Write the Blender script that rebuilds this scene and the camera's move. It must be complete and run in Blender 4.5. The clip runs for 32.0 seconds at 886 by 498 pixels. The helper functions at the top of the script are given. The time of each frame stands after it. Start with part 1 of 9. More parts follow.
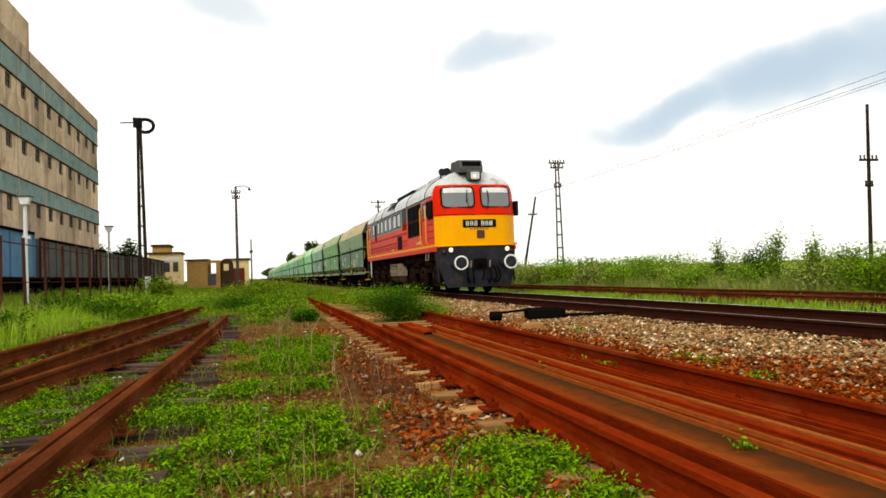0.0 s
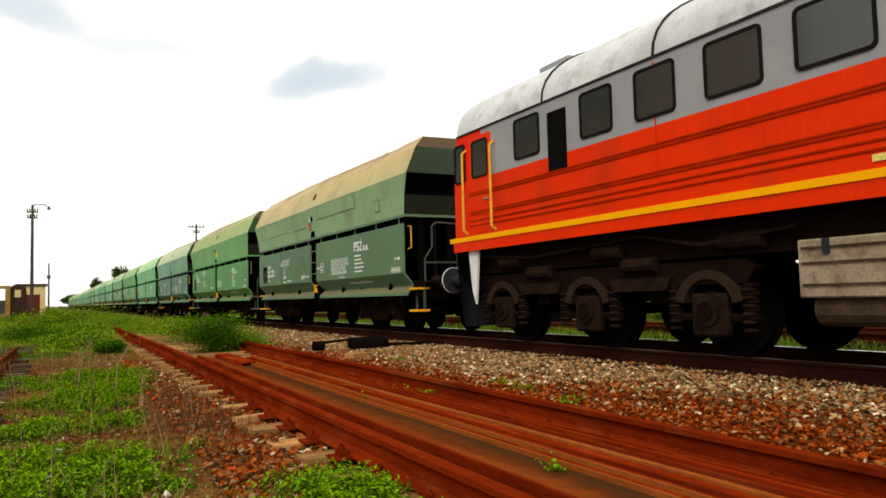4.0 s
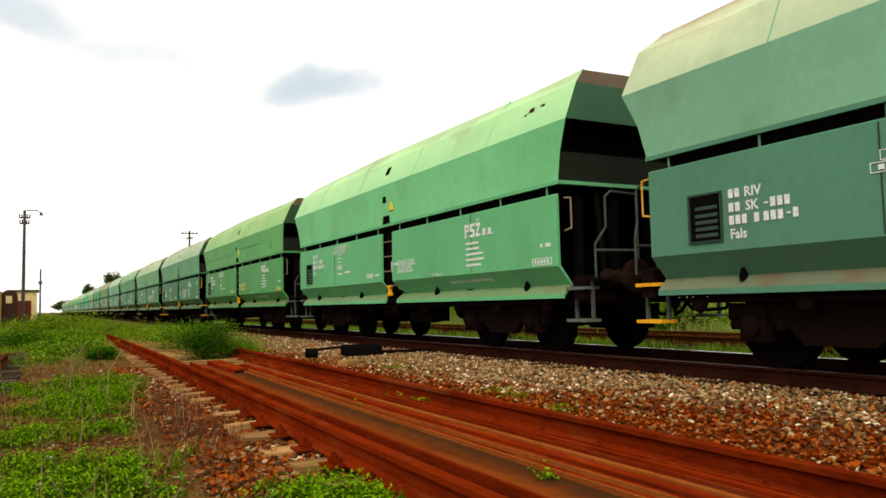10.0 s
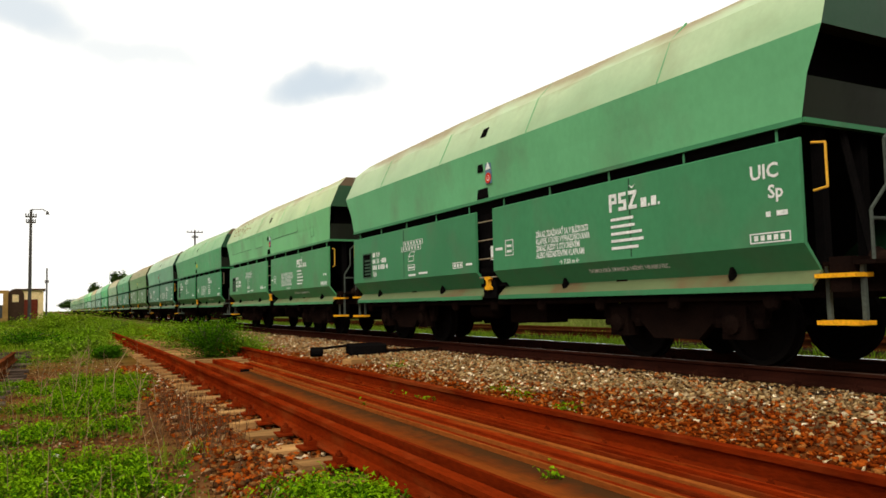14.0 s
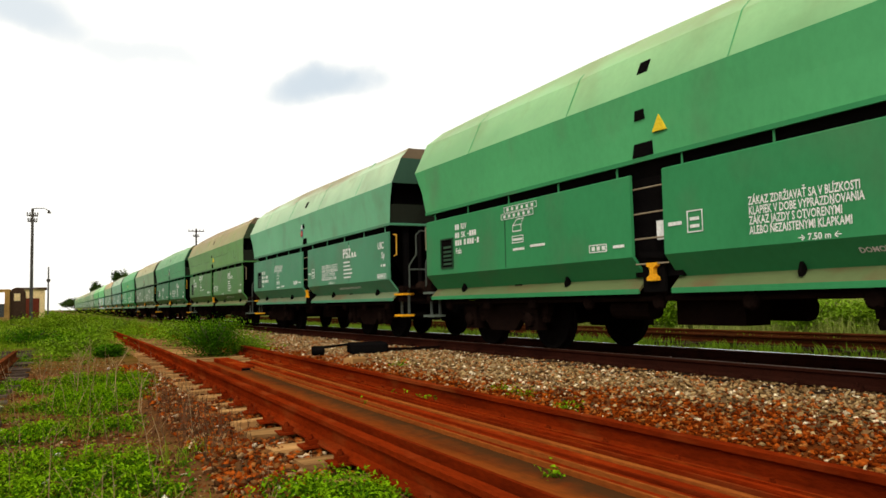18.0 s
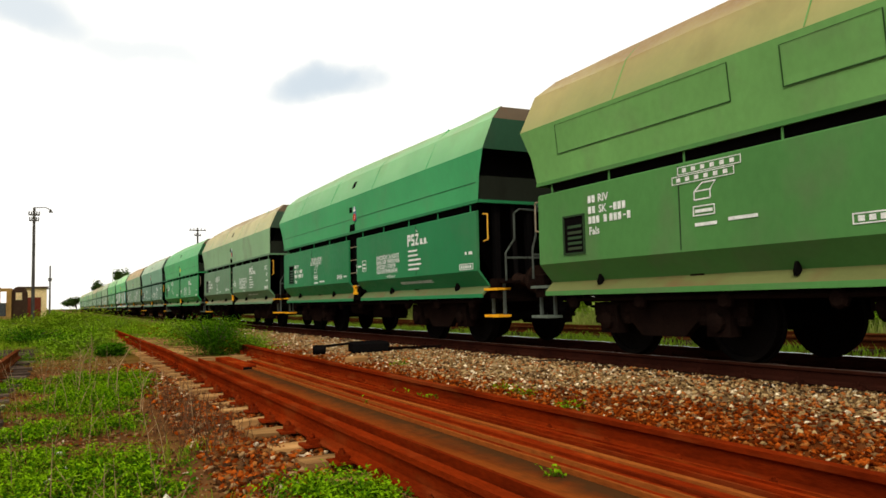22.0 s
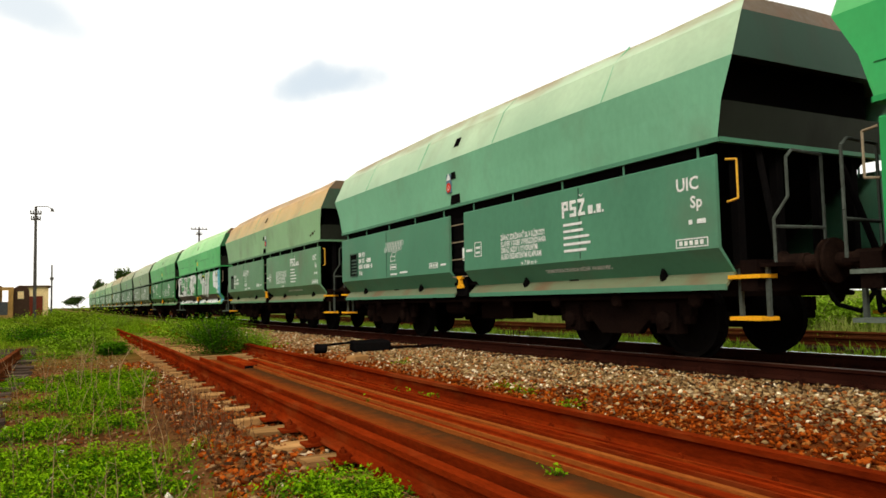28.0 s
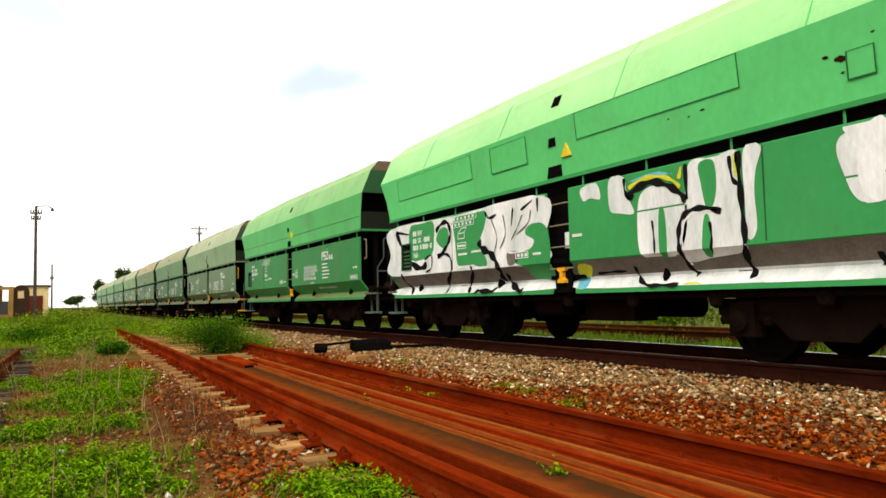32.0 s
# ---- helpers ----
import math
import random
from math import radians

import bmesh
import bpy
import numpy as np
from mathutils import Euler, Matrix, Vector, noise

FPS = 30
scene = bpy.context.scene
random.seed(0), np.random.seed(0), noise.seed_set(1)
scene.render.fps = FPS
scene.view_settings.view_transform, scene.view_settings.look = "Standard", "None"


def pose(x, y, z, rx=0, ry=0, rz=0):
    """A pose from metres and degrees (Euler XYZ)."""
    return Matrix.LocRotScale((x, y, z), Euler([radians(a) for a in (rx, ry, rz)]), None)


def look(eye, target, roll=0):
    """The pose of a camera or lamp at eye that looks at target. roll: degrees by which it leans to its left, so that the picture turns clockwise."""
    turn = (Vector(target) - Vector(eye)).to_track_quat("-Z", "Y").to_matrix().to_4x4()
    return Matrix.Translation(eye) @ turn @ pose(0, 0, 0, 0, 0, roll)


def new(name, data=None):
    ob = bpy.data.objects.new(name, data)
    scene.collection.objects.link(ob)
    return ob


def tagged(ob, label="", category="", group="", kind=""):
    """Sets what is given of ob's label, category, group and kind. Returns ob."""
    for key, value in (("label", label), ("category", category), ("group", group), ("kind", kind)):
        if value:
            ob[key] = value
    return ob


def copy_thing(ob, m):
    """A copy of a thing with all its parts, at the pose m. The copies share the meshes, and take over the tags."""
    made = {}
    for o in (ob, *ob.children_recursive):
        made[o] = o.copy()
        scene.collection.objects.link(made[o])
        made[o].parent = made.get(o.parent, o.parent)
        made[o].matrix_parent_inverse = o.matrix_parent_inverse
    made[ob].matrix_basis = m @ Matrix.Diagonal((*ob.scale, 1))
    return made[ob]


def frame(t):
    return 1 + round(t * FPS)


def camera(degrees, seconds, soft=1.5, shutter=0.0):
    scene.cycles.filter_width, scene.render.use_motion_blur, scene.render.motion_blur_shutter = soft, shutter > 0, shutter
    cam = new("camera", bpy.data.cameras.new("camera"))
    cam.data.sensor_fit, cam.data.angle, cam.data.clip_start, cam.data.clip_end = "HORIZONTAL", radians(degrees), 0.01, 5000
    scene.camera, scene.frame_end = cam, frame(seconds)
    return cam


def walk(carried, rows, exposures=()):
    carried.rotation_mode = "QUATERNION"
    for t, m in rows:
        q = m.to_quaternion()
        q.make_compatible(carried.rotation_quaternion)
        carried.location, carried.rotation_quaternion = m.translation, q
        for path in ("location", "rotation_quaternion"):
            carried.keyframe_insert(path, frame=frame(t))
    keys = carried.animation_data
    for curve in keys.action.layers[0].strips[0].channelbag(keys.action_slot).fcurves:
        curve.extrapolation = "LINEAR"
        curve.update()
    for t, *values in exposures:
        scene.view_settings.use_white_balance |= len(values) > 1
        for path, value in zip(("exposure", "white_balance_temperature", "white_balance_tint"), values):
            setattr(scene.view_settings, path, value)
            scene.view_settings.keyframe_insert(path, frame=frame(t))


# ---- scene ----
# ================= camera =================
cam = camera(61.68, 32.0, soft=1.6)
EYE = (0.0, 0.0, 0.765)
PATH = [
    (0.0, 91.795, 1.982, -14.299),
    (0.5, 91.819, 1.733, -14.861),
    (1.0, 91.809, 1.484, -15.510),
    (1.5, 91.826, 1.495, -16.015),
    (2.0, 91.829, 1.423, -16.483),
    (2.5, 92.129, 1.207, -18.921),
    (3.0, 92.819, 1.224, -23.056),
    (3.5, 93.318, 1.456, -26.014),
    (5.5, 94.063, 1.320, -29.426),
    (6.0, 94.183, 1.319, -29.331),
    (6.5, 94.194, 1.319, -29.171),
    (7.0, 94.209, 1.318, -28.967),
    (8.0, 94.215, 1.317, -28.665),
    (9.0, 94.222, 1.315, -28.455),
    (10.0, 94.210, 1.314, -28.294),
    (11.0, 94.178, 1.313, -28.160),
    (12.0, 94.174, 1.311, -28.060),
    (13.0, 94.142, 1.310, -27.969),
    (14.0, 94.126, 1.309, -27.916),
    (14.5, 94.105, 1.308, -27.926),
    (16.5, 94.071, 1.305, -27.846),
    (18.0, 94.040, 1.303, -27.821),
    (20.0, 93.997, 1.300, -27.787),
    (22.0, 93.973, 1.298, -27.723),
    (24.0, 93.947, 1.295, -27.692),
    (25.5, 93.909, 1.293, -27.666),
    (27.5, 93.907, 1.290, -27.630),
    (29.0, 93.859, 1.288, -27.604),
    (30.5, 93.855, 1.286, -27.588),
    (32.0, 93.859, 1.284, -27.610),
]
walk(cam, [(t, pose(*EYE, a, b, c)) for t, a, b, c in PATH], exposures=[(0.0, 0.2, 6900, 9), (3.0, 0.15, 6900, 9), (6.0, 0.12, 6900, 9), (25.0, 0.14, 6900, 9), (28.0, 0.22, 6900, 9), (32.0, 0.42, 6900, 9)])

# ================= world and sun =================
SUN_EL, SUN_AZ = radians(40), radians(-140)


def sky_world():
    """Bright broken overcast: white cloud sheet with a few blue-grey banks over a clear sky."""
    w = bpy.data.worlds.new("sky")
    w.use_nodes = True
    nt = w.node_tree
    nt.nodes.clear()
    N, L = nt.nodes.new, nt.links.new
    out = N("ShaderNodeOutputWorld")
    sky = N("ShaderNodeTexSky")
    sky.sky_type, sky.sun_disc = "NISHITA", False
    sky.sun_elevation, sky.sun_rotation = SUN_EL, SUN_AZ
    tc = N("ShaderNodeTexCoord")
    nz = N("ShaderNodeTexNoise")
    nz.inputs["Scale"].default_value, nz.inputs["Detail"].default_value = 4.5, 8
    L(tc.outputs["Generated"], nz.inputs["Vector"])
    nd = N("ShaderNodeVectorMath")
    nd.operation = "MULTIPLY_ADD"
    nd.inputs[1].default_value, nd.inputs[2].default_value = (0.24, 0.24, 0.13), (-0.12, -0.12, -0.065)
    L(nz.outputs["Color"], nd.inputs[0])
    wv = N("ShaderNodeVectorMath")
    wv.operation = "ADD"
    L(tc.outputs["Generated"], wv.inputs[0]), L(nd.outputs[0], wv.inputs[1])
    mask = None
    # each bank: direction (azimuth from the track, elevation), half sizes, slant, weight
    for az, el, sa, se, slant, wt in CLOUD_BANKS:
        a, e = radians(az), radians(el)
        fwd = Vector((math.sin(a) * math.cos(e), math.cos(a) * math.cos(e), math.sin(e)))
        rt = Vector((math.cos(a), -math.sin(a), 0))
        up = rt.cross(fwd)
        r2 = rt * math.cos(radians(slant)) + up * math.sin(radians(slant))
        u2 = up * math.cos(radians(slant)) - rt * math.sin(radians(slant))
        terms = []
        for axis, size in ((r2, sa), (u2, se)):
            d = N("ShaderNodeVectorMath")
            d.operation = "DOT_PRODUCT"
            d.inputs[1].default_value = axis / math.tan(radians(size))
            L(wv.outputs[0], d.inputs[0])
            s = N("ShaderNodeMath")
            s.operation = "POWER"
            ab = N("ShaderNodeMath")
            ab.operation = "ABSOLUTE"
            L(d.outputs["Value"], ab.inputs[0]), L(ab.outputs[0], s.inputs[0])
            s.inputs[1].default_value = 2.0
            terms.append(s)
        f = N("ShaderNodeVectorMath")
        f.operation = "DOT_PRODUCT"
        f.inputs[1].default_value = fwd
        L(wv.outputs[0], f.inputs[0])
        ad = N("ShaderNodeMath")
        ad.operation = "ADD"
        L(terms[0].outputs[0], ad.inputs[0]), L(terms[1].outputs[0], ad.inputs[1])
        mr = N("ShaderNodeMapRange")
        mr.interpolation_type = "SMOOTHSTEP"
        mr.inputs["From Min"].default_value, mr.inputs["From Max"].default_value = 1.3, 0.0
        mr.inputs["To Min"].default_value, mr.inputs["To Max"].default_value = 0.0, wt
        L(ad.outputs[0], mr.inputs["Value"])
        gate = N("ShaderNodeMath")
        gate.operation = "GREATER_THAN"
        gate.inputs[1].default_value = 0.3
        L(f.outputs["Value"], gate.inputs[0])
        m = N("ShaderNodeMath")
        m.operation = "MULTIPLY"
        L(mr.outputs[0], m.inputs[0]), L(gate.outputs[0], m.inputs[1])
        if mask is None:
            mask = m
        else:
            mx = N("ShaderNodeMath")
            mx.operation = "MAXIMUM"
            L(mask.outputs[0], mx.inputs[0]), L(m.outputs[0], mx.inputs[1])
            mask = mx
    col = N("ShaderNodeMix")
    col.data_type = "RGBA"
    col.inputs["A"].default_value = (1.0, 1.0, 0.985, 1)
    col.inputs["B"].default_value = (0.30, 0.44, 0.60, 1)
    L(mask.outputs[0], col.inputs["Factor"])
    bg1, bg2 = N("ShaderNodeBackground"), N("ShaderNodeBackground")
    L(sky.outputs[0], bg1.inputs["Color"]), L(col.outputs["Result"], bg2.inputs["Color"])
    bg1.inputs["Strength"].default_value = 0.1
    bg2.inputs["Strength"].default_value = SKY_WHITE
    ms = N("ShaderNodeMixShader")
    ms.inputs[0].default_value = 0.93
    L(bg1.outputs[0], ms.inputs[1]), L(bg2.outputs[0], ms.inputs[2])
    L(ms.outputs[0], out.inputs["Surface"])
    scene.world = w


SKY_WHITE = 1.12
CLOUD_BANKS = [
    (41.0, 12.0, 9.5, 3.0, 8, 0.8), (33.0, 10.9, 8.5, 1.7, 4, 0.75), (50, 13.2, 9, 4.2, 8, 0.8),
    (19.2, 16.2, 4.4, 1.7, 8, 0.62), (-1.5, 19.9, 6.0, 2.0, -4, 0.5), (6, 18.6, 6, 0.9, -6, 0.3),
    (39, 5.6, 4.5, 0.45, 3, 0.3), (14, 12.0, 5, 0.8, -10, 0.12)]
sky_world()
sun = new("sun", bpy.data.lights.new("sun", "SUN"))
sun.data.energy, sun.data.angle, sun.data.color = 1.6, radians(16), (1.0, 0.95, 0.88)
sun.matrix_world = look((0, 0, 30), (-30 * math.sin(SUN_AZ) * math.cos(SUN_EL) * 1.0, -30 * math.cos(SUN_AZ) * math.cos(SUN_EL), 30 - 30 * math.sin(SUN_EL)))

# ================= small tools =================
rnd = random.Random(7)


def part(name, bm, material, parent=None, label="", smooth=False):
    """One mesh object from a bmesh, under a thing or a part."""
    me = bpy.data.meshes.new(name)
    bmesh.ops.recalc_face_normals(bm, faces=bm.faces)
    if smooth:
        for f in bm.faces:
            f.smooth = True
    bm.to_mesh(me)
    bm.free()
    me.materials.append(material)
    ob = new(name, me)
    if parent is not None:
        ob.parent = parent
    if label:
        ob["label"] = label
    return ob


def share(name, me, parent=None, loc=None, rot=None, scale=None):
    """Another object on a mesh that is already there."""
    ob = new(name, me)
    if parent is not None:
        ob.parent = parent
    if loc is not None:
        ob.location = loc
    if rot is not None:
        ob.rotation_euler = rot
    if scale is not None:
        ob.scale = scale
    return ob


def thing(name, label, category, group="", kind="", at=(0, 0, 0), rz=0):
    e = new(name)
    e.empty_display_size = 0.2
    e.matrix_basis = pose(*at, 0, 0, rz)
    return tagged(e, label, category, group, kind)


def box(bm, x0, x1, y0, y1, z0, z1, m=None):
    vs = [bm.verts.new((x, y, z)) for x in (x0, x1) for y in (y0, y1) for z in (z0, z1)]
    for q in ((0, 1, 3, 2), (4, 6, 7, 5), (0, 4, 5, 1), (2, 3, 7, 6), (0, 2, 6, 4), (1, 5, 7, 3)):
        bm.faces.new([vs[i] for i in q])
    if m is not None:
        for v in vs:
            v.co = m @ v.co
    return vs


def bevel(bm, w, seg=1):
    bmesh.ops.bevel(bm, geom=list(bm.edges), offset=w, segments=seg, affect="EDGES", clamp_overlap=True)


def bbox(x0, x1, y0, y1, z0, z1, w=0.01, seg=1):
    bm = bmesh.new()
    box(bm, x0, x1, y0, y1, z0, z1)
    bevel(bm, w, seg)
    return bm


def rod(bm, a, b, r, n=8, r2=None):
    """A round bar from a to b, capped."""
    a, b = Vector(a), Vector(b)
    d = (b - a).normalized()
    u = d.orthogonal().normalized()
    v = d.cross(u)
    r2 = r if r2 is None else r2
    A, B = [], []
    for i in range(n):
        t = 2 * math.pi * i / n
        w = u * math.cos(t) + v * math.sin(t)
        A.append(bm.verts.new(a + w * r))
        B.append(bm.verts.new(b + w * r2))
    for i in range(n):
        j = (i + 1) % n
        bm.faces.new((A[i], A[j], B[j], B[i]))
    bm.faces.new(A[::-1])
    bm.faces.new(B)


def pipe(bm, pts, r, n=6):
    for a, b in zip(pts[:-1], pts[1:]):
        rod(bm, a, b, r, n)


def prism(bm, pts, axis, a, b):
    """A polygon (pairs) pushed along an axis from a to b."""
    def mk(p, s):
        q = list(p)
        q.insert(axis, s)
        return bm.verts.new(q)
    A, B = [mk(p, a) for p in pts], [mk(p, b) for p in pts]
    n = len(pts)
    bm.faces.new(A)
    bm.faces.new(B[::-1])
    for i in range(n):
        bm.faces.new((A[i], B[i], B[(i + 1) % n], A[(i + 1) % n]))


def lathe(bm, prof, axis, centre, n=20):
    """Rings of (radius, along) round an axis."""
    c = Vector(centre)
    ax = Vector([1.0 if i == axis else 0.0 for i in range(3)])
    u = ax.orthogonal().normalized()
    v = ax.cross(u)
    rings = []
    for r, s in prof:
        rings.append([bm.verts.new(c + ax * s + (u * math.cos(2 * math.pi * i / n) + v * math.sin(2 * math.pi * i / n)) * r) for i in range(n)])
    for A, B in zip(rings[:-1], rings[1:]):
        for i in range(n):
            bm.faces.new((A[i], A[(i + 1) % n], B[(i + 1) % n], B[i]))
    bm.faces.new(rings[0][::-1])
    bm.faces.new(rings[-1])


def arrays(name, verts, faces, material, parent=None, label="", smooth=False):
    """A mesh object straight from numpy arrays, all faces of one size."""
    me = bpy.data.meshes.new(name)
    nv, (nf, k) = len(verts), faces.shape
    me.vertices.add(nv)
    me.vertices.foreach_set("co", np.asarray(verts, np.float32).ravel())
    me.loops.add(nf * k)
    me.loops.foreach_set("vertex_index", faces.astype(np.int32).ravel())
    me.polygons.add(nf)
    me.polygons.foreach_set("loop_start", np.arange(0, nf * k, k, dtype=np.int32))
    if smooth:
        me.polygons.foreach_set("use_smooth", np.ones(nf, dtype=bool))
    me.update(calc_edges=True)
    me.materials.append(material)
    ob = new(name, me)
    if parent is not None:
        ob.parent = parent
    if label:
        ob["label"] = label
    return ob


# ================= materials =================
def mat(name, col, col2=None, rough=0.7, metal=0.0, scale=6.0, fine=40.0, mix=0.5, bump=0.15, dirt=None, dirt_amt=0.35,
        stretch=(1, 1, 1), spec=0.0, island=0.0, objvar=0.0, coords="Object", trans=0.0, dist=0.02, grain=0.26, palette=None):
    """A surface with grain at two scales, patches of a second colour, stains and fine relief."""
    m = bpy.data.materials.new(name)
    m.use_nodes = True
    nt = m.node_tree
    N, L = nt.nodes.new, nt.links.new
    b = nt.nodes["Principled BSDF"]
    b.inputs["Metallic"].default_value = metal
    b.inputs["Specular IOR Level"].default_value = spec
    tc = N("ShaderNodeTexCoord")
    mp = N("ShaderNodeMapping")
    mp.inputs["Scale"].default_value = stretch
    L(tc.outputs[coords], mp.inputs["Vector"])
    oi = N("ShaderNodeObjectInfo")
    off = N("ShaderNodeVectorMath")
    off.operation = "MULTIPLY_ADD"
    off.inputs[1].default_value = (1, 1, 1)
    sc = N("ShaderNodeMath")
    sc.operation = "MULTIPLY"
    sc.inputs[1].default_value = 37.0 if coords == "Object" else 0.0
    L(oi.outputs["Random"], sc.inputs[0])
    L(mp.outputs[0], off.inputs[0]), L(sc.outputs[0], off.inputs[2])
    n1, n2 = N("ShaderNodeTexNoise"), N("ShaderNodeTexNoise")
    for n, s in ((n1, scale), (n2, fine)):
        n.inputs["Scale"].default_value, n.inputs["Detail"].default_value, n.inputs["Roughness"].default_value = s, 5, 0.6
        L(off.outputs[0], n.inputs["Vector"])
    c2 = col2 or tuple(c * 0.6 for c in col)

    def ramp(sock, lo, hi, a, z):
        r = N("ShaderNodeMapRange")
        for k, x in (("From Min", lo), ("From Max", hi), ("To Min", a), ("To Max", z)):
            r.inputs[k].default_value = x
        L(sock, r.inputs["Value"])
        return r.outputs[0]

    def blend(fac, A, B, how="MIX"):
        x = N("ShaderNodeMix")
        x.data_type, x.blend_type = "RGBA", how
        for key, val in (("A", A), ("B", B)):
            if isinstance(val, tuple):
                x.inputs[key].default_value = (*val, 1)
            else:
                L(val, x.inputs[key])
        if isinstance(fac, float):
            x.inputs["Factor"].default_value = fac
        else:
            L(fac, x.inputs["Factor"])
        return x.outputs["Result"]

    first = col
    if palette:          # each loose piece takes one of several colours
        cr = N("ShaderNodeValToRGB")
        cr.color_ramp.interpolation = "CONSTANT"
        for i, (share_of, q) in enumerate(palette):
            e = cr.color_ramp.elements[i] if i < 2 else cr.color_ramp.elements.new(share_of)
            e.position, e.color = share_of, (*q, 1)
        L(N("ShaderNodeNewGeometry").outputs["Random Per Island"] if not objvar else oi.outputs["Random"], cr.inputs[0])
        first = cr.outputs[0]
    c = blend(ramp(n1.outputs["Fac"], 0.35, 0.68, 0.0, mix), first, c2)
    g = ramp(n2.outputs["Fac"], 0.25, 0.75, 1 - grain, 1 + grain)
    gc = N("ShaderNodeCombineColor")
    for i in range(3):
        L(g, gc.inputs[i])
    c = blend(1.0, c, gc.outputs[0], "MULTIPLY")
    if dirt:
        n3 = N("ShaderNodeTexNoise")
        n3.inputs["Scale"].default_value, n3.inputs["Detail"].default_value = scale * 2.3, 8
        L(off.outputs[0], n3.inputs["Vector"])
        c = blend(ramp(n3.outputs["Fac"], 0.52, 0.72, 0.0, dirt_amt), c, dirt)
    for amt, sock in ((island, "isl"), (objvar, "obj")):
        if amt:
            if sock == "isl":
                src = N("ShaderNodeNewGeometry").outputs["Random Per Island"]
            else:
                src = oi.outputs["Random"]
            v = ramp(src, 0, 1, 1 - amt, 1 + amt)
            vc = N("ShaderNodeCombineColor")
            for i in range(3):
                L(v, vc.inputs[i])
            c = blend(1.0, c, vc.outputs[0], "MULTIPLY")
    L(c, b.inputs["Base Color"])
    L(ramp(n2.outputs["Fac"], 0.3, 0.7, max(0.02, rough - 0.12), min(1, rough + 0.12)), b.inputs["Roughness"])
    if bump:
        bp = N("ShaderNodeBump")
        bp.inputs["Strength"].default_value, bp.inputs["Distance"].default_value = bump, dist
        L(n2.outputs["Fac"], bp.inputs["Height"])
        L(bp.outputs[0], b.inputs["Normal"])
    if trans:
        tr = N("ShaderNodeBsdfTranslucent")
        L(c, tr.inputs["Color"])
        ms = N("ShaderNodeMixShader")
        ms.inputs[0].default_value = trans
        o = nt.nodes["Material Output"]
        L(b.outputs[0], ms.inputs[1]), L(tr.outputs[0], ms.inputs[2]), L(ms.outputs[0], o.inputs["Surface"])
    return m


def glass_pane(name, col, rough=0.06):
    return mat(name, col, rough=rough, bump=0.0, spec=0.8, mix=0.2, grain=0.03)


def lamp_glow(name, col, power):
    m = bpy.data.materials.new(name)
    m.use_nodes = True
    b = m.node_tree.nodes["Principled BSDF"]
    b.inputs["Base Color"].default_value = (*col, 1)
    b.inputs["Emission Color"].default_value = (*col, 1)
    b.inputs["Emission Strength"].default_value = power
    b.inputs["Roughness"].default_value = 0.2
    return m


RUST = mat("rusty_rail_steel", (0.20, 0.020, 0.003), (0.085, 0.009, 0.002), rough=0.8, scale=3, fine=60, bump=0.35, dirt=(0.26, 0.07, 0.018), stretch=(1, 0.25, 1), mix=0.9)
RUST_BRIGHT = mat("bright_rust_red_steel", (0.225, 0.021, 0.003), (0.11, 0.010, 0.002), rough=0.85, scale=5, fine=60, bump=0.4, stretch=(1.5, 0.2, 1), mix=0.95, dirt=(0.30, 0.062, 0.010), dirt_amt=0.7)
YELLOW_SIGN = mat("yellow_sign_paint", (0.80, 0.58, 0.04), rough=0.5, bump=0.05)
SIGNBACK = mat("blue_grey_sign_board", (0.12, 0.20, 0.27), rough=0.5, bump=0.05)
GREYGREEN = mat("grey_green_step_paint", (0.12, 0.15, 0.12), (0.07, 0.08, 0.065), rough=0.7, bump=0.1)
RUST_DARK = mat("dark_rusty_steel", (0.035, 0.010, 0.006), (0.018, 0.007, 0.005), rough=0.85, scale=4, fine=60, bump=0.3)
RUST_OLD = mat("old_brown_rail_steel", (0.125, 0.034, 0.011), (0.042, 0.012, 0.005), rough=0.85, scale=3, fine=60, bump=0.3, stretch=(1, 0.3, 1), mix=0.8, dirt=(0.22, 0.085, 0.03))
DULL_HEAD = mat("dull_brown_rail_head", (0.11, 0.06, 0.04), (0.05, 0.03, 0.022), rough=0.5, scale=3, fine=30, bump=0.05, stretch=(1, 0.1, 1), spec=0.1)
RAIL_TOP = mat("worn_bright_rail_head", (0.86, 0.86, 0.86), (0.7, 0.7, 0.7), rough=0.16, metal=1.0, scale=3, fine=30, bump=0.03, stretch=(1, 0.1, 1))
SLEEPER = mat("weathered_sleeper_wood", (0.085, 0.050, 0.030), (0.022, 0.013, 0.009), rough=0.95, scale=7, fine=45, bump=0.8, stretch=(0.2, 2.0, 2.0), objvar=0.4, mix=0.95)
SLEEPER_GREY = mat("silvered_sleeper_wood", (0.115, 0.08, 0.058), (0.025, 0.016, 0.012), rough=0.95, scale=7, fine=45, bump=0.8, stretch=(0.2, 2.0, 2.0), objvar=0.4, mix=0.95)
SLEEPER_TAN = mat("bleached_sleeper_wood", (0.42, 0.23, 0.085), (0.19, 0.085, 0.028), rough=0.95, scale=5, fine=40, bump=0.6, stretch=(0.25, 1.5, 1.5), objvar=0.3, mix=0.9)
# grimy steels, darkened further so that underside shade sits in the base colour
SOOT_SHADE = mat("shade_black_grimy_steel", (0.0045, 0.0042, 0.0042), (0.007, 0.0055, 0.005), rough=0.75, scale=5, fine=40, bump=0.2)
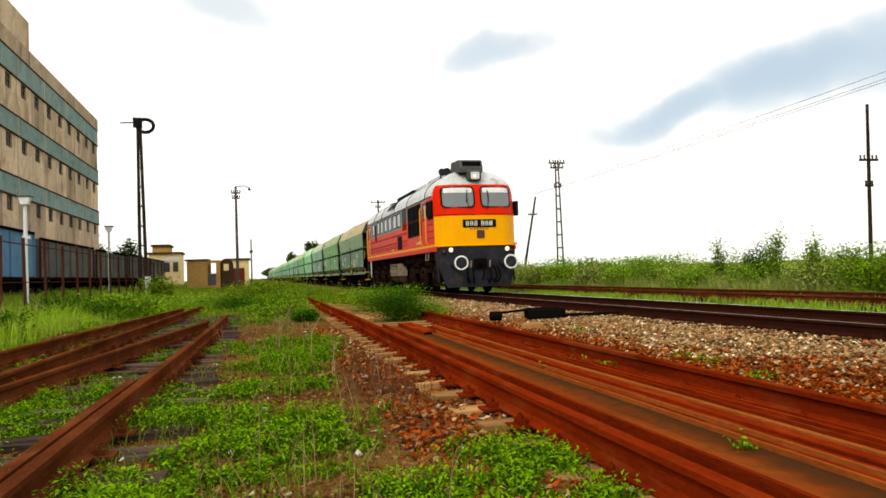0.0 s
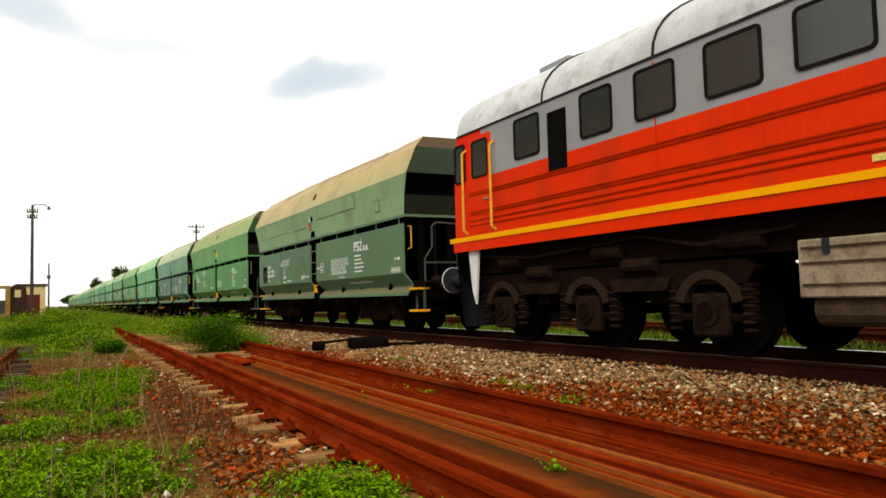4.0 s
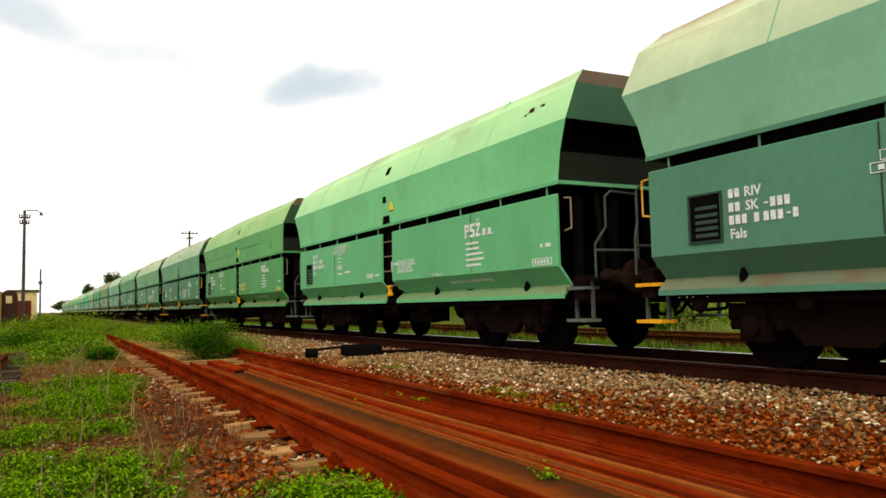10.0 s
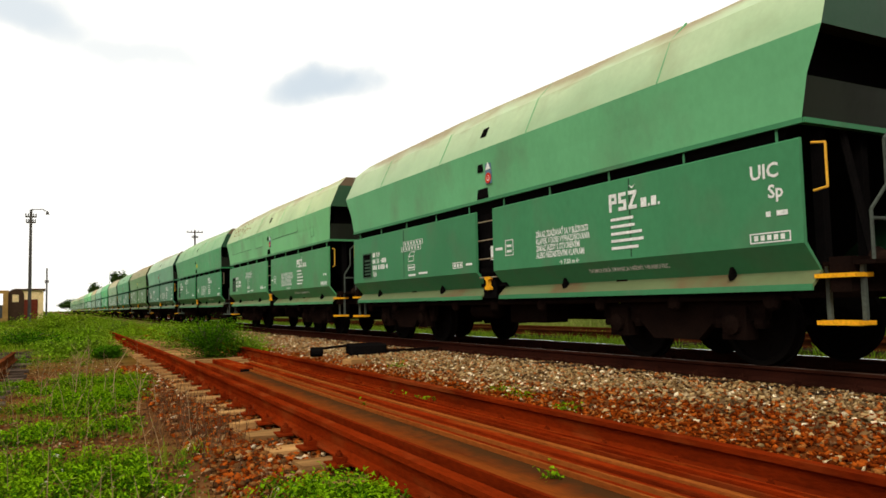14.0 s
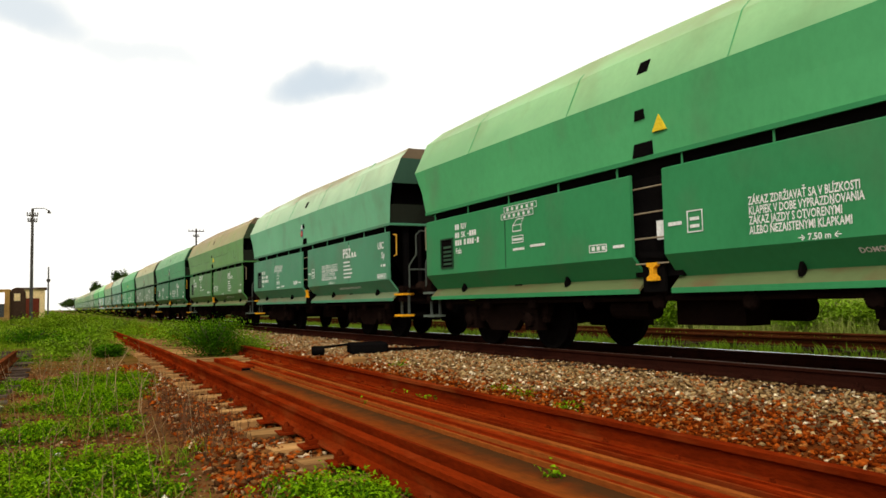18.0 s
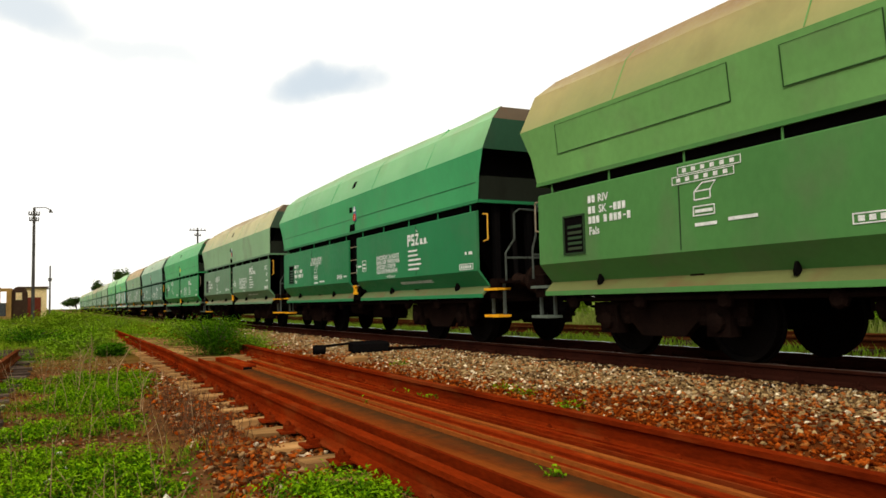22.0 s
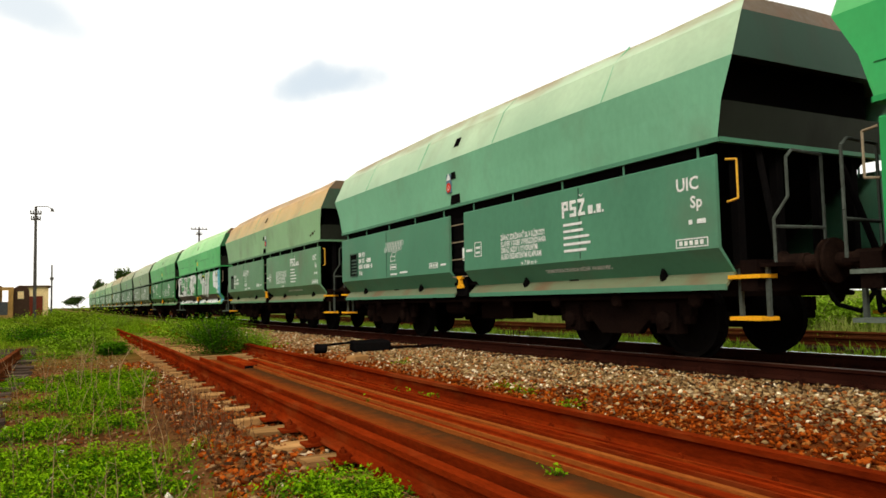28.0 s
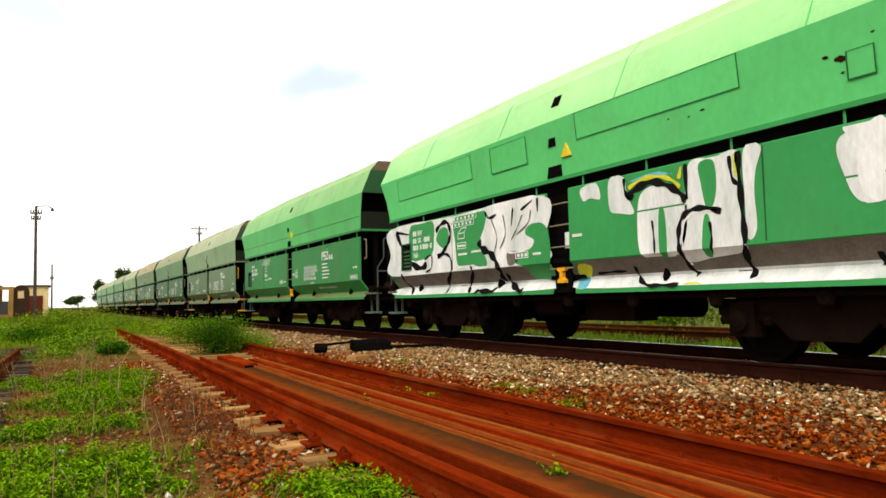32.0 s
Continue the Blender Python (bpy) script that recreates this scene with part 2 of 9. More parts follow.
UNDER = mat("brown_grimy_shaded_underframe", (0.011, 0.006, 0.0045), (0.004, 0.003, 0.0028), rough=0.85, scale=4, fine=40, bump=0.25)
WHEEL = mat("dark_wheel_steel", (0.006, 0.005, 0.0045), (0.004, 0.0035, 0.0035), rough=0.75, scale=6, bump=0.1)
WHITE = mat("white_marking_paint", (0.74, 0.76, 0.72), (0.6, 0.64, 0.6), rough=0.6, scale=3, fine=30, bump=0.05)
YELLOW = mat("yellow_step_paint", (0.85, 0.40, 0.02), (0.65, 0.28, 0.02), rough=0.5, scale=8, bump=0.08)
YELLOW_TXT = mat("yellow_marking_paint", (0.72, 0.60, 0.16), rough=0.6, bump=0.05, mix=0.3)
REDSIGN = mat("red_warning_paint", (0.6, 0.05, 0.03), rough=0.5, bump=0.05)
ORANGE = mat("orange_red_loco_paint", (0.76, 0.030, 0.001), (0.62, 0.021, 0.001), rough=0.4, scale=0.8, fine=25, bump=0.04, spec=0.06, dirt=(0.34, 0.035, 0.006), dirt_amt=0.4, stretch=(1, 1, 0.4), grain=0.08)
REDP = mat("bright_red_loco_paint", (0.70, 0.018, 0.001), (0.58, 0.012, 0.001), rough=0.36, scale=1, fine=25, bump=0.03, spec=0.06, grain=0.06)
LOCO_YEL = mat("amber_yellow_loco_paint", (0.90, 0.40, 0.003), (0.82, 0.34, 0.003), rough=0.4, scale=1, fine=25, bump=0.03, spec=0.06, grain=0.06)
LOCO_GREY = mat("light_grey_loco_roof_paint", (0.60, 0.62, 0.62), (0.38, 0.39, 0.39), rough=0.35, scale=1.4, fine=20, bump=0.05, dirt=(0.16, 0.15, 0.14), dirt_amt=0.6, spec=0.3, grain=0.08, mix=0.8)
LOCO_BAND = mat("mid_grey_loco_paint", (0.30, 0.31, 0.32), (0.22, 0.22, 0.23), rough=0.4, scale=1.5, bump=0.04, grain=0.05)
LOCO_ROOFBOX = mat("dull_dark_grey_roof_box", (0.10, 0.10, 0.098), (0.055, 0.054, 0.052), rough=0.5, scale=2, bump=0.05)
LOCO_DARK = mat("dark_slate_loco_paint", (0.026, 0.027, 0.034), (0.014, 0.014, 0.018), rough=0.5, scale=1.5, fine=25, bump=0.12, dirt=(0.09, 0.06, 0.045), dirt_amt=0.3)
AXLE = mat("dusty_brown_axle_guard", (0.034, 0.020, 0.013), (0.018, 0.012, 0.010), rough=0.85, scale=5, bump=0.2)
BATT = mat("dull_beige_box_paint", (0.33, 0.265, 0.185), (0.20, 0.15, 0.10), rough=0.7, scale=3, bump=0.1, dirt=(0.07, 0.035, 0.02), mix=0.8, dirt_amt=0.6)
GRILLE = mat("black_radiator_grille", (0.004, 0.004, 0.004), rough=0.9, bump=0.1, spec=0.03)
GLASS = glass_pane("dark_side_glass", (0.018, 0.02, 0.019), 0.12)
WIND = glass_pane("sky_reflecting_windscreen", (0.15, 0.165, 0.17), 0.05)
BLACK = mat("black_rubber", (0.012, 0.012, 0.012), rough=0.6, bump=0.05)
CHROME = mat("worn_light_handrail", (0.30, 0.25, 0.17), (0.22, 0.15, 0.09), rough=0.6, bump=0.05)
GREYIRON = mat("grey_painted_iron", (0.075, 0.09, 0.075), (0.035, 0.035, 0.03), rough=0.7, bump=0.1)
CONC = mat("weathered_concrete_panel", (0.56, 0.43, 0.30), (0.35, 0.25, 0.17), rough=0.95, scale=0.35, fine=5, bump=0.3, dirt=(0.14, 0.10, 0.07), dirt_amt=0.7, stretch=(1, 1, 0.5), objvar=0.25, mix=0.8)
TEAL = mat("faded_teal_glass_cladding", (0.24, 0.33, 0.31), (0.15, 0.23, 0.22), rough=0.5, scale=0.5, fine=4, bump=0.05, objvar=0.12, mix=0.8, dirt=(0.13, 0.12, 0.09), dirt_amt=0.6)
DARKWIN = glass_pane("dark_broken_window", (0.03, 0.032, 0.032), 0.3)
PLASTER = mat("cream_plaster_wall", (0.86, 0.66, 0.34), (0.70, 0.48, 0.2), rough=0.9, scale=0.8, fine=8, bump=0.2, dirt=(0.3, 0.18, 0.08))
TANWALL = mat("tan_rendered_wall", (0.50, 0.29, 0.09), (0.34, 0.18, 0.055), rough=0.9, scale=0.8, fine=8, bump=0.2)
ROOFT = mat("brown_flat_roof", (0.085, 0.05, 0.032), rough=0.9, bump=0.2)
REDDOOR = mat("dark_red_gate_paint", (0.16, 0.035, 0.02), rough=0.7, bump=0.1)
POSTW = mat("white_lamp_post_paint", (0.7, 0.71, 0.7), (0.5, 0.5, 0.5), rough=0.6, scale=3, bump=0.1)
POLEW = mat("dark_timber_pole", (0.032, 0.022, 0.016), (0.016, 0.012, 0.010), rough=0.95, scale=3, bump=0.3, stretch=(1, 1, 0.2))
POLEC = mat("grey_concrete_pole", (0.085, 0.078, 0.07), (0.05, 0.045, 0.04), rough=0.9, scale=2, bump=0.3)
IRONRED = mat("rusty_fence_iron", (0.07, 0.026, 0.016), (0.035, 0.016, 0.011), rough=0.8, scale=4, bump=0.3)
PARKBLUE = mat("faded_blue_wagon_paint", (0.11, 0.24, 0.38), (0.07, 0.15, 0.25), rough=0.6, scale=0.8, bump=0.1, dirt=(0.1, 0.06, 0.05))
PARKGREY = mat("dirty_grey_wagon_paint", (0.12, 0.125, 0.115), (0.05, 0.045, 0.038), rough=0.7, scale=0.8, bump=0.1, dirt=(0.06, 0.025, 0.014))


def dusty_web():
    """Rusty web: tan dust by its near edge that turns to a dark damp stain by the far one."""
    m = mat("dusty_rusty_steel", (0.20, 0.045, 0.008), (0.14, 0.022, 0.004), rough=0.9, scale=5, fine=70, bump=0.35, stretch=(1.6, 0.15, 1), mix=0.9)
    nt = m.node_tree
    N, L = nt.nodes.new, nt.links.new
    b = nt.nodes["Principled BSDF"]
    base = b.inputs["Base Color"].links[0].from_socket
    tc, sp, nz = N("ShaderNodeTexCoord"), N("ShaderNodeSeparateXYZ"), N("ShaderNodeTexNoise")
    L(tc.outputs["Object"], sp.inputs[0]), L(tc.outputs["Object"], nz.inputs["Vector"])
    nz.inputs["Scale"].default_value, nz.inputs["Detail"].default_value = 9.0, 6
    ma = N("ShaderNodeMath")
    ma.operation = "MULTIPLY_ADD"
    ma.inputs[1].default_value = -0.0205
    L(sp.outputs["Y"], ma.inputs[0]), L(sp.outputs["X"], ma.inputs[2])
    mb = N("ShaderNodeMath")
    mb.operation = "MULTIPLY_ADD"
    mb.inputs[1].default_value = 0.22
    L(nz.outputs["Fac"], mb.inputs[0]), L(ma.outputs[0], mb.inputs[2])
    r = N("ShaderNodeMapRange")
    for k, x in (("From Min", 1.94), ("From Max", 2.12), ("To Min", 0.0), ("To Max", 0.9)):
        r.inputs[k].default_value = x
    L(mb.outputs[0], r.inputs["Value"])
    x = N("ShaderNodeMix")
    x.data_type = "RGBA"
    L(r.outputs[0], x.inputs["Factor"]), L(base, x.inputs["A"])
    x.inputs["B"].default_value = (0.045, 0.022, 0.008, 1)
    L(x.outputs["Result"], b.inputs["Base Color"])
    return m


RUST_TAN = dusty_web()
RUST_EDGE = mat("dusty_beam_edge", (0.27, 0.072, 0.014), (0.17, 0.034, 0.007), rough=0.9, scale=6, fine=60, bump=0.2, stretch=(1, 0.3, 1))
RAILYEL = mat("yellow_loco_handrail", (0.78, 0.42, 0.05), (0.5, 0.22, 0.03), rough=0.5, scale=6, bump=0.03)
# body red darkened to draw the shadow of the side ribs; also red slats
RIBRED = mat("shadow_red_rib_paint", (0.42, 0.026, 0.002), (0.22, 0.015, 0.003), rough=0.5, scale=4, bump=0.05, mix=0.9)
TANK = mat("grimy_brown_tank", (0.075, 0.05, 0.03), (0.03, 0.02, 0.013), rough=0.8, scale=4, bump=0.15, mix=0.9)
GEAR = mat("brown_dusty_running_gear", (0.024, 0.013, 0.009), (0.008, 0.005, 0.004), rough=0.85, scale=6, bump=0.3, mix=0.9)
ARCHBRICK = mat("dark_brown_brick", (0.07, 0.04, 0.025), (0.04, 0.022, 0.015), rough=0.95, scale=3, bump=0.3)
SCRAPE = mat("red_rust_scrape", (0.26, 0.065, 0.03), (0.15, 0.05, 0.025), rough=0.8, scale=9, bump=0.1, mix=0.9)

# ================= plan =================
TRACK_X = 7.6            # centre of the running line; rail tops at z = 0
PITCH, HALF = 13.19, 5.72
GAUGE = 0.75             # half the distance between rail centres


def smooth01(x):
    x = min(1.0, max(0.0, x))
    return x * x * (3 - 2 * x)


def ground_z(x, y):
    """Height of the ground sheet: low ballast shoulders along the lines, rough soil elsewhere."""
    z = -0.235 + 0.035 * noise.noise((x * 0.9, y * 0.9, 3.1)) + 0.02 * noise.noise((x * 3.1, y * 3.1, 7.7))
    z += (-0.185 - z) * 0.8 * smooth01((5.4 - abs(x - TRACK_X) * 1.8) / 2.2)
    z += 0.02 * smooth01((1.9 - abs(x - 2.45)) / 0.5)
    z += 0.35 * smooth01((-5.5 - x) / 6) * smooth01((y - 8) / 10)
    z += 0.30 * smooth01((x - 15.5) / 5)
    return z


def spaced(lo, near_lo, near_hi, hi, step, n_far):
    near = list(np.arange(near_lo, near_hi + 1e-6, step))
    left = [near_lo - (near_lo - lo) * (i / n_far) ** 3 for i in range(n_far, 0, -1)]
    right = [near_hi + (hi - near_hi) * (i / n_far) ** 3 for i in range(1, n_far + 1)]
    return left + near + right


def ground_material():
    m = mat("soil_with_rust_and_grass", (0.165, 0.072, 0.024), (0.06, 0.025, 0.009), rough=0.95, scale=1.3, fine=18, bump=0.8, mix=0.9, coords="Object", dist=0.05)
    nt = m.node_tree
    N, L = nt.nodes.new, nt.links.new
    b = nt.nodes["Principled BSDF"]
    base = b.inputs["Base Color"].links[0].from_socket
    tc = N("ShaderNodeTexCoord")
    sp = N("ShaderNodeSeparateXYZ")
    L(tc.outputs["Object"], sp.inputs[0])
    nz = N("ShaderNodeTexNoise")
    nz.inputs["Scale"].default_value, nz.inputs["Detail"].default_value = 0.45, 6
    L(tc.outputs["Object"], nz.inputs["Vector"])

    def rng(sock, lo, hi, a=0.0, z=1.0):
        r = N("ShaderNodeMapRange")
        for k, x in (("From Min", lo), ("From Max", hi), ("To Min", a), ("To Max", z)):
            r.inputs[k].default_value = x
        L(sock, r.inputs["Value"])
        return r.outputs[0]

    def op(kind, a, c):
        q = N("ShaderNodeMath")
        q.operation = kind
        for i, v in enumerate((a, c)):
            if isinstance(v, float):
                q.inputs[i].default_value = v
            else:
                L(v, q.inputs[i])
        return q.outputs[0]

    def blend(fac, A, col):
        x = N("ShaderNodeMix")
        x.data_type = "RGBA"
        L(fac, x.inputs["Factor"]), L(A, x.inputs["A"])
        x.inputs["B"].default_value = (*col, 1)
        return x.outputs["Result"]
    grey = op("MULTIPLY", rng(sp.outputs["X"], 4.6, 5.6), rng(sp.outputs["X"], 10.6, 9.6))
    rust = op("MULTIPLY", op("MULTIPLY", rng(sp.outputs["X"], 1.2, 1.8), rng(sp.outputs["X"], 5.6, 4.6)), rng(sp.outputs["Y"], 26.0, 15.0))
    green_y = op("MULTIPLY", rng(sp.outputs["Y"], 13.0, 22.0), rng(sp.outputs["X"], 5.0, 4.0))
    green_r = rng(sp.outputs["X"], 13.6, 16.0)
    green_l = op("MULTIPLY", rng(sp.outputs["X"], -3.5, -5.0), rng(sp.outputs["Y"], 6.0, 12.0))
    green = op("MULTIPLY", op("MAXIMUM", op("MAXIMUM", green_y, green_r), green_l), rng(nz.outputs["Fac"], 0.3, 0.5))
    c = blend(op("MULTIPLY", rust, 0.7), base, (0.15, 0.030, 0.005))
    c = blend(op("MULTIPLY", grey, 0.8), c, (0.19, 0.115, 0.055))
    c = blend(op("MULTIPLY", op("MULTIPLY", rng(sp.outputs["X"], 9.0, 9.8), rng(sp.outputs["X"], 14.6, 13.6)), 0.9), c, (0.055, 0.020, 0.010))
    c = blend(op("MULTIPLY", green, 0.9), c, (0.075, 0.125, 0.012))
    L(c, b.inputs["Base Color"])
    return m


def build_ground():
    xs = spaced(-2500, -9, 18, 2500, 0.22, 26)
    ys = spaced(-1500, -1, 34, 4000, 0.25, 30)
    V = np.array([(x, y, ground_z(x, y)) for y in ys for x in xs], np.float32)
    nx, ny = len(xs), len(ys)
    i, j = np.meshgrid(np.arange(nx - 1), np.arange(ny - 1))
    a = (j * nx + i).ravel()
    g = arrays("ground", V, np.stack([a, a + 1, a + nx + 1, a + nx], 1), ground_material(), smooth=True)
    tagged(g, "brown soil and gravel yard with rust stains and weeds", "ground", kind="structure")


build_ground()

# ---------- rails ----------
# flat-bottomed rail section: half widths and heights down from the head
RAIL_SEC = [(-0.036, 0.0), (0.036, 0.0), (0.037, -0.030), (0.012, -0.046), (0.010, -0.118), (0.030, -0.136), (0.068, -0.148), (0.068, -0.16),
            (-0.068, -0.16), (-0.068, -0.148), (-0.030, -0.136), (-0.010, -0.118), (-0.012, -0.046), (-0.037, -0.030)]


def rail_mesh(bm, line, top=0.0, sec=RAIL_SEC, lean=0.0):
    """A rail along a list of (x, y) points."""
    rings = []
    for k, (x, y) in enumerate(line):
        x2, y2 = line[min(k + 1, len(line) - 1)]
        x1, y1 = line[max(k - 1, 0)]
        d = Vector((x2 - x1, y2 - y1, 0)).normalized()
        nrm = Vector((d.y, -d.x, 0))
        ring = []
        for a, z in sec:
            a2, z2 = a * math.cos(lean) - z * math.sin(lean), a * math.sin(lean) + z * math.cos(lean)
            ring.append(bm.verts.new((x + nrm.x * a2, y + nrm.y * a2, top + z2)))
        rings.append(ring)
    n = len(sec)
    for A, B in zip(rings[:-1], rings[1:]):
        for i in range(n):
            bm.faces.new((A[i], A[(i + 1) % n], B[(i + 1) % n], B[i]))
    bm.faces.new(rings[0])
    bm.faces.new(rings[-1][::-1])


def sleeper_meshes(material, n=3, half=1.25, w=0.12, h=0.13, rough=0.012):
    out = []
    r = random.Random(5)
    for k in range(n):
        bm = bmesh.new()
        box(bm, -half, half, -w, w, -h, 0)
        bmesh.ops.subdivide_edges(bm, edges=[e for e in bm.edges if abs(e.verts[0].co.x - e.verts[1].co.x) > 1], cuts=5)
        for v in bm.verts:
            v.co += Vector((r.uniform(-1, 1) * rough, r.uniform(-1, 1) * rough * 1.5, r.uniform(-1, 1) * rough * 0.7))
        me = bpy.data.meshes.new("sleeper")
        bmesh.ops.recalc_face_normals(bm, faces=bm.faces)
        bm.to_mesh(me)
        bm.free()
        me.materials.append(material)
        out.append(me)
    return out


def clip_mesh(material):
    """Rail fastening: ribbed plate, clamp and bolt on both sides of the foot."""
    bm = bmesh.new()
    box(bm, -0.17, 0.17, -0.08, 0.08, -0.175, -0.158)
    for s in (-1, 1):
        box(bm, s * 0.06, s * 0.125, -0.045, 0.045, -0.16, -0.125)
        rod(bm, (s * 0.10, 0, -0.15), (s * 0.10, 0, -0.09), 0.012, 6)
        rod(bm, (s * 0.10, 0, -0.122), (s * 0.10, 0, -0.104), 0.021, 6)
    me = bpy.data.meshes.new("rail_clip")
    bmesh.ops.recalc_face_normals(bm, faces=bm.faces)
    bm.to_mesh(me)
    bm.free()
    me.materials.append(material)
    return me


def track(name, label, lines, rail_mat, sleepers, sleeper_mat, spacing, clips=0, top=0.0, head=None, half=1.25, wob=0.03, clip_mat=None, sink=0.0):
    """lines: rails as point lists; sleepers: (y0, y1, x(y)) or None."""
    t = thing(name, label, "railway track", kind="structure")
    for ln in lines:
        bm = bmesh.new()
        rail_mesh(bm, ln, top)
        r = part("rail", bm, rail_mat, t)
        if head:
            bm = bmesh.new()
            rail_mesh(bm, ln, top + 0.003, [(-0.036, 0), (0.036, 0), (0.036, -0.012), (-0.036, -0.012)])
            part("rail_head", bm, head if ln[0][0] > TRACK_X else DULL_HEAD, r, "polished running surface")
    if sleepers:
        y, y1, fx = sleepers
        ms = sleeper_meshes(sleeper_mat, half=half)
        r = random.Random(int(y1 * 10))
        while y < y1:
            share("sleeper", r.choice(ms), t, (fx(y) + r.uniform(-wob, wob), y, top - 0.168 - sink + r.uniform(-0.012, 0.004)), (r.uniform(-.02, .02), r.uniform(-.012, .012), r.uniform(-.03, .03)))
            y += spacing * r.uniform(0.93, 1.07)
    if clips:
        cm = clip_mesh(clip_mat or rail_mat)
        for ln in lines:
            y0, y1 = ln[0][1], min(ln[-1][1], clips)
            y = max(y0, 1.2)
            while y < y1:
                for (xa, ya), (xb, yb) in zip(ln[:-1], ln[1:]):
                    if ya <= y <= yb:
                        x = xa + (xb - xa) * (y - ya) / (yb - ya)
                        share("rail_clip", cm, t, (x, y, top), (0, 0, -math.atan2(xb - xa, yb - ya)))
                        break
                y += spacing
    return t


def straight(x0, x1, y0, y1, step=8):
    n = max(1, int((y1 - y0) / step))
    return [(x0 + (x1 - x0) * i / n, y0 + (y1 - y0) * i / n) for i in range(n + 1)]


# the running line
track("railway_track", "main line with polished steel rails on dark sleepers in stone ballast", [straight(TRACK_X + s * GAUGE, TRACK_X + s * GAUGE, -40, 700, 40) for s in (-1, 1)],
      RUST_DARK, (-6, 60, lambda y: TRACK_X), SLEEPER, 0.65, 40, head=RAIL_TOP)
# check rail of the turnout beside the near running rail
bm = bmesh.new()
rail_mesh(bm, [(6.98, 7.0), (6.93, 9), (6.93, 17), (7.05, 19.5)], -0.01)
tagged(part("guard_rail", bm, RUST_DARK), "dark steel guard rail inside the running rail", "rail", kind="structure")


def bx(y):               # near rail of the rusty siding
    return 1.535 + 0.0205 * min(y, 14) + 0.010 * max(0, y - 14)


track("rusty_siding", "disused siding with bright rust-red rails and bleached sleepers",
      [[(bx(y) + g, y) for y in (0.3, 2, 4, 6, 8, 10, 12, 14, 18, 24, 32, 42, 56)] for g in (0, 1.5)],
      RUST, (1.98, 26, lambda y: bx(y) + 0.745), SLEEPER_TAN, 0.605, 24, half=1.09, sink=-0.004, clip_mat=RUST)
# the third line beyond the train
track("far_track", "rust-brown far track in grass", [straight(x, x + 0.9, -30, 260, 30) for x in (11.5, 13.0)], RUST_OLD, (-4, 60, lambda y: 12.3 + 0.003 * y), SLEEPER, 0.7)
# turnout on the near side: four rails that draw together
track("old_turnout", "overgrown turnout with brown rails and dark timber sleepers",
      [[(-1.06 + 0.027 * y, y) for y in (1.5, 4, 8, 12, 17.2)], [(-2.54 + 0.040 * y, y) for y in (2, 6, 10, 16, 24)],
       [(-2.80 + 0.126 * y, y) for y in (2, 6, 10, 15.2)], [(-3.82 + 0.078 * y, y) for y in (2, 6, 12, 18, 23)]],
      RUST_OLD, (3.95, 21, lambda y: -1.55 + 0.004 * y), SLEEPER_GREY, 0.60, 14, top=-0.02, half=1.15, wob=0.07)
bm = bmesh.new()
rail_mesh(bm, [(-1.17 + 0.027 * y, y) for y in (1.5, 4, 6.6)], -0.03)
tagged(part("check_rail", bm, RUST_OLD), "brown check rail lying close along the turnout rail", "rail", kind="structure")

# old steel laid down loosely in the siding: a wide shallow channel, a box beam and a short offcut
def sx(x, y):
    return x + 0.0205 * y


def long_steel(name, label, secs, y0, y1):
    o = thing(name, label, "steel beam", "old steel laid in the siding")
    for nm, pts, m in secs:
        bm = bmesh.new()
        rings = [[bm.verts.new((sx(a, y), y, z + 0.004 * math.sin(y * 0.8))) for a, z in pts] for y in [y0 + (y1 - y0) * i / 6 for i in range(7)]]
        n = len(pts)
        for A, B in zip(rings[:-1], rings[1:]):
            for i in range(n):
                bm.faces.new((A[i], A[(i + 1) % n], B[(i + 1) % n], B[i]))
        bm.faces.new(rings[0])
        bm.faces.new(rings[-1][::-1])
        part(nm, bm, m, o)
    return o


long_steel("channel_beam", "rusty steel channel with a dusty tan web", [
    ("web", [(1.70, -0.165), (2.05, -0.165), (2.05, -0.045), (1.92, -0.052), (1.70, -0.035)], RUST_TAN),
    ("flange", [(1.672, -0.165), (1.70, -0.165), (1.70, -0.006), (1.692, 0.002), (1.672, 0.0)], RUST),
    ("flange", [(2.05, -0.165), (2.065, -0.165), (2.065, -0.020), (2.05, -0.020)], RUST_EDGE)], 0.4, 11.4)
long_steel("box_beam", "rust-red steel beam with ridged top edge", [
    ("body", [(2.085, -0.165), (2.36, -0.165), (2.36, 0.006), (2.215, 0.010), (2.10, -0.022), (2.085, -0.04)], RUST_BRIGHT),
    ("rib", [(2.10, -0.024), (2.112, -0.018), (2.112, 0.000), (2.10, 0.000)], RUST_EDGE),
    ("rib", [(2.155, -0.01), (2.165, -0.01), (2.165, 0.012), (2.155, 0.010)], RUST),
    ("top_plate", [(2.225, 0.004), (2.262, 0.004), (2.262, 0.022), (2.225, 0.022)], RUST_EDGE),
    ("ridge", [(2.285, 0.002), (2.30, 0.002), (2.30, 0.034), (2.285, 0.034)], RUST),
    ("ridge", [(2.335, -0.002), (2.36, -0.002), (2.36, 0.040), (2.335, 0.040)], RUST_BRIGHT)], 0.4, 10.3)
long_steel("flat_bar", "thin rust-red flat bar lying by the rail", [
    ("bar", [(2.52, -0.165), (2.72, -0.165), (2.72, -0.10), (2.52, -0.09)], RUST),
    ("edge", [(2.73, -0.165), (2.745, -0.165), (2.745, -0.06), (2.73, -0.06)], RUST_BRIGHT)], 0.4, 10.2)
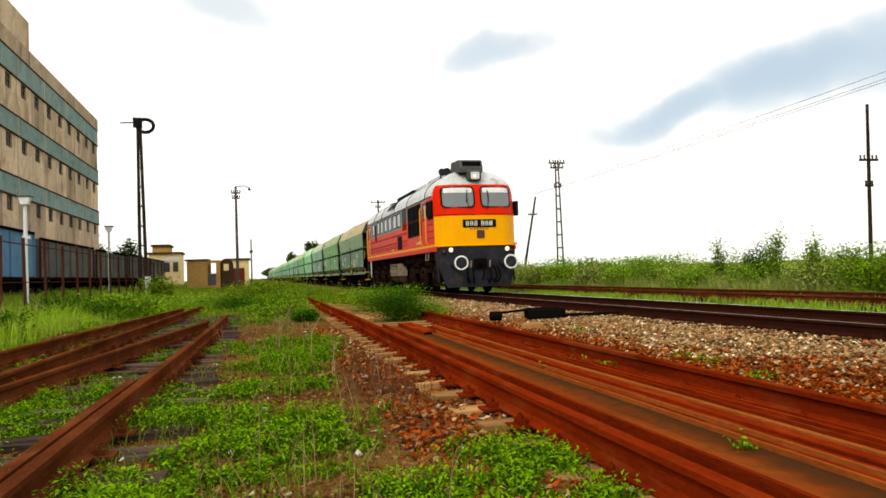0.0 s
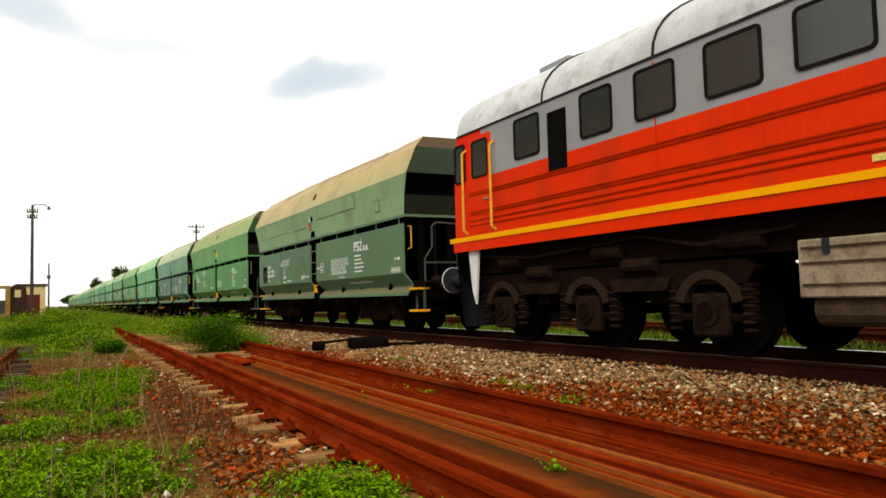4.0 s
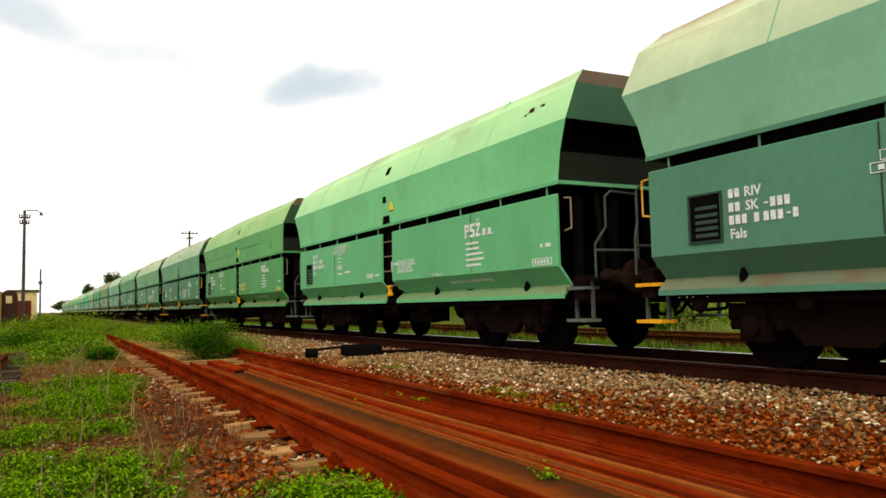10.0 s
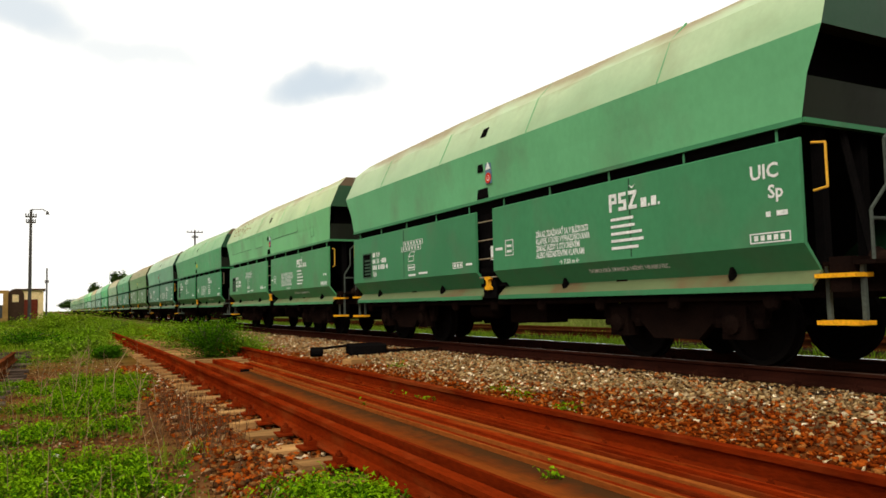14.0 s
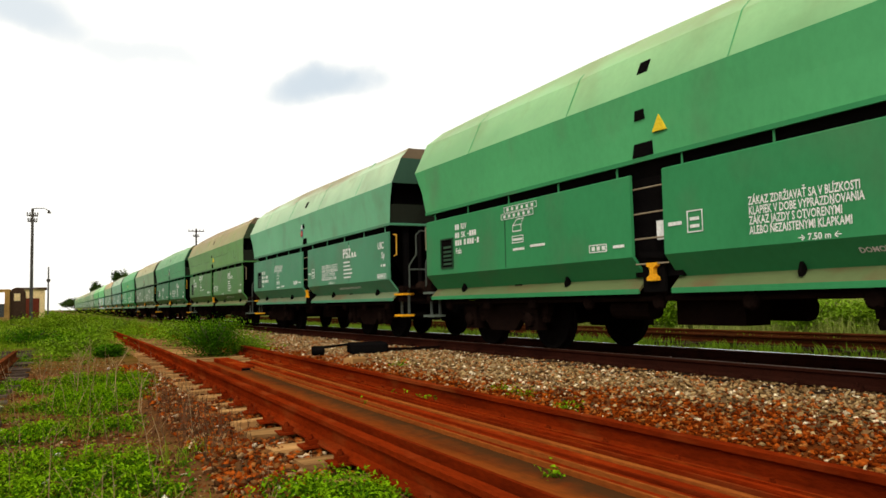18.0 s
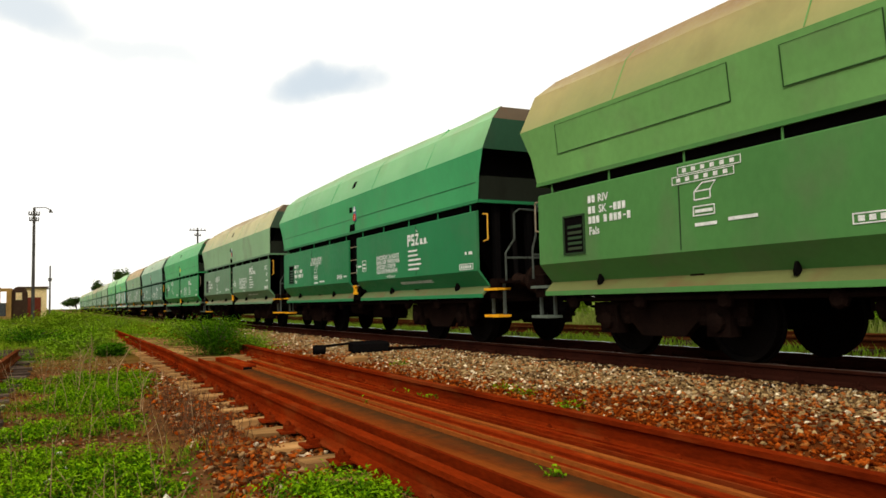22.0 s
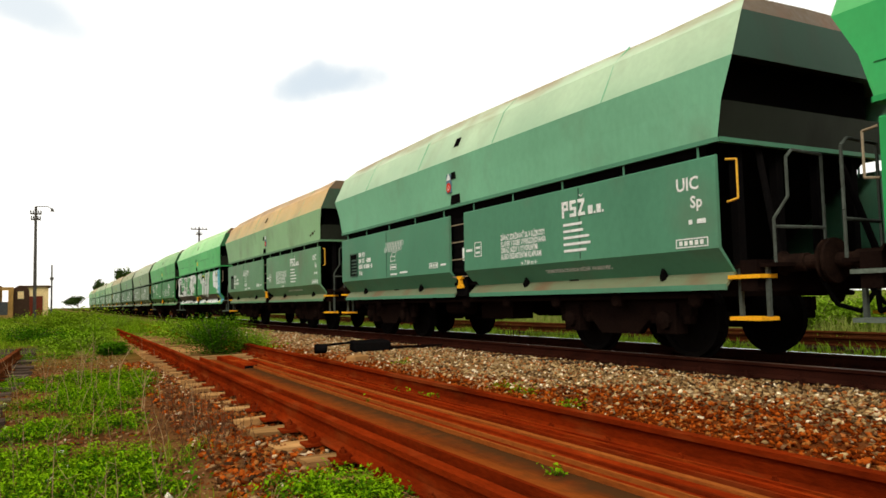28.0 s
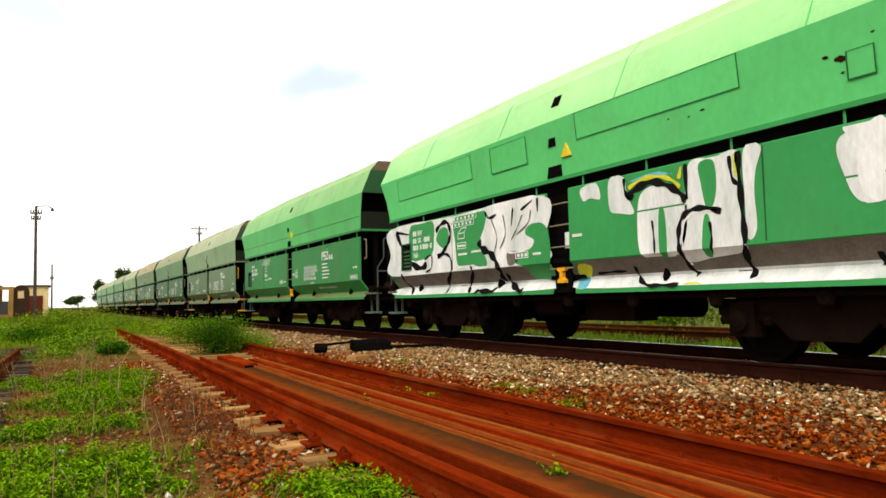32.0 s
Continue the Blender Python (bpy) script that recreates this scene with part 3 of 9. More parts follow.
long_steel("beam_offcut", "short rust-red hollow beam end", [
    ("body", [(1.92, -0.10), (2.12, -0.10), (2.12, 0.0), (1.92, 0.0)], RUST_BRIGHT),
    ("hollow", [(1.94, -0.085), (2.10, -0.085), (2.10, -0.018), (1.94, -0.018)], GRILLE)], 9.5, 11.4)
bpy.data.objects["hollow"].location.y = -0.008

# ================= hopper wagons =================
def wagon_paint(name, col, grime=0.4, dirt=(0.14, 0.12, 0.09)):
    """Weathered paint with broad fading, streaks and stains."""
    return mat(name, col, tuple(c * 0.70 for c in col), rough=0.42, scale=0.7, fine=16, mix=0.6, bump=0.04, dirt=dirt, dirt_amt=grime, stretch=(1, 0.7, 0.5), spec=0.05, grain=0.07)


def top_paint(name, dust, side, grime):
    """Sloping top plate: body paint below that vanishes under dust and scuffs towards the open edge."""
    m = wagon_paint(name, dust, grime, (0.2, 0.12, 0.055))
    nt = m.node_tree
    N, L = nt.nodes.new, nt.links.new
    b = nt.nodes["Principled BSDF"]
    base = b.inputs["Base Color"].links[0].from_socket
    tc, sp, nz, oi, mp = N("ShaderNodeTexCoord"), N("ShaderNodeSeparateXYZ"), N("ShaderNodeTexNoise"), N("ShaderNodeObjectInfo"), N("ShaderNodeMapping")
    L(tc.outputs["Object"], sp.inputs[0]), L(tc.outputs["Object"], mp.inputs["Vector"])
    mp.inputs["Scale"].default_value = (1, 0.55, 1.2)
    nz.noise_dimensions = "4D"
    L(mp.outputs[0], nz.inputs["Vector"])
    nz.inputs["Scale"].default_value, nz.inputs["Detail"].default_value = 1.6, 8
    w4 = N("ShaderNodeMath")
    w4.operation = "MULTIPLY"
    w4.inputs[1].default_value = 50.0
    L(oi.outputs["Random"], w4.inputs[0]), L(w4.outputs[0], nz.inputs["W"])
    ma = N("ShaderNodeMath")
    ma.operation = "MULTIPLY_ADD"
    ma.inputs[1].default_value = 0.9
    L(nz.outputs["Fac"], ma.inputs[0]), L(sp.outputs["Z"], ma.inputs[2])
    r = N("ShaderNodeMapRange")
    for k, x in (("From Min", 4.30), ("From Max", 3.60), ("To Min", 0.0), ("To Max", 0.5)):
        r.inputs[k].default_value = x
    L(ma.outputs[0], r.inputs["Value"])
    x = N("ShaderNodeMix")
    x.data_type = "RGBA"
    L(r.outputs[0], x.inputs["Factor"]), L(base, x.inputs["A"])
    x.inputs["B"].default_value = (*side, 1)
    r2 = N("ShaderNodeMapRange")
    for k, q in (("From Min", 4.17), ("From Max", 4.45), ("To Min", 0.0), ("To Max", 0.75 if grime > 0.31 else 0.3)):
        r2.inputs[k].default_value = q
    L(ma.outputs[0], r2.inputs["Value"])
    x2 = N("ShaderNodeMix")
    x2.data_type = "RGBA"
    L(r2.outputs[0], x2.inputs["Factor"]), L(x.outputs["Result"], x2.inputs["A"])
    x2.inputs["B"].default_value = (0.26, 0.155, 0.065, 1)
    L(x2.outputs["Result"], b.inputs["Base Color"])
    return m


PAINT = wagon_paint("wagon_side_green", (0.05, 0.2, 0.1))
SLOPE = wagon_paint("wagon_top_green", (0.3, 0.34, 0.2))
# lower end plates: shade of the end recess is mixed into this near-black green
END_LOW = wagon_paint("sooty_shaded_end_green", (0.022, 0.026, 0.018), 0.6, (0.012, 0.010, 0.008))
WELD = wagon_paint("dark_weld_line", (0.03, 0.06, 0.035))
UPPER = wagon_paint("wagon_upper_green", (0.1, 0.2, 0.12))
LIP = wagon_paint("wagon_lip_green", (0.16, 0.2, 0.1))
PAINT_END = wagon_paint("wagon_end_green", (0.05, 0.1, 0.06))
END_RIM = wagon_paint("wagon_end_rim_dust", (0.10, 0.07, 0.04), 0.7, (0.12, 0.045, 0.02))
FOLD_X, FOLD_Z = 1.25, 3.74      # where the sloping top plates fold inwards


def surf(bm, rows):
    """Quads between rows of points."""
    R = [[bm.verts.new(p) for p in r] for r in rows]
    for A, B in zip(R[:-1], R[1:]):
        for i in range(len(A) - 1):
            bm.faces.new((A[i], A[i + 1], B[i + 1], B[i]))


def text_mesh(s, size, name="lettering"):
    """Flat letters in the built-in font, as a mesh in the x-y plane, centred on the left baseline."""
    cu = bpy.data.curves.new(name, "FONT")
    cu.body, cu.size, cu.resolution_u, cu.offset = s, size, 2, size * 0.022
    ob = bpy.data.objects.new(name, cu)
    scene.collection.objects.link(ob)
    bpy.context.view_layer.update()
    me = bpy.data.meshes.new_from_object(ob.evaluated_get(bpy.context.evaluated_depsgraph_get()))
    bpy.data.objects.remove(ob)
    bpy.data.curves.remove(cu)
    me.name = name
    return me


def on_side(me, name, parent, y, z, off, material, squeeze=1.0):
    """Lettering on the side that faces the yard; it reads from high y to low y."""
    me.materials.clear()
    me.materials.append(material)
    me.transform(Matrix(((0, 0, -1, -off), (-squeeze, 0, 0, y), (0, 1, 0, z), (0, 0, 0, 1))))
    ob = new(name, me)
    ob.parent = parent
    return ob


def bars(rows, name, parent, off, material, label=""):
    """Plain bars on the side: (y_start, z, length, height)."""
    bm = bmesh.new()
    for y, z, ln, h in rows:
        box(bm, -off - 0.004, -off, y - ln, y, z, z + h)
    return part(name, bm, material, parent, label)


def wagon_panel(y0, y1, sgn):
    """Discharge door: flat upper face, tucked lower band and flared lip; 40 mm thick."""
    prof = [(1.43, 2.23), (1.45, 2.215), (1.455, 1.24), (1.24, 0.99), (1.20, 0.98), (1.41, 1.25), (1.41, 2.23)]
    bm = bmesh.new()
    prism(bm, [(sgn * a, z) for a, z in prof], 1, y0, y1)
    return bm


def build_wagon():
    w = thing("hopper_wagon", "green bogie hopper wagon", "wagon", "hopper wagons of the train", at=(TRACK_X, 60, 0))
    # upper hopper: side walls with end flanges, lower end plates, deep recess between painted dark
    ring = lambda z, hx, hy: [(-hx, -hy, z), (-hx, 0, z), (-hx, hy, z), (hx, hy, z), (hx, 0, z), (hx, -hy, z), (-hx, -hy, z)]
    lev = [(2.40, 1.43, 5.75), (2.80, 1.458, 5.85), (3.20, 1.50, 6.05)]
    for sx in (-1, 1):
        bm = bmesh.new()
        surf(bm, [[(sx * (hx - 0.03), -hy + 0.15, z) for z, hx, hy in lev]] + [[(sx * (hx - 0.012), -hy + 0.01, z) for z, hx, hy in lev]] + [[(sx * hx, y * hy, z) for z, hx, hy in lev] for y in (-1, -0.5, 0, 0.5, 1)]
             + [[(sx * (hx - 0.012), hy - 0.01, z) for z, hx, hy in lev]] + [[(sx * (hx - 0.03), hy - 0.15, z) for z, hx, hy in lev]])
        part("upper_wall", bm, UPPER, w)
    for e in (-1, 1):
        bm = bmesh.new()
        surf(bm, [[(-1.40, e * 5.74, 2.40), (1.40, e * 5.74, 2.40)], [(-1.43, e * 5.81, 2.80), (1.43, e * 5.81, 2.80)], [(-1.43, e * 5.55, 2.82), (1.43, e * 5.55, 2.82)],
                  [(-1.43, e * 5.30, 2.86), (1.43, e * 5.30, 2.86)], [(-1.46, e * 5.25, 3.22), (1.46, e * 5.25, 3.22)]])
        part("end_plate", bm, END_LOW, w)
    for s in (-1, 1):
        bm = bmesh.new()
        box(bm, s * 1.444, s * 1.4565, -5.72, 5.72, 2.690, 2.700)
        part("long_seam", bm, WELD, w, "dark seam along the upper wall")
    # thin stiffener strip below the upper hopper
    bm = bmesh.new()
    for s in (-1, 1):
        box(bm, s * 1.44, s * 1.40, -5.76, 5.76, 2.36, 2.41)
        box(bm, -1.42, 1.42, s * 5.70, s * 5.78, 2.36, 2.41)
    part("edge_strip", bm, PAINT, w)
    # inward-sloping top plates, slightly uneven
    bm = bmesh.new()
    r = random.Random(11)
    ys = [-6.05, -4.6, -3.0, -1.5, 0, 1.5, 3.0, 4.6, 6.05]
    for s in (-1, 1):
        lo = [(s * 1.50, y, 3.20) for y in ys]
        mid = [(s * (FOLD_X + r.uniform(-.008, .008)), y * (5.99 / 6.05), FOLD_Z + r.uniform(-.012, .012)) for y in ys]
        hi = [(s * (0.98 + r.uniform(-.02, .02)), y * (5.83 / 6.05), 3.99 + 0.05 * (1 - abs(y) / 6.05) + r.uniform(-.02, .02)) for y in ys]
        ins = [(p[0] - s * 0.04, p[1], p[2] - 0.01) for p in hi]
        low = [(s * 1.2, y * 0.95, 3.35) for y in ys]
        surf(bm, [lo, mid, hi, ins, low])
    part("top_plate", bm, SLOPE, w)
    for s in (-1, 1):
        for y in (-4.0, -1.35, 1.35, 4.0):
            bm = bmesh.new()
            prism(bm, [(s * 1.500, 3.205), (s * 1.505, 3.21), (s * (FOLD_X + 0.004), FOLD_Z), (s * 0.99, 4.0), (s * 0.98, 3.985), (s * (FOLD_X - 0.01), FOLD_Z - 0.02)], 1, y - 0.006, y + 0.006)
            part("plate_seam", bm, UPPER, w)
    for s in (-1, 1):
        bm = bmesh.new()
        surf(bm, [[(-1.50, s * 6.048, 3.20), (0, s * 6.048, 3.20), (1.50, s * 6.048, 3.20)], [(-FOLD_X, s * 5.985, FOLD_Z), (0, s * 5.985, FOLD_Z), (FOLD_X, s * 5.985, FOLD_Z)]])
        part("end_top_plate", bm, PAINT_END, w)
        bm = bmesh.new()
        surf(bm, [[(-FOLD_X, s * 5.985, FOLD_Z), (0, s * 5.985, FOLD_Z), (FOLD_X, s * 5.985, FOLD_Z)], [(-0.98, s * 5.83, 3.985), (0, s * 5.83, 4.0), (0.98, s * 5.83, 3.985)],
                  [(-0.95, s * 5.77, 3.97), (0, s * 5.77, 3.98), (0.95, s * 5.77, 3.97)], [(-1.1, s * 5.6, 3.3), (0, s * 5.6, 3.3), (1.1, s * 5.6, 3.3)]])
        part("end_rim", bm, END_RIM, w, "folded top rim of the end")
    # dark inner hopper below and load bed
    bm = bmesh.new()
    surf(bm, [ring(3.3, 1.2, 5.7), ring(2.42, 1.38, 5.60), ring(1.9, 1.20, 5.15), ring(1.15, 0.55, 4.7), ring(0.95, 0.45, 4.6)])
    part("inner_hopper", bm, SOOT_SHADE, w)
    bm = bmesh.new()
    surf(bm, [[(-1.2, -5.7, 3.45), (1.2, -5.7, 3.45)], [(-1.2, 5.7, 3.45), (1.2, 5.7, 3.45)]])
    part("load", bm, SOOT_SHADE, w, "dark load inside the open top")
    # doors on both sides
    doors = []
    for s in (-1, 1):
        for y0, y1 in ((-5.72, -0.30), (0.23, 5.71)):
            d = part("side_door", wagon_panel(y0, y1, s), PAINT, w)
            doors.append(d)
            bm = bmesh.new()
            prism(bm, [(s * a, z) for a, z in ((1.236, 0.992), (1.37, 0.86), (1.36, 0.83), (1.20, 0.975))], 1, y0 - 0.004, y1 + 0.004)
            part("door_lip", bm, LIP, d, "rust-brown dusty flared lower lip")
            bm = bmesh.new()
            prism(bm, [(s * a, z) for a, z in ((1.374, 0.862), (1.376, 0.80), (1.355, 0.80), (1.350, 0.845))], 1, y0, y1)
            part("door_edge", bm, PAINT, d)
            for yc in ((-1.92, -4.76) if y0 < -1 else (1.70, 4.58)):
                bm = bmesh.new()
                prism(bm, [(s * 1.27, 1.08), (s * 1.32, 1.06), (s * 1.355, 0.97), (s * 1.34, 0.92), (s * 1.25, 0.95)], 1, yc - 0.016, yc + 0.016)
                part("door_hinge", bm, SOOT_SHADE, d)
            for k in (0.05, 0.27, 0.5, 0.73, 0.95):
                yc = y0 + (y1 - y0) * k
                bm = bmesh.new()
                rod(bm, (s * 1.40, yc, 2.18), (s * 1.40, yc, 2.38), 0.014, 5)
                part("door_rod", bm, PAINT, d)
            for yc in ((-3.42,) if y0 < -1 else (3.02,)):
                bm = bmesh.new()
                box(bm, s * 1.452, s * 1.459, yc - 0.007, yc + 0.007, 1.26, 2.20)
                part("door_seam", bm, PAINT_END, d)
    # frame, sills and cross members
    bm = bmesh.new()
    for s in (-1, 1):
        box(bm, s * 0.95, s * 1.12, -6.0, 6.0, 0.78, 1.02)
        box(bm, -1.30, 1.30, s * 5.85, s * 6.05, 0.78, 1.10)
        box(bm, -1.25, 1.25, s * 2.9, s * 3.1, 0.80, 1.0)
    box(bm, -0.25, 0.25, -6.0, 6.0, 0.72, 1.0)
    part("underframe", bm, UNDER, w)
    # links under the doors
    for s in (-1, 1):
        bm = bmesh.new()
        rod(bm, (s * 1.22, -5.4, 0.74), (s * 1.22, 5.4, 0.74), 0.035, 6)
        part("link_shaft", bm, UNDER, w)
        for y in (-5.2, -3.9, -2.6, -1.3, 0.0, 1.3, 2.6, 3.9, 5.2):
            bm = bmesh.new()
            rod(bm, (s * 1.18, y, 0.92), (s * 1.24, y + 0.03, 0.66), 0.05, 6)
            lathe(bm, [(0.07, -0.05), (0.10, -0.02), (0.10, 0.02), (0.07, 0.05)], 0, (s * 1.24, y + 0.03, 0.70), 8)
            part("door_link", bm, UNDER, w)
    # brake gear hanging between the bogies
    bm = bmesh.new()
    box(bm, -0.9, -0.5, -0.9, 0.1, 0.42, 0.75)
    part("brake_box", bm, UNDER, w)
    bm = bmesh.new()
    rod(bm, (-0.95, 0.4, 0.62), (-0.95, 1.1, 0.62), 0.14, 10)
    part("brake_cylinder", bm, UNDER, w)
    bm = bmesh.new()
    rod(bm, (0.6, -0.6, 0.6), (0.6, 0.5, 0.6), 0.18, 10)
    part("air_tank", bm, UNDER, w)
    # ladder and lever box in the gap between the doors
    for s in (-1, 1):
        for z in (1.15, 1.45, 1.75, 2.05):
            bm = bmesh.new()
            rod(bm, (s * 1.40, -0.30, z), (s * 1.40, 0.23, z), 0.010, 6)
            part("rung", bm, CHROME, w)
        bm = bmesh.new()
        box(bm, s * 1.395, s * 1.385, -0.27, -0.13, 1.42, 1.64)
        part("label_card", bm, WHITE, w, "white label card in the gap")
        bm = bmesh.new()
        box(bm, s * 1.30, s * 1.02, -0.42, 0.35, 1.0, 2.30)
        part("recess_plate", bm, SOOT_SHADE, w)
        bm = bmesh.new()
        prism(bm, [(-0.13, 1.16), (0.03, 1.16), (0.03, 1.12), (-0.02, 1.10), (-0.02, 1.02), (0.03, 0.99), (0.03, 0.95), (-0.13, 0.95), (-0.13, 0.99), (-0.08, 1.02), (-0.08, 1.10), (-0.13, 1.12)], 0, s * 1.37, s * 1.43)
        part("lever_plate", bm, YELLOW, w, "yellow lever plate between the doors")
        bm = bmesh.new()
        prism(bm, [(-0.24, 1.26), (0.16, 1.30), (0.16, 1.24), (-0.24, 1.20)], 0, s * 1.36, s * 1.41)
        box(bm, s * 1.33, s * 1.37, -0.2, 0.15, 0.82, 1.22)
        part("lever_box", bm, SOOT_SHADE, w)
        # vents up the middle
        for z, h, dy, hx in ((2.50, 0.16, 0.17, 1.437), (2.92, 0.14, 0.085, 1.468), (3.42, 0.15, 0.085, None)):
            bm = bmesh.new()
            if hx:
                prism(bm, [(-dy, z - h / 2), (dy, z - h / 2), (dy * 0.8, z + h / 2), (-dy, z + h / 2)], 0, s * (hx - 0.02), s * (hx + 0.008))
            else:
                prism(bm, [(s * 1.38, 3.42), (s * 1.405, 3.43), (s * 1.333, 3.585), (s * 1.31, 3.575)], 1, -dy, dy)
            part("vent", bm, SOOT_SHADE, w)
    # ends: platforms, rails, ladders, steps, buffers
    for e in (-1, 1):
        bm = bmesh.new()
        box(bm, -1.25, 1.25, e * 5.75, e * 6.25, 1.02, 1.06)
        part("end_platform", bm, UNDER, w)
        for x in (-1.0, -0.35, 0.35, 1.0):
            bm = bmesh.new()
            box(bm, x - 0.05, x + 0.05, e * 5.55, e * 5.65, 1.05, 2.40)
            part("end_post", bm, SOOT_SHADE, w)
        for x in (-0.7, 0.7):
            bm = bmesh.new()
            rod(bm, (x, e * 5.65, 2.38), (x * 1.25, e * 6.0, 1.06), 0.04, 6)
            part("end_strut", bm, SOOT_SHADE, w)
        for x0, x1 in ((-1.22, -0.55), (1.22, 0.55)):
            bm = bmesh.new()
            xm = (x0 + x1) / 2
            pipe(bm, [(x0, e * 6.22, 1.05), (x0 + 0.0, e * 6.22, 1.5), (x0 * 0.9, e * 6.3, 1.72), (x0 * 0.9, e * 6.3, 2.12), (x0 * 0.82, e * 6.3, 2.2), (x1, e * 6.3, 2.18), (x1, e * 6.3, 1.05)], 0.017, 6)
            pipe(bm, [(x0, e * 6.22, 1.42), (x1, e * 6.3, 1.42)], 0.018, 6)
            part("handrail", bm, GREYIRON, w)
        for s in (-1, 1):
            bm = bmesh.new()
            pipe(bm, [(s * 1.36, e * 5.78, 1.72), (s * 1.36, e * 5.92, 1.74), (s * 1.36, e * 5.92, 2.15), (s * 1.36, e * 5.78, 2.17)], 0.012, 6)
            part("grab_handle", bm, CHROME, w, "yellowed grab handle")
            for z in (0.50, 0.93):
                bm = bmesh.new()
                box(bm, s * 1.34, s * 1.08, e * 5.92 - 0.20, e * 5.92 + 0.20, z - 0.02, z + 0.02)
                part("step", bm, YELLOW, w, "yellow-edged step")
            for y in (-0.17, 0.17):
                bm = bmesh.new()
                box(bm, s * 1.20, s * 1.16, e * 5.92 + y - 0.02, e * 5.92 + y + 0.02, 0.48, 1.05)
                part("step_hanger", bm, GREYIRON, w)
            bm = bmesh.new()
            lathe(bm, [(0.13, 0), (0.13, 0.03), (0.095, 0.05), (0.095, 0.3), (0.075, 0.3), (0.075, 0.5), (0.22, 0.52), (0.225, 0.545), (0.0, 0.56)] if e > 0 else
                  [(0.13, 0), (0.13, -0.03), (0.095, -0.05), (0.095, -0.3), (0.075, -0.3), (0.075, -0.5), (0.22, -0.52), (0.225, -0.545), (0.0, -0.56)], 1, (s * 0.875, e * 6.03, 1.06), 16)
            part("buffer", bm, GEAR, w, smooth=False)
        bm = bmesh.new()
        lathe(bm, [(0.10, -0.1), (0.10, 0.1)], 0, (0, e * 6.1, 1.0), 10)
        rod(bm, (0, e * 6.05, 1.0), (0, e * 6.58, 0.95), 0.05, 8)
        part("coupling_hook", bm, SOOT_SHADE, w)
        bm = bmesh.new()
        pipe(bm, [(-0.35, e * 6.05, 0.95), (-0.40, e * 6.3, 0.62), (-0.32, e * 6.5, 0.55), (-0.22, e * 6.58, 0.75)], 0.026, 6)
        part("brake_hose", bm, SOOT_SHADE, w)
        bm = bmesh.new()
        pipe(bm, [(0.35, e * 6.05, 0.95), (0.40, e * 6.3, 0.62), (0.30, e * 6.55, 0.60)], 0.026, 6)
        part("brake_hose", bm, SOOT_SHADE, w)
    # bogies
    for by in (-3.72, 3.72):
        bm = bmesh.new()
        for s in (-1, 1):
            prism(bm, [(by - 1.25, 0.70), (by + 1.25, 0.70), (by + 1.25, 0.52), (by + 0.55, 0.46), (by + 0.35, 0.28), (by - 0.35, 0.28), (by - 0.55, 0.46), (by - 1.25, 0.52)], 0, s * 1.00, s * 1.10)
            for a in (-0.9, 0.9):
                box(bm, s * 0.98, s * 1.16, by + a - 0.16, by + a + 0.16, 0.30, 0.66)
                lathe(bm, [(0.11, 0), (0.11, 0.06), (0.04, 0.08)] if s > 0 else [(0.11, 0), (0.11, -0.06), (0.04, -0.08)], 0, (s * 1.16, by + a, 0.46), 10)
                for d in (-0.27, 0.27):
                    lathe(bm, [(0.07, 0.0), (0.085, 0.05), (0.07, 0.1), (0.085, 0.15), (0.07, 0.2)], 2, (s * 1.05, by + a + d, 0.42), 8)
            box(bm, s * 0.85, s * 1.05, by - 0.25, by + 0.25, 0.55, 0.80)
        box(bm, -1.0, 1.0, by - 0.2, by + 0.2, 0.50, 0.74)
        bog = part("bogie", bm, UNDER, w)
        for a in (-0.9, 0.9):
            ws = part("wheelset", wheelset_bm(0.46), WHEEL, bog, smooth=False)
            ws.location = (0, by + a, 0.46)
    return w, doors


def wheelset_bm(r):
    bm = bmesh.new()
    rod(bm, (-1.05, 0, 0), (1.05, 0, 0), 0.08, 10)
    for s in (-1, 1):
        x = s * 0.72
        lathe(bm, [(0.10, x - s * 0.06), (0.15, x - s * 0.07), (r - 0.07, x - s * 0.02), (r - 0.06, x - s * 0.065), (r + 0.028, x - s * 0.065), (r + 0.028, x - s * 0.035), (r, x - s * 0.03), (r - 0.004, x + s * 0.065),
                   (r - 0.06, x + s * 0.065), (r - 0.075, x + s * 0.02), (0.15, x + s * 0.07), (0.10, x + s * 0.09)], 0, (0, 0, 0), 28)
        for k in range(3):
            t = 2 * math.pi * k / 3
            lathe(bm, [(0.03, x + s * 0.055), (0.03, x + s * 0.065)], 0, (0, math.cos(t) * r * 0.62, math.sin(t) * r * 0.62), 8)
    return bm


WAGON, DOORS = build_wagon()
near_left, near_right = DOORS[1], DOORS[0]      # doors facing the yard: number side, name side


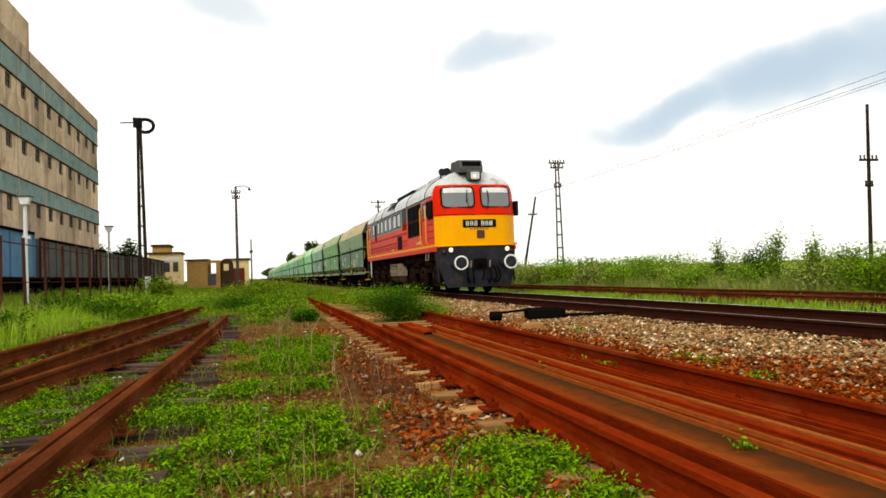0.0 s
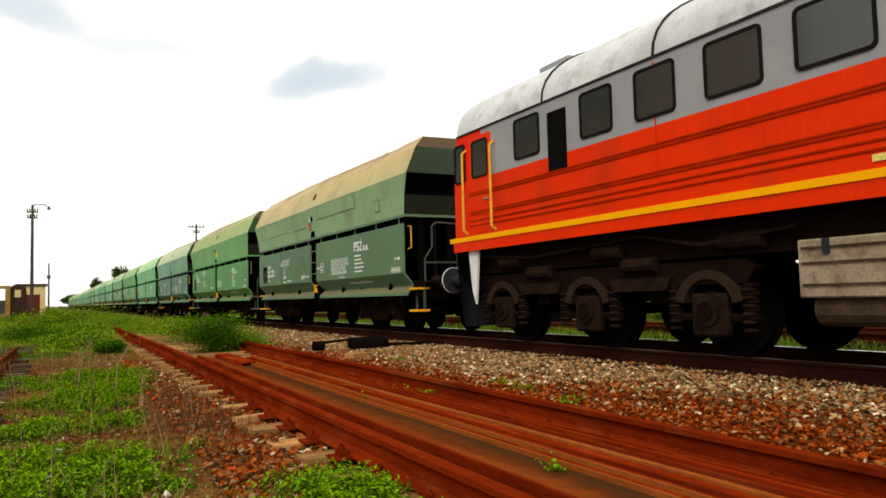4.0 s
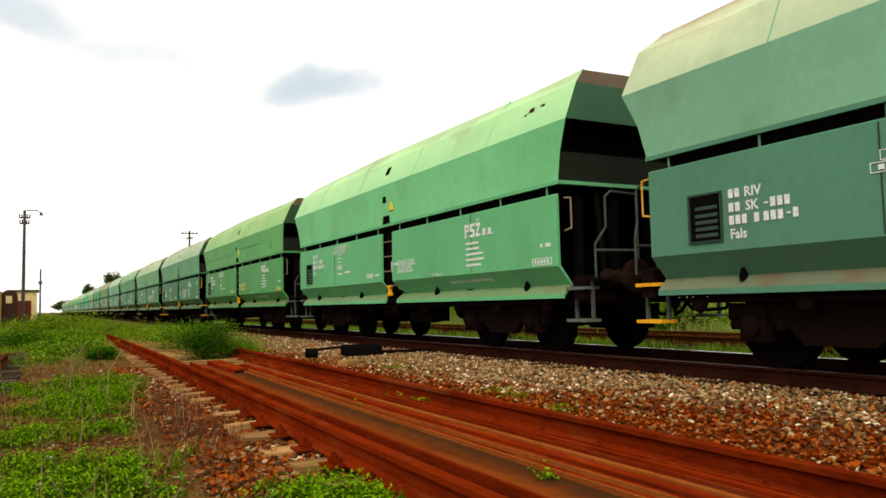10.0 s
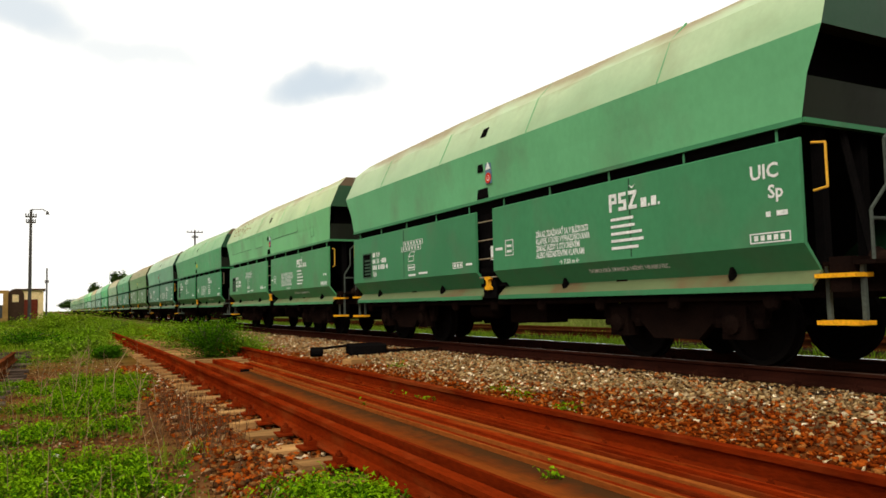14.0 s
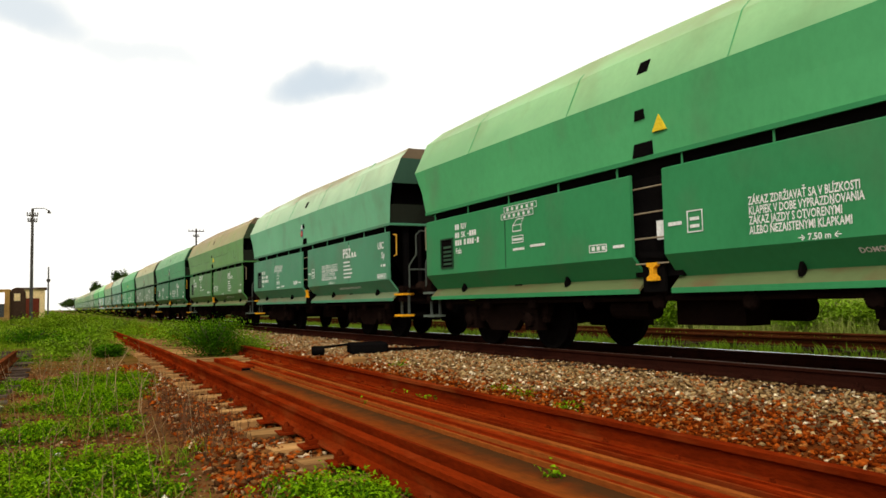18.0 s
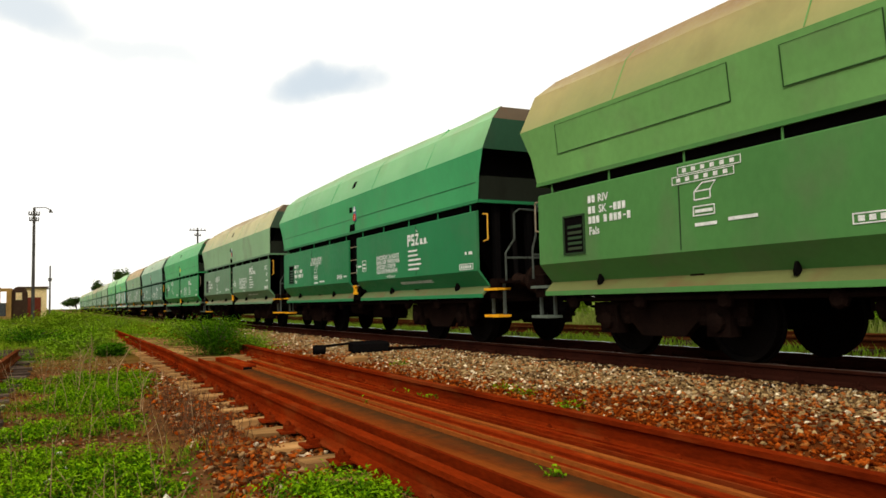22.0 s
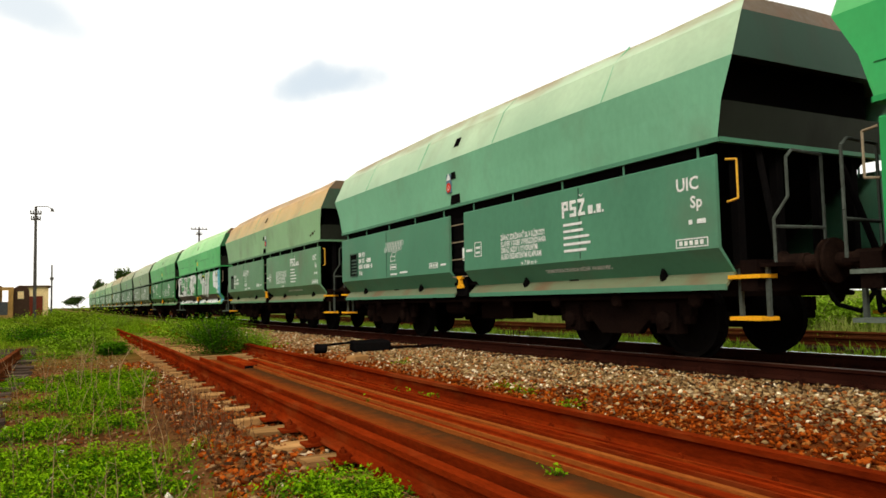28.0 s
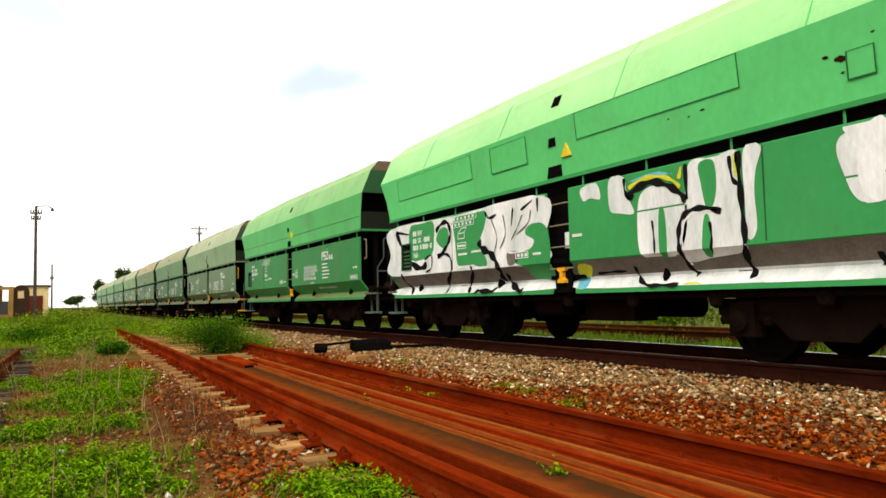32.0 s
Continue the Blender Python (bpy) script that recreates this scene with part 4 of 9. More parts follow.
def letter_wagon():
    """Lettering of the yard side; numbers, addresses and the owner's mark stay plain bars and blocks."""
    off = 1.4585
    L, R = near_left, near_right

    def outline(bm, y, z, ln, h, t=0.012):
        for q in ((y - ln, y, z, z + t), (y - ln, y, z + h - t, z + h), (y - t, y, z, z + h), (y - ln, y - ln + t, z, z + h)):
            box(bm, -off - 0.004, -off, *q)
    for s, y, z in (("RIV", 4.40, 1.98), ("SK", 4.39, 1.84), ("Fals", 4.59, 1.57)):
        on_side(text_mesh(s, 0.138), "marking", L, y, z, off, WHITE)
    for y, z, n in ((4.59, 1.98, 2), (4.59, 1.84, 2), (4.10, 1.84, 3), (4.59, 1.71, 3), (4.29, 1.71, 1), (4.18, 1.71, 3), (3.86, 1.71, 1)):
        bars([(y - 0.078 * j, z, 0.056, 0.092) for j in range(n)], "number_bar", L, off, WHITE)
    bars([(4.17, 1.875, 0.045, 0.018), (3.93, 1.75, 0.045, 0.018)], "number_dash", L, off, WHITE)
    bm = bmesh.new()
    for k in range(2):
        outline(bm, 3.02 + 0.09 * k, 2.09 - 0.10 * k, 0.86, 0.09, 0.008)
        for j in range(6):
            box(bm, -off - 0.004, -off, 2.95 + 0.09 * k - 0.13 * j - 0.055, 2.95 + 0.09 * k - 0.13 * j, 2.113 - 0.10 * k, 2.158 - 0.10 * k)
    part("load_table", bm, WHITE, L, "white outlined load table")
    bm = bmesh.new()
    q = [(2.80, 1.78), (2.80, 1.88), (2.68, 1.97), (2.48, 1.97), (2.58, 1.88), (2.58, 1.78)]
    ins = [(2.785, 1.795), (2.785, 1.872), (2.674, 1.955), (2.51, 1.955), (2.565, 1.872), (2.565, 1.795)]
    A, B = [bm.verts.new((-off - 0.003, *p)) for p in q], [bm.verts.new((-off - 0.003, *p)) for p in ins]
    for i in range(6):
        bm.faces.new((A[i], A[(i + 1) % 6], B[(i + 1) % 6], B[i]))
    bm.faces.new((B[1], B[4], bm.verts.new((-off - 0.003, 2.565, 1.885)), bm.verts.new((-off - 0.003, 2.785, 1.885))))
    part("capacity_mark", bm, WHITE, L)
    bm = bmesh.new()
    outline(bm, 2.82, 1.61, 0.30, 0.11)
    for y, z, ln in ((2.79, 1.645, 0.24), (2.80, 1.50, 0.30), (2.35, 1.52, 0.36)):
        box(bm, -off - 0.004, -off, y - ln, y, z, z + 0.035)
    part("weight_mark", bm, WHITE, L)
    bm = bmesh.new()
    outline(bm, 1.02, 1.34, 0.34, 0.10)
    for j in range(3):
        box(bm, -off - 0.004, -off, 0.97 - 0.1 * j - 0.06, 0.97 - 0.1 * j, 1.365, 1.415)
    part("revision_frame", bm, WHITE, L)
    bars([(0.56, 1.37, 0.2, 0.035)], "marking_bar", L, off, WHITE)
    # louvred opening in the number-side door
    bm = bmesh.new()
    box(bm, -off - 0.004, -off + 0.02, 4.70, 5.10, 1.36, 1.84)
    part("louvre", bm, SOOT_SHADE, L, "dark louvred opening")
    for y0, y1, z0, z1 in ((4.69, 5.11, 1.84, 1.862), (4.69, 5.11, 1.338, 1.36), (4.675, 4.695, 1.338, 1.862), (5.105, 5.125, 1.338, 1.862)):
        bm = bmesh.new()
        box(bm, -off - 0.018, -off + 0.01, y0, y1, z0, z1)
        part("louvre_frame", bm, PAINT_END, L)
    for z in (1.40, 1.47, 1.54, 1.61, 1.69):
        bm = bmesh.new()
        prism(bm, [(-off - 0.012, z), (-off - 0.005, z + 0.035), (-off - 0.003, z + 0.03), (-off - 0.009, z - 0.004)], 1, 4.735, 5.03)
        part("louvre_slat", bm, PAINT_END, L)
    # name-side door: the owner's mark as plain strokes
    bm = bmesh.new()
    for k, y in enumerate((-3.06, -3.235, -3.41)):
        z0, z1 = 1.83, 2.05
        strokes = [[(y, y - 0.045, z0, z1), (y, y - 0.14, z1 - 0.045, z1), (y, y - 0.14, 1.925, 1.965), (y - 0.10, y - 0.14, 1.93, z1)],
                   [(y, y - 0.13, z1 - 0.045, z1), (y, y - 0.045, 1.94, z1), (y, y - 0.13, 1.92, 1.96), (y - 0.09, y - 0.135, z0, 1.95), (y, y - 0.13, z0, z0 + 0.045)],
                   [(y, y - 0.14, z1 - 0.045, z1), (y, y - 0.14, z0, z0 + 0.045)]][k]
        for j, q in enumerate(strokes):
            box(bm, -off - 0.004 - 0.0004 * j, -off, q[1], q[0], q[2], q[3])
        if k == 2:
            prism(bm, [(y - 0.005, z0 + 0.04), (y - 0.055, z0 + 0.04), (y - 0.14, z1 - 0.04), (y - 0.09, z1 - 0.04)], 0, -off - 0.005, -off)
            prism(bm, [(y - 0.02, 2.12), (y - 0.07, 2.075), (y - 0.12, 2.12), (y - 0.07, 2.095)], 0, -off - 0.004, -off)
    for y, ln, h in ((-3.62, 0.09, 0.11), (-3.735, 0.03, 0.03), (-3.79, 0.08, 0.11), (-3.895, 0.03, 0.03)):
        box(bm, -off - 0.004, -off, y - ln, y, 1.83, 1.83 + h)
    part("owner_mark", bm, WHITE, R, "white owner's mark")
    for k, s in enumerate(("ZÁKAZ ZDRŽIAVAŤ SA V BLÍZKOSTI", "KLAPIEK V DOBE VYPRÁZDŇOVANIA", "ZÁKAZ JAZDY S OTVORENÝMI", "ALEBO NEZAISTENÝMI KLAPKAMI")):
        on_side(text_mesh(s, 0.115), "warning_text", R, -1.47, 1.655 - 0.098 * k, off, WHITE, 0.62)
    on_side(text_mesh("→ 7.50 m ←", 0.085), "length_mark", R, -2.0, 1.252, off, WHITE)
    for k, ln in enumerate((0.40, 0.42, 0.54, 0.56, 0.47)):
        bars([(-3.08, 1.715 - 0.088 * k, ln, 0.034)], "address_bar", R, off, WHITE)
    tilt = text_mesh("DOMOVSKÁ STANICA NIŽNÝ HRABOVEC", 0.085)
    tilt.transform(Matrix.Rotation(math.atan2(0.215, 0.25), 4, "X"))
    on_side(tilt, "home_station_text", R, -2.53, 1.105, 1.348, WHITE, 0.88)
    on_side(text_mesh("UIC", 0.20), "class_marking", R, -5.16, 1.90, off, WHITE)
    on_side(text_mesh("Sp", 0.18), "class_marking", R, -5.36, 1.70, off, WHITE)
    bars([(-5.33, 1.52, 0.05, 0.05)], "marking_bar", R, off, WHITE)
    bars([(-5.45, 1.52, 0.12, 0.05)], "marking_bar", R, off, WHITE)
    bm = bmesh.new()
    outline(bm, -5.13, 1.27, 0.46, 0.10)
    for j in range(5):
        box(bm, -off - 0.004, -off, -5.18 - 0.075 * j - 0.045, -5.18 - 0.075 * j, 1.295, 1.345)
    part("revision_frame", bm, WHITE, R)
    bm = bmesh.new()
    outline(bm, -0.66, 1.45, 0.22, 0.24)
    for z in (1.50, 1.58):
        box(bm, -off - 0.004, -off, -0.83, -0.70, z, z + 0.035)
    part("marking_frame", bm, WHITE, R)
    bars([(-0.38, 1.55, 0.2, 0.04)], "marking_bar", R, off, WHITE)
    # pictograms on the upper hopper
    bm = bmesh.new()
    prism(bm, [(-0.20, 2.66), (-0.42, 2.66), (-0.31, 2.85)], 0, -1.476, -1.455)
    part("warning_triangle", bm, YELLOW_SIGN, WAGON, "yellow warning triangle")
    bm = bmesh.new()
    box(bm, -1.474, -1.455, -0.345, -0.135, 2.60, 3.05)
    board = part("sign_board", bm, SIGNBACK, WAGON, "warning board with triangle and red ring")
    board.scale, board.location = (1, 0.8, 0.8), (0, -0.05, 0.55)
    bm = bmesh.new()
    prism(bm, [(-0.15, 2.88), (-0.33, 2.88), (-0.24, 3.03)], 0, -1.480, -1.472)
    part("white_triangle", bm, WHITE, board)
    bm = bmesh.new()
    lathe(bm, [(0.105, -1.470), (0.105, -1.480), (0.055, -1.480), (0.055, -1.474)], 0, (0, -0.24, 2.71), 18)
    part("red_ring", bm, REDSIGN, board)
    bm = bmesh.new()
    lathe(bm, [(0.068, -1.470), (0.068, -1.478)], 0, (0, -0.24, 2.71), 14)
    part("ring_centre", bm, WHITE, board)
    bm = bmesh.new()
    box(bm, -1.483, -1.479, -0.27, -0.21, 2.68, 2.75)
    part("ring_symbol", bm, REDSIGN, board)
    # welded patch plates with dark weld lines round them
    lean = lambda z: 1.43 + (0.0625 * (z - 2.4) if z < 2.8 else 0.025 + 0.1 * (z - 2.8))
    for y0, y1, z0, z1 in ((2.25, 5.2, 2.74, 3.14), (0.62, 1.62, 2.72, 3.12), (-3.2, -0.55, 2.84, 3.19), (-4.6, -4.35, 2.6, 2.85)):
        o = 0.006 if y1 - y0 > 1 else 0.011
        bm = bmesh.new()
        zs = [z0] + ([2.8] if z0 < 2.8 < z1 else []) + [z1]
        surf(bm, [[(-lean(z0) + 0.01, y0, z0), (-lean(z0) + 0.01, y1, z0)]] + [[(-lean(z) - o, y0, z), (-lean(z) - o, y1, z)] for z in zs] + [[(-lean(z1) + 0.01, y0, z1), (-lean(z1) + 0.01, y1, z1)]])
        p = part("patch_plate", bm, UPPER, WAGON)
        t = 0.007
        bm = bmesh.new()
        q = [(y0 - t, z0 - t), (y1 + t, z0 - t), (y1 + t, z1 + t * 0.4), (y0 - t, z1 + t * 0.4)]
        n = [(y0 + t, z0 + t), (y1 - t, z0 + t), (y1 - t, z1 - t * 0.4), (y0 + t, z1 - t * 0.4)]
        A = [[bm.verts.new((-lean(c[1]) - o - 0.006, *c)) for c in ring] for ring in (q, n)]
        for i in range(4):
            bm.faces.new((A[0][i], A[0][(i + 1) % 4], A[1][(i + 1) % 4], A[1][i]))
        part("weld_line", bm, WELD, p)


letter_wagon()

# side colour, top-plate colour, grime, label
TANTOP, PALETOP, ORANGETOP = (0.36, 0.27, 0.13), (0.38, 0.42, 0.29), (0.40, 0.24, 0.10)
LIVERY = [
    ((0.105, 0.165, 0.108), TANTOP, 0.45, "faded blue-green hopper wagon with a tan dusty top and rubbed-out graffiti"),
    ((0.088, 0.215, 0.085), (0.23, 0.26, 0.095), 0.35, "olive-green hopper wagon with a yellowish top"),
    ((0.085, 0.19, 0.145), PALETOP, 0.35, "grey blue-green hopper wagon with a pale top"),
    ((0.11, 0.32, 0.175), (0.29, 0.50, 0.25), 0.2, "bright mint-green hopper wagon with a light top"),
    ((0.068, 0.225, 0.085), (0.22, 0.36, 0.14), 0.3, "vivid green hopper wagon with yellow-green top edges"),
    ((0.05, 0.175, 0.095), (0.30, 0.37, 0.25), 0.35, "dark blue-green hopper wagon with a pale grey-green top"),
    ((0.07, 0.22, 0.11), (0.34, 0.40, 0.24), 0.5, "green hopper wagon with red rust scrapes on its top"),
    ((0.028, 0.16, 0.072), (0.19, 0.34, 0.18), 0.3, "mid-green hopper wagon with a scuffed top"),
    ((0.068, 0.20, 0.135), (0.30, 0.40, 0.28), 0.4, "blue-green hopper wagon with a scratched pale top"),
]
LIVERY += [
    ((0.06, 0.15, 0.05), (0.25, 0.20, 0.09), 0.45, "olive hopper wagon with a brown dusty top"),
    ((0.020, 0.155, 0.068), (0.14, 0.30, 0.15), 0.25, "deep green hopper wagon with a clean green top"),
    ((0.115, 0.195, 0.125), (0.36, 0.31, 0.17), 0.5, "grey-green hopper wagon with a tan dented top"),
    ((0.020, 0.215, 0.075), (0.085, 0.30, 0.12), 0.15, "bright grass-green hopper wagon"),
    ((0.075, 0.185, 0.135), (0.29, 0.38, 0.28), 0.35, "dull blue-green hopper wagon with a dented pale top"),
    ((0.115, 0.21, 0.135), ORANGETOP, 0.5, "grey-olive hopper wagon with an orange-brown dusty top"),
    ((0.05, 0.30, 0.105), (0.26, 0.56, 0.23), 0.15, "green hopper wagon with white and black graffiti on its doors"),
    ((0.045, 0.23, 0.08), (0.17, 0.34, 0.14), 0.3, "green hopper wagon with a buckled top"),
]
LIVERY += [
    ((0.17, 0.24, 0.15), (0.34, 0.38, 0.25), 0.35, "pale grey-green hopper wagon"),
    ((0.09, 0.19, 0.10), (0.28, 0.28, 0.15), 0.4, "olive-green hopper wagon with a dusty top"),
    ((0.12, 0.20, 0.12), TANTOP, 0.4, "grey-green hopper wagon with a tan top"),
    ((0.16, 0.26, 0.14), (0.34, 0.38, 0.22), 0.35, "pale green hopper wagon"),
    ((0.10, 0.20, 0.11), (0.28, 0.30, 0.18), 0.4, "dull green hopper wagon"),
    ((0.12, 0.25, 0.13), (0.30, 0.36, 0.2), 0.35, "faded green hopper wagon"),
    ((0.13, 0.22, 0.13), TANTOP, 0.4, "grey-green hopper wagon with a tan top"),
    ((0.12, 0.24, 0.13), (0.3, 0.36, 0.22), 0.35, "last hopper wagon of the train, faded green")]


YELLOW_STEPS = (0, 2, 5, 6, 8, 10, 11, 13, 14, 17, 20, 23)
BOARDS = (0, 2, 5, 6, 8, 10, 11, 13, 14, 17, 18, 20, 23)
CLASSED = (5, 8, 11, 13, 14, 18, 21)
PATCHED = (0, 4, 6, 9, 15, 19, 22)
SEAMED = (10, 12, 16, 21)


def dress(w, k):
    """Own colours and fittings for one wagon, on the shared meshes."""
    side, top, grime, label = LIVERY[k]
    w["label"] = label
    side, top = tuple(min(0.8, c * SIDE_GAIN * q) for c, q in zip(side, (0.84, 1, 0.82))), tuple(min(0.8, c * TOP_GAIN * q) for c, q in zip(top, (1, 1, 0.9)))
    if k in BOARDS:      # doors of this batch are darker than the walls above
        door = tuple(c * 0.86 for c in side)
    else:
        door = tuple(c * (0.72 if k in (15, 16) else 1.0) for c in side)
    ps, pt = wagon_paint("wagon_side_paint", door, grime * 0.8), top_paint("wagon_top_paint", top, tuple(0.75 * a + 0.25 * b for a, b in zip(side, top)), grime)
    # ends take a fifth of the side colour, so their shade is painted in
    pe = wagon_paint("wagon_shaded_end_paint", tuple(c * 0.20 + 0.012 for c in side), grime, (0.05, 0.04, 0.03))
    ptxt = YELLOW_TXT if k == 4 else None
    pl = wagon_paint("wagon_lip_paint", tuple(0.5 * a + 0.5 * b for a, b in zip(side, (0.24, 0.12, 0.06))), 0.8, (0.17, 0.075, 0.04))
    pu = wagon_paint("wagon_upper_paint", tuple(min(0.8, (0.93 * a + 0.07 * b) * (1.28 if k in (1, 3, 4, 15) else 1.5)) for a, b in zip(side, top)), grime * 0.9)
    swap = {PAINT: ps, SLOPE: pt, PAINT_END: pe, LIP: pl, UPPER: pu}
    swap[WELD] = wagon_paint("weld_line_paint", tuple(c * 0.3 for c in side))
    if k not in YELLOW_STEPS:
        swap[YELLOW] = GREYGREEN
    gone = []
    for o in w.children_recursive:
        kind = o.name.split(".")[0]
        if (kind == "class_marking" and k not in CLASSED) or (kind == "sign_board" and k not in BOARDS) or (kind == "warning_triangle" and k in BOARDS) or (kind == "patch_plate" and k not in PATCHED) or (kind == "long_seam" and k not in SEAMED):
            gone.append(o)
            continue
        if o.type == "MESH" and o.material_slots:
            m = o.material_slots[0].material
            if kind == "lever_plate":
                continue
            if kind == "grab_handle" and k in YELLOW_STEPS:
                swap[CHROME] = RAILYEL
            if m in swap:
                o.material_slots[0].link = "OBJECT"
                o.material_slots[0].material = swap[m]
            elif ptxt and m == WHITE and kind in ("warning_text", "revision_frame"):
                o.material_slots[0].link = "OBJECT"
                o.material_slots[0].material = ptxt
            swap.pop(CHROME, None)
    if k in BOARDS:      # this batch carries its number panel lower down
        for o in w.children_recursive:
            if o.name.split(".")[0] in ("marking", "number_bar", "number_dash", "load_table", "capacity_mark", "weight_mark"):
                o.location.z = -0.215
    if k in (1, 3, 4, 9):
        for o in w.children_recursive:
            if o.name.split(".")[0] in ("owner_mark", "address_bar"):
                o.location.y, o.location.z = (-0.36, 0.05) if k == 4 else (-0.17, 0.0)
            if o.name.split(".")[0] == "marking_frame":
                gone.append(o)
            if o.name.split(".")[0] == "warning_text":
                o.scale, o.location = (1, 0.65, 0.65), (0, 0.40, 0.50)
    for o in w.children:
        if o.name.split(".")[0] == "sign_board" and k in (0, 2, 8, 13, 17, 20, 23):
            o.location.y = 0.36
    for o in gone:
        for c in list(o.children):
            bpy.data.objects.remove(c)
        bpy.data.objects.remove(o)


SIDE_GAIN, TOP_GAIN = 1.54, 1.68
WAGONS = [WAGON] + [copy_thing(WAGON, pose(TRACK_X, 60 + PITCH * k, 0)) for k in range(1, 25)]
LIVERY[17:] = [(tuple(c * 0.78 for c in a), tuple(c * 0.82 for c in b), g, t) for a, b, g, t in LIVERY[17:]]
for k, w in enumerate(WAGONS):
    dress(w, k)


# ---------- graffiti on one wagon ----------
SILVER = mat("silver_white_spray_paint", (0.86, 0.86, 0.86), (0.50, 0.56, 0.52), rough=0.5, scale=2.2, fine=25, mix=0.9, bump=0.03, stretch=(1, 1, 0.35), grain=0.12)
SPRAYBLACK = mat("black_spray_paint", (0.012, 0.012, 0.012), rough=0.6, bump=0.03)
SPRAYBLUE = mat("cyan_spray_paint", (0.16, 0.50, 0.62), (0.10, 0.34, 0.44), rough=0.5, scale=4, bump=0.03)
SPRAYWHITE = mat("white_spray_line", (0.86, 0.86, 0.86), rough=0.5, bump=0.03)
SPRAYGREY = mat("brown_grey_spray_paint", (0.20, 0.17, 0.145), (0.13, 0.11, 0.09), rough=0.55, scale=3, bump=0.03, mix=0.9)
SPRAYYEL = mat("yellow_spray_paint", (0.66, 0.66, 0.05), rough=0.5, bump=0.03)


def spline(pts, n=7, closed=False):
    """Smooth line through a few points."""
    out = []
    m = len(pts)
    for i in range(m if closed else m - 1):
        P = [Vector(pts[(i + k) % m] if closed else pts[min(m - 1, max(0, i + k))]) for k in (-1, 0, 1, 2)]
        for j in range(n):
            t = j / n
            out.append(0.5 * ((2 * P[1]) + (P[2] - P[0]) * t + (2 * P[0] - 5 * P[1] + 4 * P[2] - P[3]) * t * t + (3 * P[1] - P[0] - 3 * P[2] + P[3]) * t ** 3))
    if not closed:
        out.append(Vector(pts[-1]))
    return out


def door_x(z):
    """How far out the door face lies at a height."""
    if z >= 1.24:
        return 1.4555
    if z >= 0.99:
        return 1.24 + 0.215 * (z - 0.99) / 0.25
    return 1.24 + 0.13 * (0.99 - z) / 0.13


def spray_fill(door, pts, material, lift, n=6):
    """A filled smooth patch on a door, cut into bands so that it follows the folds."""
    line = spline(pts, n, True)
    zs = sorted({round(q, 3) for q in [min(p[1] for p in line), max(p[1] for p in line)] + [1.24, 0.99] + [0.84 + 0.02 * k for k in range(70)] if min(p[1] for p in line) <= q <= max(p[1] for p in line)})
    def cuts(z):
        return sorted(a[0] + (b[0] - a[0]) * (z - a[1]) / (b[1] - a[1]) for a, b in zip(line, line[1:] + line[:1]) if (a[1] - z) * (b[1] - z) < 0)
    bm = bmesh.new()
    for z0, z1 in zip(zs[:-1], zs[1:]):
        mid, lo, hi = cuts((z0 + z1) / 2), cuts(z0 + 1e-5), cuts(z1 + 1e-5)
        lo = lo if len(lo) == len(mid) else mid
        hi = hi if len(hi) == len(mid) else mid
        for k in range(0, len(mid) - 1, 2):
            vs = [bm.verts.new((-door_x(z) - lift, y, z)) for y, z in ((lo[k], z0), (lo[k + 1], z0), (hi[k + 1], z1), (hi[k], z1))]
            bm.faces.new(vs)
    bmesh.ops.remove_doubles(bm, verts=bm.verts, dist=0.003)
    return part("spray_patch", bm, material, door)


def spray_line(door, pts, width, material, lift, closed=False):
    line = spline(pts, 8, closed)
    bm = bmesh.new()
    L = []
    for i, q in enumerate(line):
        a, b = line[max(0, i - 1)], line[min(len(line) - 1, i + 1)]
        d = (b - a).normalized() if (b - a).length > 1e-6 else Vector((1, 0))
        nrm = Vector((-d.y, d.x)) * width / 2 * (0.8 + 0.3 * math.sin(i * 0.7))
        L.append([(-door_x(p.y) - lift, p.x, p.y) for p in (q + nrm, q - nrm)])
    surf(bm, L)
    return part("spray_line", bm, material, door)


